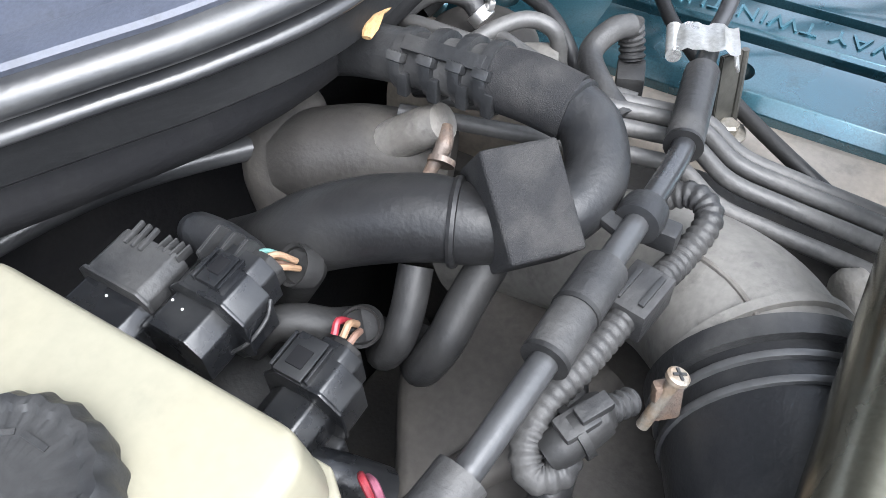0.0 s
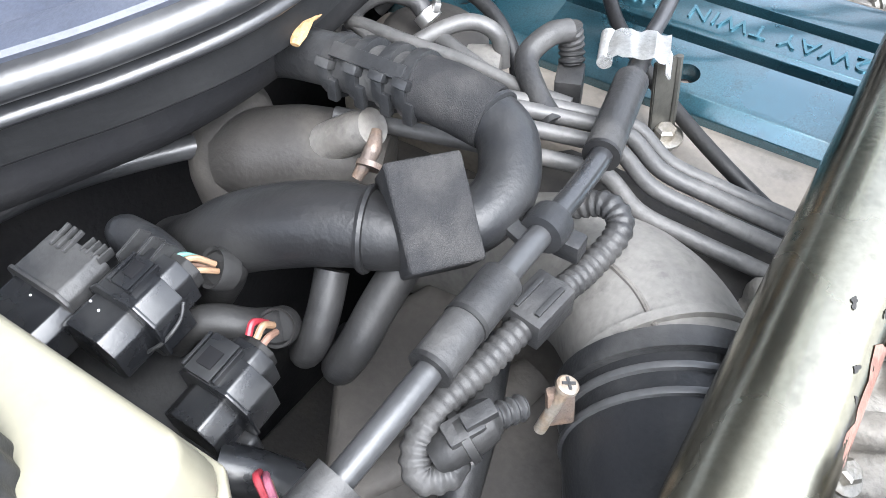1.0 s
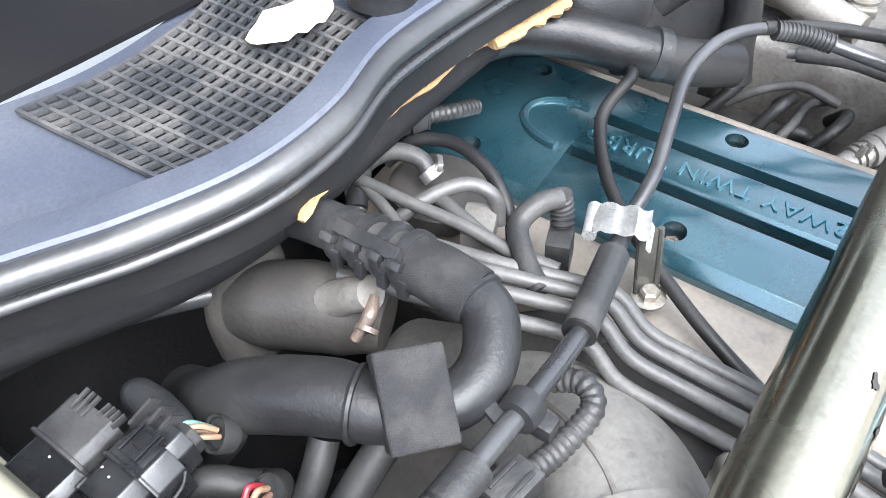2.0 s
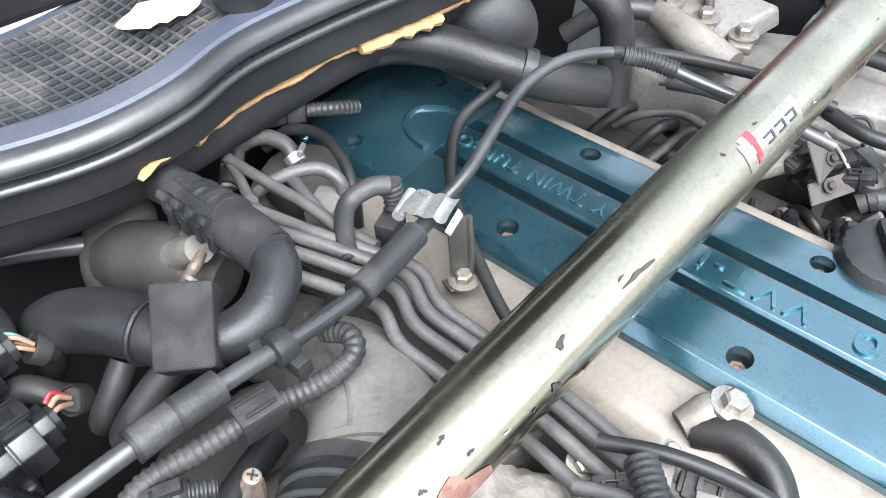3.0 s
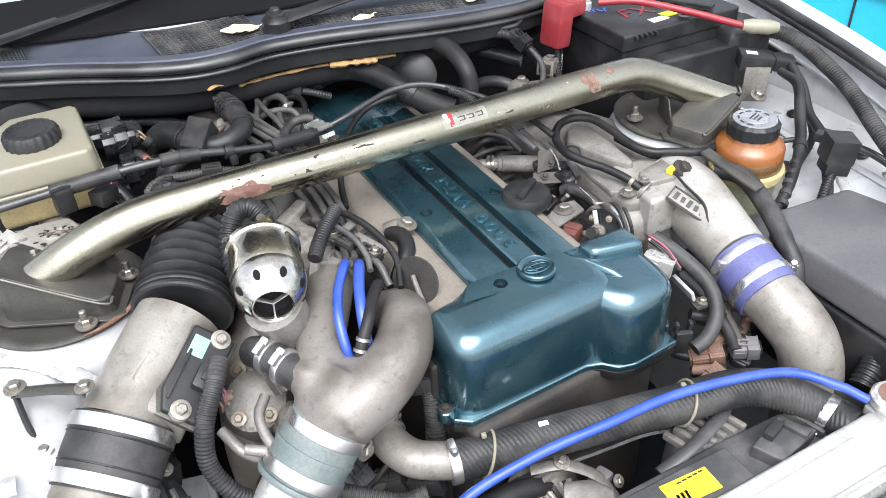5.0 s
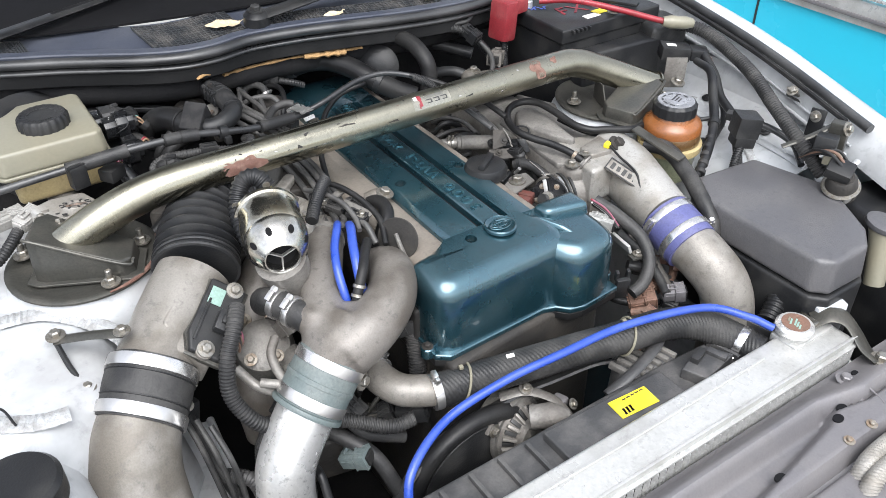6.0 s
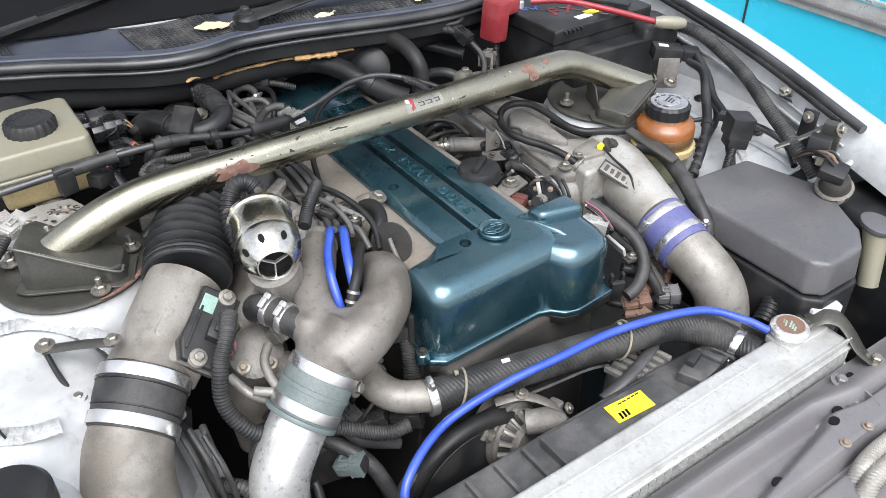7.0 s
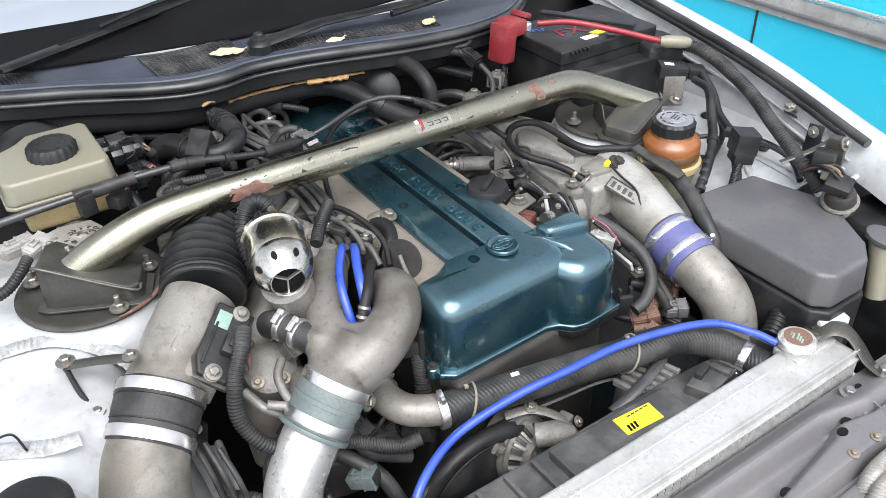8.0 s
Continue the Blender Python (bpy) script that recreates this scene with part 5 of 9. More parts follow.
tagged(part("brake_booster", lathe([(0.03, -0.01), (0.04, 0.0), (0.075, 0.02), (0.085, 0.05), (0.085, 0.10)], (-0.44, 0.555, 0.85), (0, 1, 0.05), 40), BLACK), "black round brake booster on the firewall", "brake booster")


def connector(at, way, size, label, roll=0.0, clip=True, material=None):
    """A multi-pin plug: stepped body, socket shell with rim, ribs and a windowed latch."""
    material = material or BLACK
    t = thing("wire_connector", at, label, "connector", "dark wiring connectors")
    m = aim(at, way, roll)
    x, y, z = size
    b = block((x * 0.50, y * 0.92, z * 0.84), m @ pose(-x * 0.24, 0, 0), 0.002)
    block((x * 0.12, y * 0.70, z * 0.62), m @ pose(-x * 0.50, 0, 0), 0.002, b)
    part("body", b, material, t)
    part("socket_shell", block((x * 0.44, y, z), m @ pose(x * 0.22, 0, 0), 0.0022), material, t)
    part("shell_rim", block((x * 0.05, y * 1.06, z * 1.06), m @ pose(x * 0.03, 0, 0), 0.001), material, t)
    part("shell_rim", block((x * 0.05, y * 1.04, z * 1.04), m @ pose(x * 0.41, 0, 0), 0.001), material, t)
    part("cable_seal", block((x * 0.10, y * 0.72, z * 0.66), m @ pose(x * 0.48, 0, 0), 0.002), RUBBER, t)
    for k in (-2, -1, 1, 2):
        part("rib", block((x * 0.34, y * 0.035, z * 0.07), m @ pose(x * 0.22, y * 0.18 * k, z * 0.50), 0.0005), material, t)
    for k in (-1, 1):
        part("side_rail", block((x * 0.40, y * 0.05, z * 0.16), m @ pose(-x * 0.22, y * 0.47 * k, z * 0.12), 0.0008), material, t)
    if clip:
        l = block((x * 0.36, y * 0.07, z * 0.16), m @ pose(-x * 0.08, y * 0.17, z * 0.52), 0.001)
        block((x * 0.36, y * 0.07, z * 0.16), m @ pose(-x * 0.08, -y * 0.17, z * 0.52), 0.001, l)
        block((x * 0.09, y * 0.46, z * 0.20), m @ pose(-x * 0.27, 0, z * 0.54), 0.0012, l)
        block((x * 0.07, y * 0.40, z * 0.13), m @ pose(x * 0.07, 0, z * 0.52), 0.0008, l)
        part("latch", l, material, t)
    return t


def wires(start, end, mats, spread=0.004, r=0.0013, sag=0.006, parent=None):
    for k, mt in enumerate(mats):
        o = Vector((0.3 * spread * math.sin(2.1 * k), spread * math.cos(1.7 * k), spread * 0.8 * math.sin(1.3 * k + 1)))
        mid = Vector(start).lerp(Vector(end), 0.5) + o + Vector((0, 0, sag))
        part("wire", tube([Vector(start) + o * 0.8, mid, Vector(end) + o * 0.6], r, 8), mt, parent)


connector((-0.500, 0.345, 0.888), (0.75, 0.55, 0.1), (0.040, 0.022, 0.020), "pale grey brake valve connector with latch", 15, True, CASTL)
connector((-0.522, 0.375, 0.878), (0.85, 0.2, 0.0), (0.050, 0.024, 0.022), "pale plastic brake switch connector", 0, True, CASTL)
conduit([(-0.518, 0.332, 0.880), (-0.535, 0.310, 0.874), (-0.555, 0.295, 0.866), (-0.58, 0.29, 0.86)], 0.008, "grey corrugated lead from the brake valve", RUBBERG)
tagged(part("connector_plate", rounded([(-0.385, 0.43), (-0.335, 0.430), (-0.305, 0.53), (-0.36, 0.575)], 0.862, 0.876, 0.003), BLACK), "black plastic plate that carries the connectors", "bracket")


def tier(x0, x1, y0, y1, top, height, cut):
    """One step of a moulded plug: an eight-sided barrel lying along x, with crisp rounded edges."""
    w, h = (y1 - y0) / 2, height / 2
    o = [(-w + cut, -h), (w - cut, -h), (w, -h + cut), (w, h - cut), (w - cut, h), (-w + cut, h), (-w, h - cut), (-w, -h + cut)]
    m = Matrix(((0, 0, 1, 0), (1, 0, 0, (y0 + y1) / 2), (0, 1, 0, top - h), (0, 0, 0, 1)))
    return rounded(o, x0, x1, 0.0011, m=m, seg=2)


def sleeve_mouth(at, way, r, sleeve):
    part("mouth", lathe([(r * 0.80, -0.004), (r * 0.86, 0.003), (r, 0.004), (r * 1.04, 0.001), (r * 0.98, -0.006)], at, way, 22), RUBBER, sleeve)


ca = thing("wire_connector", (-0.325, 0.495, 0.90), "glossy black two-step plug with a thin retaining wire", "connector", "dark wiring connectors")
part("housing", tier(-0.350, -0.329, 0.4805, 0.513, 0.9270, 0.030, 0.0070), PLUG, ca)
part("socket_barrel", tier(-0.3315, -0.315, 0.4735, 0.5115, 0.9335, 0.037, 0.0085), PLUG, ca)
part("collar", tier(-0.318, -0.3045, 0.479, 0.506, 0.9310, 0.028, 0.0060), PLUG, ca)
part("cable_seal", tier(-0.306, -0.2995, 0.480, 0.498, 0.9265, 0.018, 0.0050), RUBBER, ca)
part("barrel_lip", tier(-0.3328, -0.3308, 0.4725, 0.5125, 0.9343, 0.0385, 0.0088), PLUG, ca)
part("retaining_wire", tube([(-0.338, 0.482, 0.906), (-0.332, 0.4735, 0.914), (-0.322, 0.4715, 0.919), (-0.316, 0.473, 0.924)], 0.0009, 8), BLACKP, ca)
la = part("latch", block((0.016, 0.010, 0.003), pose(-0.320, 0.493, 0.9350), 0.0008), PLUG, ca)
# A black square in place of a recess: the window's shade as colour.
part("latch_window", block((0.008, 0.006, 0.0012), pose(-0.319, 0.493, 0.9366), 0.0003), FRIT, la)
for y in (0.4995, 0.4865):
    part("side_rail", block((0.016, 0.0016, 0.0034), pose(-0.320, y, 0.9350), 0.0005), PLUG, ca)
for x, y in ((-0.337, 0.5050), (-0.3385, 0.4985)):
    part("paint_dot", lathe([(0.0003, 0.0), (0.0006, 0.0001), (0.0005, 0.0004)], (x, y, 0.9270), (0, 0, 1), 10), PALE, ca)
fb = thing("wire_connector", (-0.335, 0.532, 0.90), "flat dusty grey multi-pin connector over a black housing", "connector", "dark wiring connectors")
part("body", tier(-0.3425, -0.319, 0.5145, 0.5510, 0.9290, 0.024, 0.0045), BLACKP, fb, "dust-covered grey plug body")
part("housing", tier(-0.364, -0.3415, 0.5120, 0.5530, 0.9235, 0.026, 0.0055), PLUG, fb)
part("end_lip", tier(-0.344, -0.3418, 0.5130, 0.5525, 0.9300, 0.026, 0.0050), BLACKP, fb)
for k in range(4):
    part("rib", block((0.008, 0.0010, 0.005), pose(-0.3175, 0.5165 + 0.0036 * k, 0.9275, 0, 0, -4), 0.0003), BLACKP, fb)
for k in range(3):
    part("latch_finger", block((0.012, 0.0018, 0.0026), pose(-0.3200, 0.5330 + 0.0042 * k, 0.9300, 0, -6, 0), 0.0005), BLACKP, fb)
part("paint_dot", lathe([(0.0003, 0.0), (0.0006, 0.0001), (0.0005, 0.0004)], (-0.3475, 0.5330, 0.9235), (0, 0, 1), 10), PALE, fb)
dm = thing("wire_connector", (-0.300, 0.515, 0.90), "dull grey round-backed connector with upright fins", "connector", "dark wiring connectors")
part("body", tube([(-0.300, 0.535, 0.914), (-0.300, 0.528, 0.917), (-0.3005, 0.513, 0.9185), (-0.302, 0.499, 0.9185), (-0.303, 0.495, 0.917)], [0.0060, 0.0092, 0.0098, 0.0094, 0.0080], 24), BLACK, dm)
for y in (0.5085, 0.5005, 0.4935):
    part("fin", plate([(-0.3165, y, 0.921), (-0.3165, y, 0.9320), (-0.3020, y - 0.001, 0.9355), (-0.2975, y - 0.001, 0.928), (-0.2975, y - 0.001, 0.916)], 0.0016), BLACKP, dm)
part("back_bridge", block((0.012, 0.014, 0.008), pose(-0.311, 0.5045, 0.922), 0.0012), BLACKP, dm)
cc = thing("wire_connector", (-0.330, 0.448, 0.88), "glossy black plug with a latch window and red and tan wires", "connector", "dark wiring connectors")
part("housing", tier(-0.352, -0.333, 0.4350, 0.4640, 0.8990, 0.026, 0.0070), PLUG, cc)
part("socket_barrel", tier(-0.3345, -0.319, 0.4295, 0.4670, 0.9075, 0.036, 0.0090), PLUG, cc)
part("barrel_lip", tier(-0.3360, -0.3338, 0.4285, 0.4680, 0.9083, 0.0375, 0.0092), PLUG, cc)
part("collar", tier(-0.321, -0.310, 0.4360, 0.4600, 0.9040, 0.026, 0.0060), PLUG, cc)
part("cable_seal", tier(-0.312, -0.306, 0.4400, 0.4560, 0.9005, 0.017, 0.0045), RUBBER, cc)
la = part("latch", block((0.020, 0.014, 0.0030), pose(-0.3255, 0.4535, 0.9090), 0.0008), PLUG, cc)
# Window shade again drawn as a black square.
part("latch_window", block((0.009, 0.008, 0.0012), pose(-0.3265, 0.4535, 0.9106), 0.0003), FRIT, la)
for y in (0.4620, 0.4450):
    part("side_rail", block((0.018, 0.0016, 0.0036), pose(-0.3255, y, 0.9088), 0.0005), PLUG, cc)
wires((-0.3035, 0.4895, 0.9225), (-0.2920, 0.481, 0.9145), (WIREG, WIREY, WIREY, BROWN, WIREY), 0.0042, 0.0014, 0.003, ca)
wires((-0.3070, 0.4490, 0.8990), (-0.2960, 0.4500, 0.8945), (WIRER, WIREY, BROWN, INK), 0.0042, 0.0017, 0.004, cc)
hose("wire_boot", [(-0.356, 0.436, 0.878), (-0.350, 0.424, 0.872), (-0.342, 0.410, 0.858)], 0.012, PLUG, "glossy black connector boot", "cable boot", 18)
ws = thing("wire_sleeve", (-0.286, 0.486, 0.905), "black taped wire sleeve with an open mouth", "cable sleeve", "taped wire sleeves")
part("sleeve_tube", tube([(-0.2905, 0.4800, 0.9120), (-0.286, 0.481, 0.906), (-0.286, 0.489, 0.890), (-0.291, 0.500, 0.870)], 0.0088, 18), RUBBER, ws)
sleeve_mouth((-0.2915, 0.4800, 0.9130), (-0.6, 0.3, 0.75), 0.0095, ws)
ws = thing("wire_sleeve", (-0.296, 0.447, 0.90), "black taped wire sleeve bent back under the plugs", "cable sleeve", "taped wire sleeves")
part("sleeve_tube", tube([(-0.2925, 0.4505, 0.8900), (-0.2930, 0.4560, 0.8860), (-0.299, 0.463, 0.888), (-0.306, 0.473, 0.894), (-0.313, 0.482, 0.894), (-0.322, 0.490, 0.885)], [0.0088, 0.0092, 0.0092, 0.0086, 0.0080, 0.0080], 18), RUBBER, ws)
sleeve_mouth((-0.2935, 0.4490, 0.8925), (-0.6, -0.25, 0.75), 0.0092, ws)
wires((-0.36, 0.392, 0.905), (-0.352, 0.405, 0.90), (WIRER, PINK, WIREY, BLUEH), 0.004, 0.0016, parent=tagged(part("plug_socket", block((0.03, 0.026, 0.02), pose(-0.372, 0.385, 0.898, 0, 0, 35), 0.003), BLACK), "small black plug with coloured wires", "connector"))

# ---- breather hose with foam sleeve ----
bh = thing("breather_hose", (-0.22, 0.43, 0.90), "black moulded breather hose with clamps and foam sleeve", "hose")
part("rear_end", tube([(-0.160, 0.585, 0.893), (-0.163, 0.551, 0.915), (-0.165, 0.516, 0.925), (-0.168, 0.476, 0.933), (-0.168, 0.456, 0.936)], [0.0140, 0.0152, 0.0142, 0.0140, 0.0145], 28), RUBBERG, bh, "dusty hose end")
for y, z, r in ((0.500, 0.929, 0.0148), (0.482, 0.9325, 0.0156), (0.466, 0.935, 0.0156), (0.452, 0.936, 0.0162)):
    c = part("plastic_clip", lathe([(r - 0.001, -0.0035), (r + 0.0014, -0.003), (r + 0.0018, 0.0), (r + 0.0014, 0.003), (r - 0.001, 0.0035)], (-0.1675, y, z), (0.0, -1, 0.12), 28), BLACKP, bh)
    part("clip_tab", block((0.005, 0.0085, 0.010), pose(-0.1675 - r * 0.80, y, z + r * 0.66, 0, -48, 0), 0.0012), BLACKP, c)
    part("clip_tab", block((0.0045, 0.006, 0.013), pose(-0.1675 - r * 0.98, y - 0.004, z - 0.003, 0, 8, 0), 0.001), BLACKP, c)
part("clip_bridge", block((0.008, 0.046, 0.003), pose(-0.176, 0.476, 0.9475, -7, -30, 0), 0.001), BLACKP, bh)
part("collar", tube([(-0.168, 0.450, 0.9365), (-0.168, 0.433, 0.937), (-0.168, 0.412, 0.934)], [0.0158, 0.0162, 0.0160], 32), FOAM, bh, "matt grey foam collar")
part("elbow", tube([(-0.168, 0.424, 0.9355), (-0.168, 0.413, 0.934), (-0.175, 0.399, 0.931), (-0.195, 0.388, 0.926), (-0.215, 0.390, 0.923), (-0.230, 0.400, 0.9225)], [0.0138, 0.0142, 0.0146, 0.0146, 0.0144, 0.0140], 32, 10), BLACK, bh, "smooth black rubber elbow")
part("elbow_bead", lathe([(0.0140, -0.002), (0.0158, -0.001), (0.0158, 0.001), (0.0140, 0.002)], (-0.1685, 0.4115, 0.934), (-0.25, -0.95, -0.15), 32), BLACK, bh)
FQ = aim((-0.2320, 0.4050, 0.9325), (0.60, -0.50, -0.06), 0, (-0.52, -0.25, 0.82))
fs = rounded([(-0.0165, -0.0235), (0.0165, -0.0240), (0.0170, 0.0235), (-0.0170, 0.0245)], -0.0165, 0.0175, 0.0022, 0.985, m=FQ, seg=3)
part("foam_sleeve", fs, FOAM, bh, "square dark foam sleeve")
part("front_hose", tube([(-0.226, 0.398, 0.923), (-0.242, 0.419, 0.924), (-0.249, 0.440, 0.924), (-0.259, 0.463, 0.920), (-0.269, 0.488, 0.909), (-0.276, 0.512, 0.890), (-0.272, 0.545, 0.862)], [0.0160, 0.0170, 0.0192, 0.0196, 0.0192, 0.0186, 0.0175], 36), RUBBER, bh, "thick black hose")
part("hose_lip", lathe([(0.0168, -0.0022), (0.0196, -0.0016), (0.0202, 0.0), (0.0196, 0.0016), (0.0168, 0.0022)], (-0.2455, 0.4285, 0.9242), (-0.35, 0.9, 0.0), 36), RUBBER, bh)
can = thing("turbo_canister", (-0.19, 0.56, 0.80), "dusty brown-grey rounded canister by the firewall", "canister")
part("shell", tube([(-0.208, 0.566, 0.862), (-0.200, 0.548, 0.866), (-0.188, 0.525, 0.868), (-0.178, 0.500, 0.868), (-0.170, 0.478, 0.866)], [0.022, 0.0275, 0.0285, 0.027, 0.020], 36), BROWNP, can)
part("end_lobe", tube([(-0.170, 0.590, 0.872), (-0.182, 0.578, 0.872), (-0.198, 0.572, 0.866), (-0.208, 0.566, 0.852), (-0.214, 0.56, 0.83)], [0.013, 0.021, 0.025, 0.025, 0.022], 30), BROWNP, can, "paler dusty end lobe")
part("side_stub", tube([(-0.188, 0.512, 0.880), (-0.184, 0.488, 0.900), (-0.182, 0.474, 0.910)], [0.012, 0.011, 0.010], 18), CASTD, can)
bv = part("brass_fitting", tube([(-0.205, 0.470, 0.895), (-0.192, 0.468, 0.905), (-0.182, 0.472, 0.908)], [0.003, 0.0045, 0.003], 12), RUSTD, can, "small brass fitting")
part("fitting_clip", lathe([(0.0058, -0.0015), (0.0072, -0.0015), (0.0072, 0.0015), (0.0058, 0.0015)], (-0.198, 0.466, 0.900), (1, 0.2, 0.5), 16), RUSTD, bv)
hose("heater_hose", [(-0.262, 0.440, 0.905), (-0.276, 0.436, 0.894), (-0.287, 0.436, 0.882), (-0.288, 0.444, 0.866), (-0.276, 0.456, 0.846), (-0.258, 0.47, 0.825)], 0.0080, RUBBER, "bent black rubber hose", "hose", 16, "short black hoses")
hose("heater_hose", [(-0.246, 0.412, 0.908), (-0.264, 0.414, 0.898), (-0.280, 0.416, 0.886), (-0.286, 0.424, 0.868), (-0.274, 0.436, 0.846), (-0.253, 0.45, 0.825)], 0.0090, RUBBER, "bent black rubber hose", "hose", 16, "short black hoses")

# ---- cable run over the engine ----
cr = thing("cable_run", (-0.2, 0.365, 0.92), "black cable with foam sleeves and clips crossing the engine", "cable")
RUN = [(-0.60, 0.40, 0.905), (-0.50, 0.392, 0.915), (-0.42, 0.378, 0.926), (-0.36, 0.368, 0.934), (-0.296, 0.363, 0.936), (-0.243, 0.362, 0.932), (-0.203, 0.362, 0.924), (-0.144, 0.364, 0.914), (-0.085, 0.376, 0.908), (-0.055, 0.381, 0.906)]
part("cable", tube(RUN, 0.0056, 16), SEAL, cr)
for a, b, r in (((-0.146, 0.364, 0.914), (-0.085, 0.376, 0.908), 0.0092), ((-0.294, 0.363, 0.936), (-0.268, 0.3625, 0.935), 0.0092), ((-0.270, 0.3625, 0.935), (-0.244, 0.362, 0.932), 0.0096), ((-0.43, 0.380, 0.924), (-0.345, 0.367, 0.935), 0.0100)):
    a, b = Vector(a), Vector(b)
    part("foam_sleeve", tube([a, a.lerp(b, 0.5), b], r, 20), RUBBERG, cr, "grey foam sleeve")
    d = (b - a).normalized()
    part("sleeve_end", lathe([(r * 0.62, -0.001), (r * 1.03, -0.001), (r * 1.03, 0.0012), (r * 0.62, 0.0012)], a, d, 20), RUBBER, cr)
cl = part("cable_clip", lathe([(0.0062, -0.007), (0.0100, -0.006), (0.0108, 0.0), (0.0100, 0.006), (0.0062, 0.007)], (-0.205, 0.362, 0.924), (1, 0.0, -0.13), 24), BLACK, cr, "black plastic ring clip")
part("clip_tab", block((0.008, 0.020, 0.005), pose(-0.213, 0.374, 0.924, 0, 0, -20), 0.0015), BLACKP, cl)
part("clip_foot", block((0.010, 0.014, 0.012), pose(-0.203, 0.352, 0.916, 0, 0, 0), 0.002), BLACK, cl)
hc = part("harness_clip", block((0.024, 0.020, 0.034), pose(-0.420, 0.372, 0.914, 0, 0, 12), 0.003), BLACK, cr, "black harness clip")
part("clip_band", block((0.026, 0.006, 0.004), pose(-0.420, 0.368, 0.932, 0, 0, 12), 0.001), BLACKP, hc)
sc_ = thing("silver_clip", (-0.066, 0.38, 0.90), "bright bent aluminium cable clip", "cable clip")
b = bmesh.new()
rowz = []
for i in range(13):
    s = -0.017 + 0.0027 * i
    z = 0.007 + 0.0035 * math.cos(s / 0.026 * 1.6) - 0.002 * (1 if s > 0.010 else 0) - 0.0016 * math.exp(-(s / 0.0045) ** 2) + 0.0004 * math.sin(s * 900)
    rowz.append([(s, -0.0125 - 0.0008 * math.sin(s * 700), z + 0.0006), (s, -0.004, z + 0.0010), (s, 0.005, z), (s, 0.0125 + 0.0010 * math.sin(s * 500), z - 0.0008)])
m = aim((-0.066, 0.380, 0.9075), (0.34, -0.94, 0.03))
g = [[b.verts.new(m @ Vector(p)) for p in r] for r in rowz]
for p, q in zip(g, g[1:]):
    for k in range(3):
        b.faces.new((p[k], p[k + 1], q[k + 1], q[k]))
bmesh.ops.solidify(b, geom=b.faces[:], thickness=0.001)
part("strap", b, SHEETAL, sc_, "bright crumpled strap")
part("clip_roll", tube([m @ Vector((-0.018, -0.012, 0.005)), m @ Vector((-0.018, 0.012, 0.005))], 0.0042, 14), SHEETAL, sc_)
part("folded_end", plate([m @ Vector((0.015, -0.012, 0.001)), m @ Vector((0.015, 0.012, 0.000)), m @ Vector((0.018, 0.012, -0.006)), m @ Vector((0.0175, -0.010, -0.005))], 0.0014), SHEETAL, sc_)
part("clip_leg", plate([(-0.060, 0.372, 0.902), (-0.048, 0.364, 0.902), (-0.055, 0.359, 0.8535), (-0.066, 0.366, 0.8535)], 0.003), GREYBR, sc_, "dark flat steel leg")
part("leg_flange", tube([(-0.047, 0.364, 0.902), (-0.050, 0.361, 0.878), (-0.054, 0.358, 0.854)], 0.0022, 8), GREYBR, sc_)
part("leg_foot", rounded([(-0.070, 0.372), (-0.052, 0.360), (-0.048, 0.352), (-0.062, 0.350), (-0.074, 0.360)], 0.8505, 0.8535, 0.001), GREYBR, sc_)
part("leg_bolt", bolt((-0.061, 0.359, 0.8535), (0, 0, 1), 0.0065), ZINC, sc_)
hose("throttle_cable", [(-0.060, 0.381, 0.909), (-0.025, 0.382, 0.917), (0.017, 0.392, 0.925), (0.060, 0.401, 0.930), (0.103, 0.397, 0.930), (0.141, 0.381, 0.922), (0.158, 0.357, 0.915), (0.169, 0.324, 0.905), (0.185, 0.278, 0.890), (0.20, 0.22, 0.872)], 0.0046, SEAL, "glossy grey-black throttle cable", "cable", 14)
hose("throttle_cable", [(0.141, 0.381, 0.9225), (0.176, 0.353, 0.912), (0.205, 0.319, 0.900), (0.229, 0.281, 0.888), (0.245, 0.24, 0.872)], 0.0048, RUBBER, "black cable along the plenum", "cable", 12)
conduit([(0.146, 0.374, 0.920), (0.158, 0.357, 0.915), (0.166, 0.338, 0.909)], 0.0072, "short corrugated sleeve on the cable", RUBBERG, 0.0032)
hose("dipstick_hose", [(0.100, 0.470, 0.880), (0.083, 0.448, 0.895), (0.039, 0.448, 0.888), (0.000, 0.424, 0.879), (-0.026, 0.393, 0.871), (-0.046, 0.359, 0.862), (-0.067, 0.319, 0.855), (-0.082, 0.27, 0.84)], 0.0046, RUBBER, "thin black hose bent over the cover", "hose", 12)

# corrugated conduit at the intake cone
conduit([(-0.172, 0.368, 0.900), (-0.168, 0.350, 0.908), (-0.176, 0.339, 0.906), (-0.200, 0.342, 0.902), (-0.230, 0.348, 0.908)], 0.0066, "grey corrugated wire conduit", RUBBERG)
conduit([(-0.242, 0.350, 0.909), (-0.272, 0.355, 0.910), (-0.296, 0.360, 0.910), (-0.312, 0.360, 0.905), (-0.320, 0.353, 0.900), (-0.312, 0.345, 0.898), (-0.303, 0.348, 0.902)], 0.0068, "curled grey corrugated wire conduit", RUBBERG)
cj = thing("conduit_joint", (-0.235, 0.349, 0.905), "grey square conduit joint with latch slots", "cable joint")
part("shell", block((0.026, 0.019, 0.017), aim((-0.235, 0.349, 0.909), (-1, 0.15, 0.05), 0), 0.0015), RUBBERG, cj)
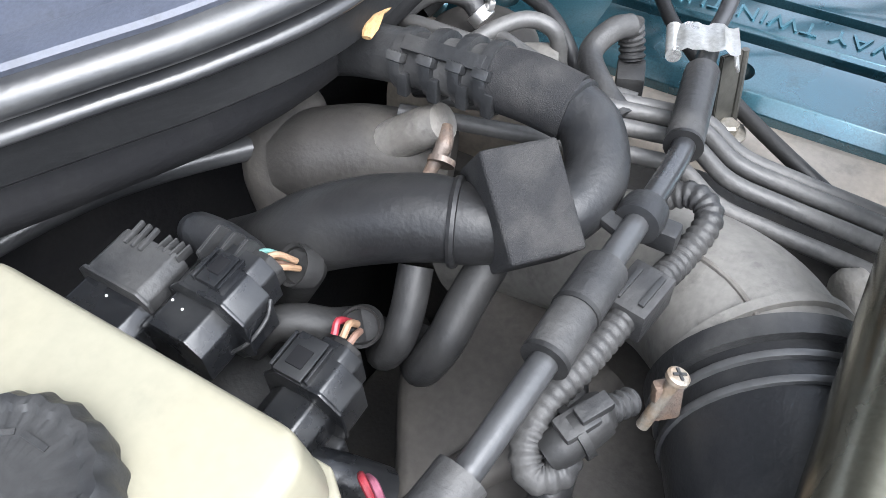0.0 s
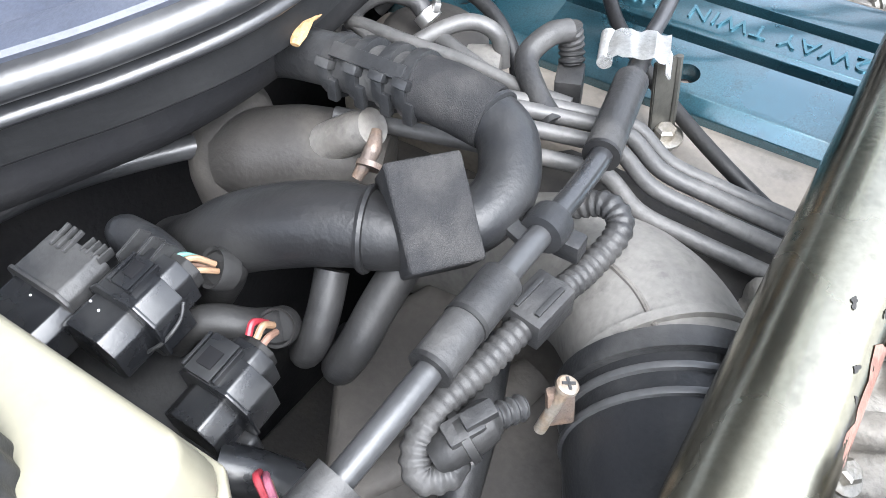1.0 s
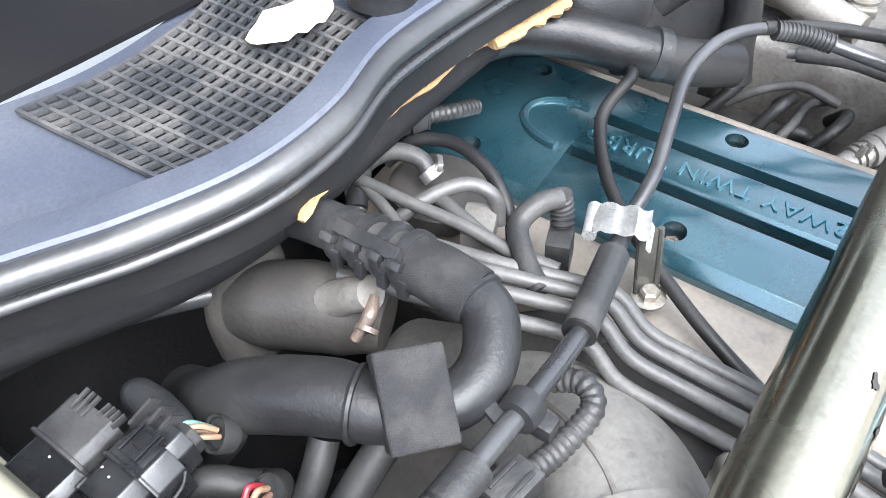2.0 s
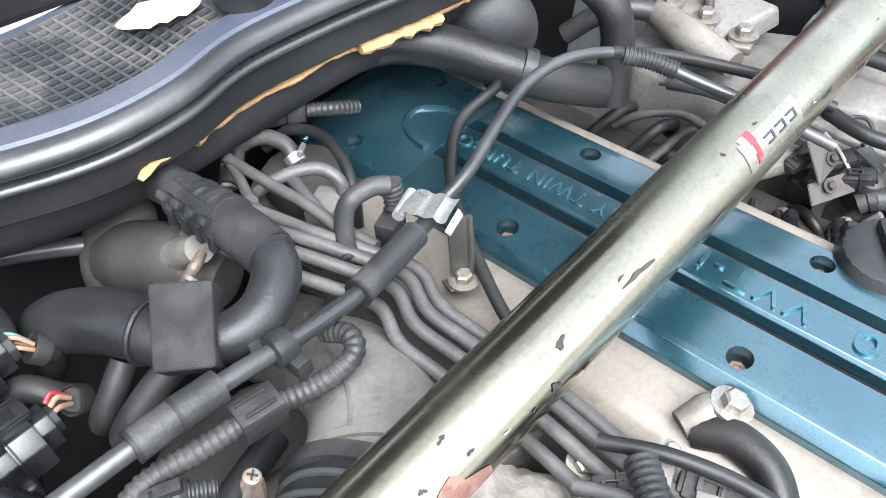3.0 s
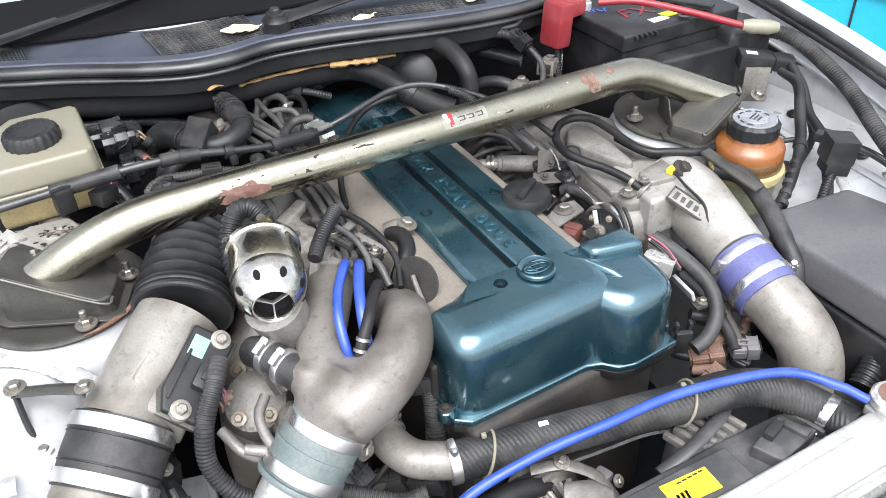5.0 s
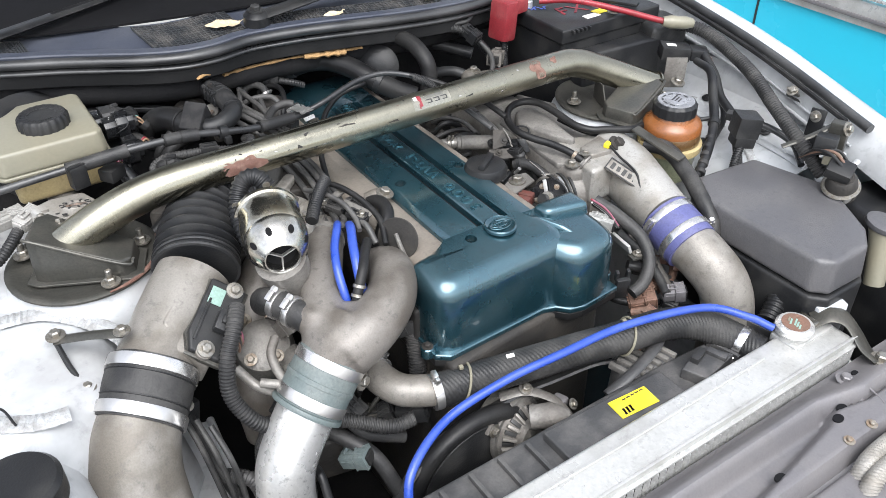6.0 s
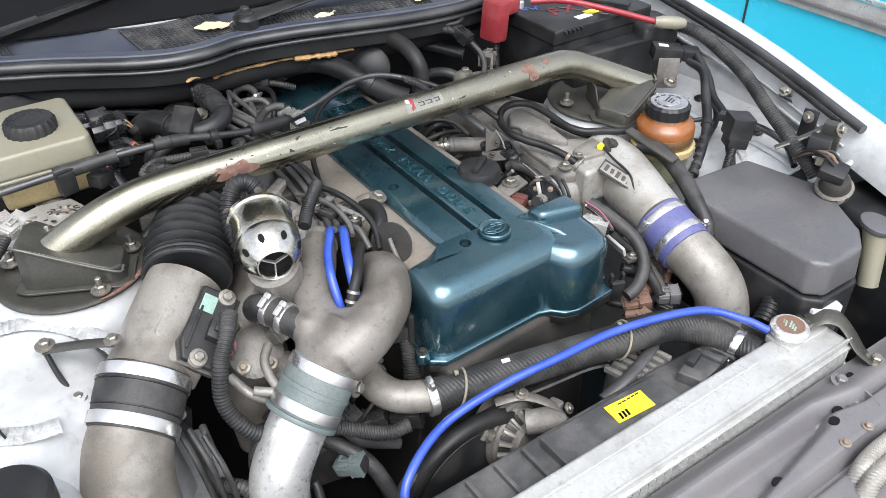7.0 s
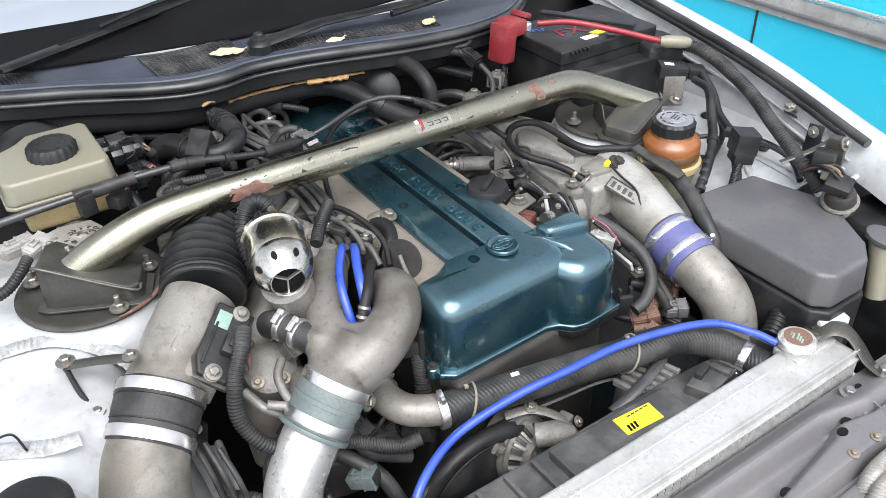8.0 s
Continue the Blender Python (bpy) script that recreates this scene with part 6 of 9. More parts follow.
for k in (-1, 1):
    part("slot", block((0.018, 0.0025, 0.0015), aim((-0.235, 0.349 + 0.005 * k, 0.9182), (-1, 0.15, 0.05), 0), 0.0003), BLACK, cj)
sp = thing("sensor_plug", (-0.299, 0.345, 0.905), "rounded dusty grey sensor plug with a ribbed neck", "sensor")
part("plug_body", tube([(-0.312, 0.352, 0.903), (-0.307, 0.349, 0.905), (-0.297, 0.344, 0.908), (-0.290, 0.341, 0.909), (-0.287, 0.339, 0.909)], [0.007, 0.0088, 0.0096, 0.0092, 0.007], 10), RUBBER, sp)
part("plug_collar", lathe([(0.009, -0.002), (0.0112, -0.0018), (0.0112, 0.0018), (0.009, 0.002)], (-0.300, 0.3455, 0.907), (0.85, -0.5, 0.2), 10), RUBBER, sp)
part("plug_latch", block((0.014, 0.007, 0.005), aim((-0.294, 0.3425, 0.9190), (0.85, -0.5, 0.12), 0), 0.001), RUBBERG, sp)
part("plug_flat", block((0.016, 0.011, 0.005), aim((-0.300, 0.346, 0.9150), (0.8, -0.45, 0.1), 0), 0.002), RUBBERG, sp)
part("plug_neck", ribbed([(-0.288, 0.340, 0.909), (-0.276, 0.333, 0.905)], 0.0058, 0.004, 0.0010), RUBBERG, sp)
cone = thing("intake_cone", (-0.20, 0.34, 0.82), "dusty beige cast turbo inlet duct", "intake duct")
part("duct", tube([(-0.230, 0.282, 0.859), (-0.206, 0.297, 0.858), (-0.182, 0.320, 0.852), (-0.162, 0.358, 0.838), (-0.150, 0.42, 0.81), (-0.15, 0.48, 0.78)], [0.0445, 0.045, 0.043, 0.040, 0.038, 0.038], 36), CONE, cone)
part("duct_flange", lathe([(0.0452, -0.003), (0.0475, -0.0025), (0.0475, 0.0025), (0.0452, 0.003)], (-0.206, 0.297, 0.858), (0.75, 0.66, -0.08), 40), CONE, cone)
part("casting_seam", tube([(-0.218, 0.300, 0.903), (-0.196, 0.322, 0.8965), (-0.178, 0.352, 0.884), (-0.166, 0.385, 0.868)], 0.0016, 8), CASTD, cone)
for x, y, z in ((-0.186, 0.330, 0.891), (-0.205, 0.325, 0.893)):
    part("casting_boss", lathe([(0.006, -0.01), (0.005, -0.002), (0.003, -0.0005)], (x, y, z), (-0.2, 0.1, 1), 14), CASTD, cone)
hc2 = thing("bellows_clamp", (-0.245, 0.300, 0.86), "worm clamp with rusty cross-head screw", "hose clamp")
q0 = Vector((-0.219, 0.288, 0.860))
part("band", lathe([(0.0510, -0.005), (0.0525, -0.005), (0.0525, 0.005), (0.0510, 0.005)], q0, (0.87, 0.48, -0.06), 44), BLACKP, hc2)
part("screw", lathe([(0.0028, -0.03), (0.0028, 0.0), (0.0048, 0.001), (0.0048, 0.003), (0.0038, 0.0038)], (-0.262, 0.322, 0.908), (0.3, -0.2, 1), 16), ZINCD, hc2, "rusty cross-head screw")
part("screw_lug", block((0.006, 0.012, 0.020), pose(-0.263, 0.323, 0.894, 0, 12, 40), 0.002), RUSTD, hc2)
for k in (0, 90):
    part("cross_slot", block((0.0058, 0.0012, 0.0006), aim((-0.2609, 0.3213, 0.9119), (1, 0.4, -0.2), 0, (0.3, -0.2, 1)) @ pose(0, 0, 0, 0, 0, k + 20), 0), INK, hc2)
hose("lower_loom", [(-0.36, 0.33, 0.80), (-0.31, 0.35, 0.82), (-0.27, 0.36, 0.84), (-0.22, 0.38, 0.83)], 0.010, BLACK, "black loom under the cables", "cable", 12)
hsd = thing("heat_shield", (-0.23, 0.38, 0.78), "dusty grey pressed heat shield over the turbos", "heat shield")
part("shield_panel", rounded([(-0.36, 0.25), (-0.14, 0.20), (-0.12, 0.42), (-0.20, 0.455), (-0.262, 0.462), (-0.33, 0.42)], 0.772, 0.795, 0.008, seg=3), FLOORD, hsd, "dusty brown pressed panel")
part("shield_step", tube([(-0.325, 0.415, 0.792), (-0.295, 0.40, 0.796), (-0.255, 0.375, 0.799), (-0.21, 0.36, 0.802)], [0.008, 0.012, 0.014, 0.012], 12, 8, None, True, 0.55), FLOORD, hsd)
part("rear_panel", rounded([(-0.34, 0.43), (-0.27, 0.47), (-0.16, 0.47), (-0.10, 0.56), (-0.30, 0.58)], 0.560, 0.575, 0.006), IRON, hsd, "dark lower panel")
part("shield_bolt", bolt((-0.345, 0.27, 0.795), (0, 0, 1), 0.006), ZINCD, hsd)

# metal line bundle along the exhaust side
for k, (dx, dz) in enumerate(((0.0, 0.0), (-0.012, -0.001), (-0.026, -0.006), (0.011, -0.004))):
    pts = [(-0.150 + dx, 0.485 + 0.01 * k, 0.905 + dz), (-0.128 + dx, 0.430, 0.901 + dz), (-0.110 + dx, 0.388, 0.893 + dz), (-0.104 + dx, 0.366, 0.889 + dz), (-0.113 + dx, 0.342, 0.883 + dz), (-0.112 + dx, 0.310, 0.878 + dz), (-0.110 + dx, 0.26, 0.872 + dz), (-0.116 + dx, 0.19, 0.866 + dz), (-0.128 + dx * 0.9, 0.13, 0.866 + dz)]
    if k < 2:
        pts += [(-0.138 + dx * 0.9, 0.112, 0.872), (-0.146 + dx, 0.100, 0.878)]
    elif k == 3:
        pts += [(-0.112, 0.095, 0.868), (-0.110, 0.07, 0.85)]
    hose("metal_line", pts, 0.0046, LINE, "dusty grey metal fluid line", "fluid line", 12, "dusty lines along the head")
tagged(part("line_tray", rounded([(-0.158, 0.25), (-0.100, 0.24), (-0.098, 0.40), (-0.125, 0.43), (-0.158, 0.40)], 0.80, 0.858, 0.004), IRON), "dark tray below the fluid lines", "tray")
hose("cross_line", [(-0.060, 0.425, 0.905), (-0.072, 0.432, 0.907), (-0.090, 0.436, 0.902), (-0.108, 0.420, 0.898), (-0.120, 0.402, 0.893)], 0.0068, RUBBERG, "grey braided sensor lead", "cable", 14)
jb = thing("injector_plug", (-0.062, 0.42, 0.87), "grey rectangular sensor plug with ribbed boot", "connector")
part("boot", ribbed([(-0.057, 0.427, 0.905), (-0.058, 0.424, 0.893), (-0.062, 0.421, 0.884)], 0.0078, 0.004, 0.0012), RUBBERG, jb)
part("plug_body", block((0.020, 0.016, 0.026), pose(-0.070, 0.418, 0.872, 0, 0, 20), 0.002), RUBBERG, jb)
HOOPS = (([(-0.100, 0.556, 0.870), (-0.098, 0.554, 0.885), (-0.091, 0.554, 0.895), (-0.077, 0.543, 0.900), (-0.070, 0.526, 0.897), (-0.072, 0.514, 0.888)], 0.0062, RUBBERG),
         ([(-0.119, 0.516, 0.878), (-0.113, 0.508, 0.890), (-0.096, 0.498, 0.898), (-0.076, 0.483, 0.900), (-0.070, 0.467, 0.893), (-0.073, 0.460, 0.874)], 0.0050, LINE),
         ([(-0.070, 0.556, 0.878), (-0.054, 0.541, 0.893), (-0.046, 0.513, 0.897), (-0.053, 0.481, 0.893), (-0.067, 0.457, 0.880), (-0.074, 0.45, 0.86)], 0.0046, RUBBER),
         ([(-0.108, 0.545, 0.900), (-0.117, 0.520, 0.898), (-0.126, 0.494, 0.895), (-0.126, 0.470, 0.888)], 0.0040, LINE),
         ([(-0.109, 0.546, 0.898), (-0.110, 0.536, 0.902), (-0.108, 0.501, 0.900), (-0.104, 0.464, 0.897), (-0.104, 0.420, 0.892)], 0.0042, LINE),
         ([(-0.090, 0.500, 0.888), (-0.092, 0.491, 0.895), (-0.097, 0.470, 0.893), (-0.101, 0.444, 0.890), (-0.095, 0.405, 0.885)], 0.0048, LINE),
         ([(-0.138, 0.520, 0.880), (-0.140, 0.490, 0.892), (-0.138, 0.455, 0.892), (-0.130, 0.42, 0.888)], 0.0050, RUBBERG),
         ([(-0.114, 0.547, 0.872), (-0.100, 0.560, 0.884), (-0.086, 0.566, 0.890), (-0.064, 0.566, 0.894)], 0.0066, DUSTY))
for pts, r, mt in HOOPS:
    hose("coolant_line", pts, r, mt, "curved dusty rubber or steel coolant line", "hose", 14, "curved lines behind the head")
tagged(part("oxygen_cover", lathe([(0.034, 0.0), (0.036, 0.004), (0.035, 0.014), (0.028, 0.020), (0.010, 0.021)], (-0.062, 0.520, 0.852), (0.1, -0.1, 1), 32), FLOORD), "round dusty cast cover behind the lines", "cover")
wl_ = thing("wire_clamp", (-0.072, 0.512, 0.885), "crumpled bright hose clamp behind the head", "hose clamp")
part("clamp_band", lathe([(0.0066, -0.004), (0.0080, -0.0035), (0.0080, 0.0035), (0.0066, 0.004)], (-0.0715, 0.515, 0.889), (-0.1, -0.8, -0.6), 20), STEEL, wl_)
part("clamp_ear", block((0.014, 0.004, 0.006), pose(-0.066, 0.512, 0.896, 20, 15, 40), 0.001), STEEL, wl_)
stub = thing("tee_piece", (-0.112, 0.49, 0.87), "small dusty metal tee with two short stubs", "fitting")
part("stem", tube([(-0.128, 0.505, 0.872), (-0.128, 0.498, 0.890), (-0.127, 0.494, 0.900)], [0.0055, 0.0055, 0.0050], 14), LINE, stub)
part("base_block", block((0.030, 0.022, 0.014), pose(-0.085, 0.468, 0.878, 0, 0, 25), 0.003), DUSTY, stub)
connector((-0.046, 0.556, 0.900), (0.9, -0.35, -0.1), (0.034, 0.022, 0.016), "grey loom connector at the engine's rear", 0, True, RUBBERG)
conduit([(-0.034, 0.549, 0.896), (-0.012, 0.538, 0.890), (0.010, 0.535, 0.880)], 0.0062, "pale corrugated loom at the engine's rear", RUBBERG)
hose("loom_tape", [(-0.064, 0.566, 0.896), (-0.086, 0.566, 0.888), (-0.114, 0.547, 0.876)], 0.0075, RUBBERG, "grey taped wire loom behind the engine", "cable", 12)

# ---- rear: big hoses, vacuum disc, plenum end ----
lrh = hose("large_rear_hose", [(-0.03, 0.605, 0.885), (0.007, 0.580, 0.898), (0.033, 0.560, 0.910), (0.062, 0.536, 0.914), (0.086, 0.501, 0.909), (0.105, 0.463, 0.898), (0.130, 0.430, 0.883), (0.165, 0.402, 0.868)], [0.017, 0.0180, 0.0185, 0.0180, 0.0175], RUBBER, "large black intake hose along the firewall", "hose", 28)
for at, way in (((0.007, 0.580, 0.898), (0.8, -0.6, 0.3)), ((0.118, 0.446, 0.891), (0.55, -0.75, -0.35))):
    part("hose_band", lathe([(0.0180, -0.006), (0.0198, -0.005), (0.0198, 0.005), (0.0180, 0.006)], at, way, 32), BLACKP, lrh)
hose("rear_vacuum_hose", [(0.190, 0.405, 0.835), (0.198, 0.412, 0.865), (0.204, 0.415, 0.895), (0.203, 0.428, 0.922), (0.198, 0.470, 0.940), (0.18, 0.53, 0.94), (0.14, 0.60, 0.93)], 0.0145, RUBBER, "black rubber hose rising to the firewall", "hose", 22)
dk = thing("vacuum_actuator", (0.158, 0.50, 0.87), "round black vacuum diaphragm on a bracket", "actuator")
part("disc", lathe([(0.010, -0.012), (0.030, -0.008), (0.038, -0.002), (0.0385, 0.002), (0.030, 0.008), (0.012, 0.012)], (0.150, 0.505, 0.893), (-0.55, -0.70, 0.35), 36), BLACK, dk)
part("shaft", tube([(0.150, 0.505, 0.893), (0.180, 0.57, 0.865)], 0.012, 14), BLACKP, dk)
hose("rear_loom", [(0.10, 0.66, 0.90), (0.20, 0.62, 0.90), (0.30, 0.56, 0.885), (0.36, 0.50, 0.87)], 0.012, BLACK, "black taped loom at the firewall", "cable", 12)
for k in range(3):
    y0 = 0.42 - 0.045 * k
    hose("injector_hose", [(0.180, y0 + 0.01, 0.785), (0.202, y0 - 0.01, 0.812 + 0.006 * (k % 2)), (0.232, y0 - 0.012, 0.806), (0.250, y0 + 0.002, 0.78)], 0.0055, RUBBER, "looped black fuel hose", "hose", 12, "fuel hoses beside the cam cover")
fp = thing("fuel_pipe", (0.23, 0.30, 0.84), "dusty steel fuel pipe with a rubber sleeve beside the plenum", "pipe")
part("pipe", tube([(0.215, 0.375, 0.858), (0.222, 0.335, 0.862), (0.230, 0.290, 0.855), (0.237, 0.255, 0.842), (0.240, 0.238, 0.832)], 0.0045, 14), LINE, fp)
part("rubber_sleeve", tube([(0.216, 0.368, 0.859), (0.223, 0.332, 0.8622), (0.228, 0.300, 0.857)], [0.0068, 0.0072, 0.0066], 16), RUBBERG, fp)
part("pipe_nut", bolt((0.238, 0.248, 0.838), (0.12, -0.8, -0.5), 0.0072), ZINC, fp)

# plenum: cast box, flat cover, throttle body
pl = thing("intake_plenum", (0.31, 0.22, 0.72), "dusty beige cast intake plenum with a flat cover", "intake plenum")
part("plenum_body", rounded([(0.262, 0.085), (0.345, 0.060), (0.372, 0.10), (0.372, 0.42), (0.300, 0.47), (0.262, 0.44)], 0.70, 0.829, 0.012, 0.95, seg=3), CASTD, pl)
part("top_cover", rounded([(0.279, 0.252), (0.301, 0.286), (0.324, 0.296), (0.341, 0.282), (0.339, 0.228), (0.326, 0.145), (0.314, 0.145), (0.297, 0.182), (0.286, 0.223)], 0.828, 0.848, 0.006, 0.95, seg=3), DUSTY, pl, "raised dusty tongue on the cover")
part("cover_flange", rounded([(0.262, 0.120), (0.300, 0.090), (0.384, 0.080), (0.392, 0.120), (0.384, 0.290), (0.320, 0.33), (0.272, 0.29)], 0.822, 0.832, 0.003), DUSTY, pl)
part("side_wing", rounded([(0.335, 0.085), (0.410, 0.120), (0.415, 0.300), (0.380, 0.380), (0.335, 0.36)], 0.770, 0.828, 0.008, 0.96), DUSTY, pl, "dusty side of the plenum")
part("throttle_block", rounded([(0.299, 0.104), (0.313, 0.124), (0.369, 0.136), (0.381, 0.106), (0.352, 0.086), (0.312, 0.090)], 0.790, 0.846, 0.003, 0.97), CAST, pl, "flat pale cast block")
for x, y in ((0.276, 0.100), (0.362, 0.080), (0.300, 0.397), (0.355, 0.39)):
    part("plenum_bolt", bolt((x, y, 0.834), (0, 0, 1), 0.007), ZINC, pl)
part("end_boss", rounded([(0.275, 0.36), (0.372, 0.34), (0.38, 0.42), (0.29, 0.44)], 0.846, 0.868, 0.006, 0.92), CASTD, pl)
part("boss_ridge", tube([(0.266, 0.335, 0.862), (0.278, 0.385, 0.866), (0.300, 0.430, 0.862)], [0.012, 0.016, 0.013], 14), CAST, pl)
for k, y in enumerate((0.345, 0.385, 0.425)):
    part("ear", rounded([(-0.016, -0.010), (0.010, -0.012), (0.014, 0.0), (0.010, 0.012), (-0.016, 0.010)], 0.862, 0.871, 0.003, m=pose(0.296 + 0.006 * k, y, 0, 0, 0, 20)), CAST, pl)
    part("ear_bolt", bolt((0.298 + 0.006 * k, y, 0.871), (0, 0, 1), 0.0078), ZINC, pl)
part("boss_pipe", tube([(0.300, 0.43, 0.862), (0.285, 0.45, 0.868), (0.265, 0.475, 0.862), (0.25, 0.50, 0.84)], 0.010, 14), BLACKP, pl)
lh = thing("idle_hose", (0.30, 0.10, 0.84), "long looped black vacuum hose over the plenum", "hose")
part("hose_tube", tube([(0.297, 0.098, 0.836), (0.287, 0.123, 0.845), (0.273, 0.155, 0.850), (0.258, 0.179, 0.853), (0.247, 0.209, 0.857), (0.254, 0.244, 0.860), (0.271, 0.267, 0.863), (0.291, 0.277, 0.866), (0.312, 0.274, 0.868), (0.330, 0.256, 0.868), (0.337, 0.220, 0.864), (0.341, 0.170, 0.858), (0.356, 0.145, 0.855), (0.380, 0.130, 0.855), (0.420, 0.111, 0.852), (0.455, 0.120, 0.846)], 0.0062, 16), RUBBER, lh)
part("end_nipple", bolt((0.299, 0.094, 0.834), (0.3, -0.8, -0.4), 0.0085), CASTD, lh, "dull metal hose end")
part("hose_clip", lathe([(0.0064, -0.003), (0.0078, -0.0025), (0.0078, 0.0025), (0.0064, 0.003)], (0.292, 0.112, 0.841), (-0.35, 0.85, 0.28), 20), ZINCD, lh)
hose("idle_hose", [(0.345, 0.215, 0.850), (0.355, 0.170, 0.846), (0.372, 0.146, 0.843), (0.410, 0.130, 0.840), (0.445, 0.150, 0.836)], 0.0056, RUBBER, "black hose past the strut tower", "hose", 14)
tb = thing("intake_throttle", (0.25, 0.09, 0.76), "cast throttle body with black cable quadrant", "throttle body")
part("bore", lathe([(0.036, -0.035), (0.038, -0.03), (0.038, 0.03), (0.040, 0.034)], (0.265, 0.090, 0.798), (1, -0.12, 0.0), 32), CASTD, tb)
part("flange", block((0.012, 0.095, 0.085), pose(0.296, 0.090, 0.800, 0, 0, -7), 0.004), CAST, tb)
QM = Matrix.Translation((0.218, 0.070, 0.818)) @ Vector((-0.80, -0.38, 0.42)).to_track_quat("Z", "Y").to_matrix().to_4x4()
qw = QM.to_3x3() @ Vector((0, 0, 1))
qd = part("cable_quadrant", lathe([(0.010, 0.004), (0.024, 0.003), (0.031, 0.005), (0.032, 0.002), (0.029, 0.0), (0.032, -0.002), (0.032, -0.006), (0.012, -0.008)], QM.translation, qw, 36), PLUG, tb, "black plastic quadrant")
part("hub", lathe([(0.012, 0.0), (0.011, 0.010), (0.008, 0.012)], QM.translation, qw, 20), PLUG, qd)
part("hub_bolt", bolt(QM @ Vector((0, 0, 0.012)), qw, 0.0065), ZINC, qd)
part("lever_tab", block((0.006, 0.020, 0.004), QM @ pose(-0.010, 0.018, 0.008, 0, 0, 25), 0.001), RADW, qd, "pale lever tab")
part("stop_arm", block((0.030, 0.008, 0.005), QM @ pose(0.014, -0.012, 0.007, 0, 0, -40), 0.0015), PLUG, qd)
for k in range(4):
    part("ring", lathe([(0.0345 - 0.001 * k, -0.002), (0.0365 - 0.001 * k, -0.002), (0.0365 - 0.001 * k, 0.002), (0.0345 - 0.001 * k, 0.002)], (0.240 + 0.009 * k, 0.084, 0.806), (1, -0.2, 0.1), 32), (BLACKP, STEEL, BLACKP, BLACK)[k], qd)
for k in range(5):
    a = 1.2 * k
    part("quadrant_screw", bolt(QM @ Vector((0.022 * math.cos(a), 0.022 * math.sin(a), 0.004)), qw, 0.0028), ZINCD, qd)
part("return_spring", ribbed([(0.200, 0.062, 0.826), (0.190, 0.058, 0.832)], 0.008, 0.003, 0.001), BLACK, tb)
rp_ = part("red_plug", block((0.030, 0.022, 0.020), pose(0.176, 0.082, 0.822, 0, 0, 30), 0.003), REDP, tb, "dull red plastic plug")
part("plug_rib", block((0.006, 0.024, 0.024), pose(0.176, 0.082, 0.822, 0, 0, 30), 0.002), REDP, rp_)
tb.location += Vector((0.005, 0.018, -0.022))
for at, size, rz, mt in (((0.205, 0.192, 0.782), (0.036, 0.022, 0.030), 25, PLUG), ((0.236, 0.235, 0.792), (0.024, 0.034, 0.026), -20, BLACK), ((0.190, 0.235, 0.778), (0.030, 0.020, 0.036), 40, PLUG), ((0.195, 0.073, 0.778), (0.040, 0.030, 0.030), 15, BLACK), ((0.247, 0.196, 0.800), (0.020, 0.030, 0.030), -30, BLACKP)):
    ib = thing("idle_valve_block", at, "black moulded sensor block beside the throttle", "sensor", "dark blocks beside the throttle")
    mm = pose(*at, 8, -6, rz)
    part("shell", block(size, mm, 0.004, None, 0.9, 3), mt, ib)
    part("collar", block((size[0] * 0.6, size[1] * 1.12, size[2] * 0.25), mm @ pose(0, 0, size[2] * 0.12), 0.002), mt, ib)
    part("nose", lathe([(size[1] * 0.32, 0), (size[1] * 0.30, 0.008), (size[1] * 0.2, 0.011)], mm @ Vector((0, 0, size[2] * 0.48)), mm.to_3x3() @ Vector((0, 0, 1)), 16), mt, ib)
    part("screw", bolt(mm @ Vector((size[0] * 0.36, 0, size[2] * 0.42)), mm.to_3x3() @ Vector((0, 0, 1)), 0.0032), ZINC, ib)

# thick breather hose out of the cam cover, its bracket and the throttle elbow
bh2 = thing("pcv_hose", (0.17, 0.29, 0.80), "thick dusty grey breather hose with an ear clamp", "hose")
part("hose_tube", tube([(0.178, 0.291, 0.819), (0.192, 0.285, 0.8185), (0.212, 0.275, 0.817), (0.236, 0.263, 0.814), (0.252, 0.256, 0.806)], [0.0118, 0.0128, 0.0130, 0.0128, 0.0120], 28), DUSTY, bh2, "dust-covered rubber hose")
part("neck", tube([(0.142, 0.308, 0.816), (0.160, 0.300, 0.819), (0.182, 0.290, 0.819)], [0.0080, 0.0088, 0.0098], 20), CASTD, bh2, "pale cast outlet neck")
part("hose_lip", lathe([(0.0116, -0.002), (0.0136, -0.001), (0.0136, 0.001), (0.0116, 0.002)], (0.186, 0.2875, 0.8188), (0.86, -0.42, -0.05), 26), DUSTY, bh2)
for k, (dx, r) in enumerate(((0.166, 0.0102), (0.172, 0.0104))):
    ec = part("ear_clamp", lathe([(r - 0.0014, -0.0024), (r + 0.0008, -0.0020), (r + 0.0008, 0.0020), (r - 0.0014, 0.0024)], (dx, 0.297 - 0.003 * k, 0.8195), (0.86, -0.42, 0.05), 24), ZINC, bh2, "plated spring clamp")
    part("clamp_ear", block((0.004, 0.005, 0.010), pose(dx - 0.003, 0.293 - 0.003 * k, 0.832, 0, 20, -25), 0.001), ZINC, ec)
lb = thing("hose_bracket", (0.22, 0.22, 0.80), "dusty folded steel bracket beside the breather hose", "bracket")
part("upright_plate", plate([(0.223, 0.246, 0.850), (0.241, 0.238, 0.850), (0.240, 0.222, 0.828), (0.206, 0.222, 0.828)], 0.002), FLOORD, lb)
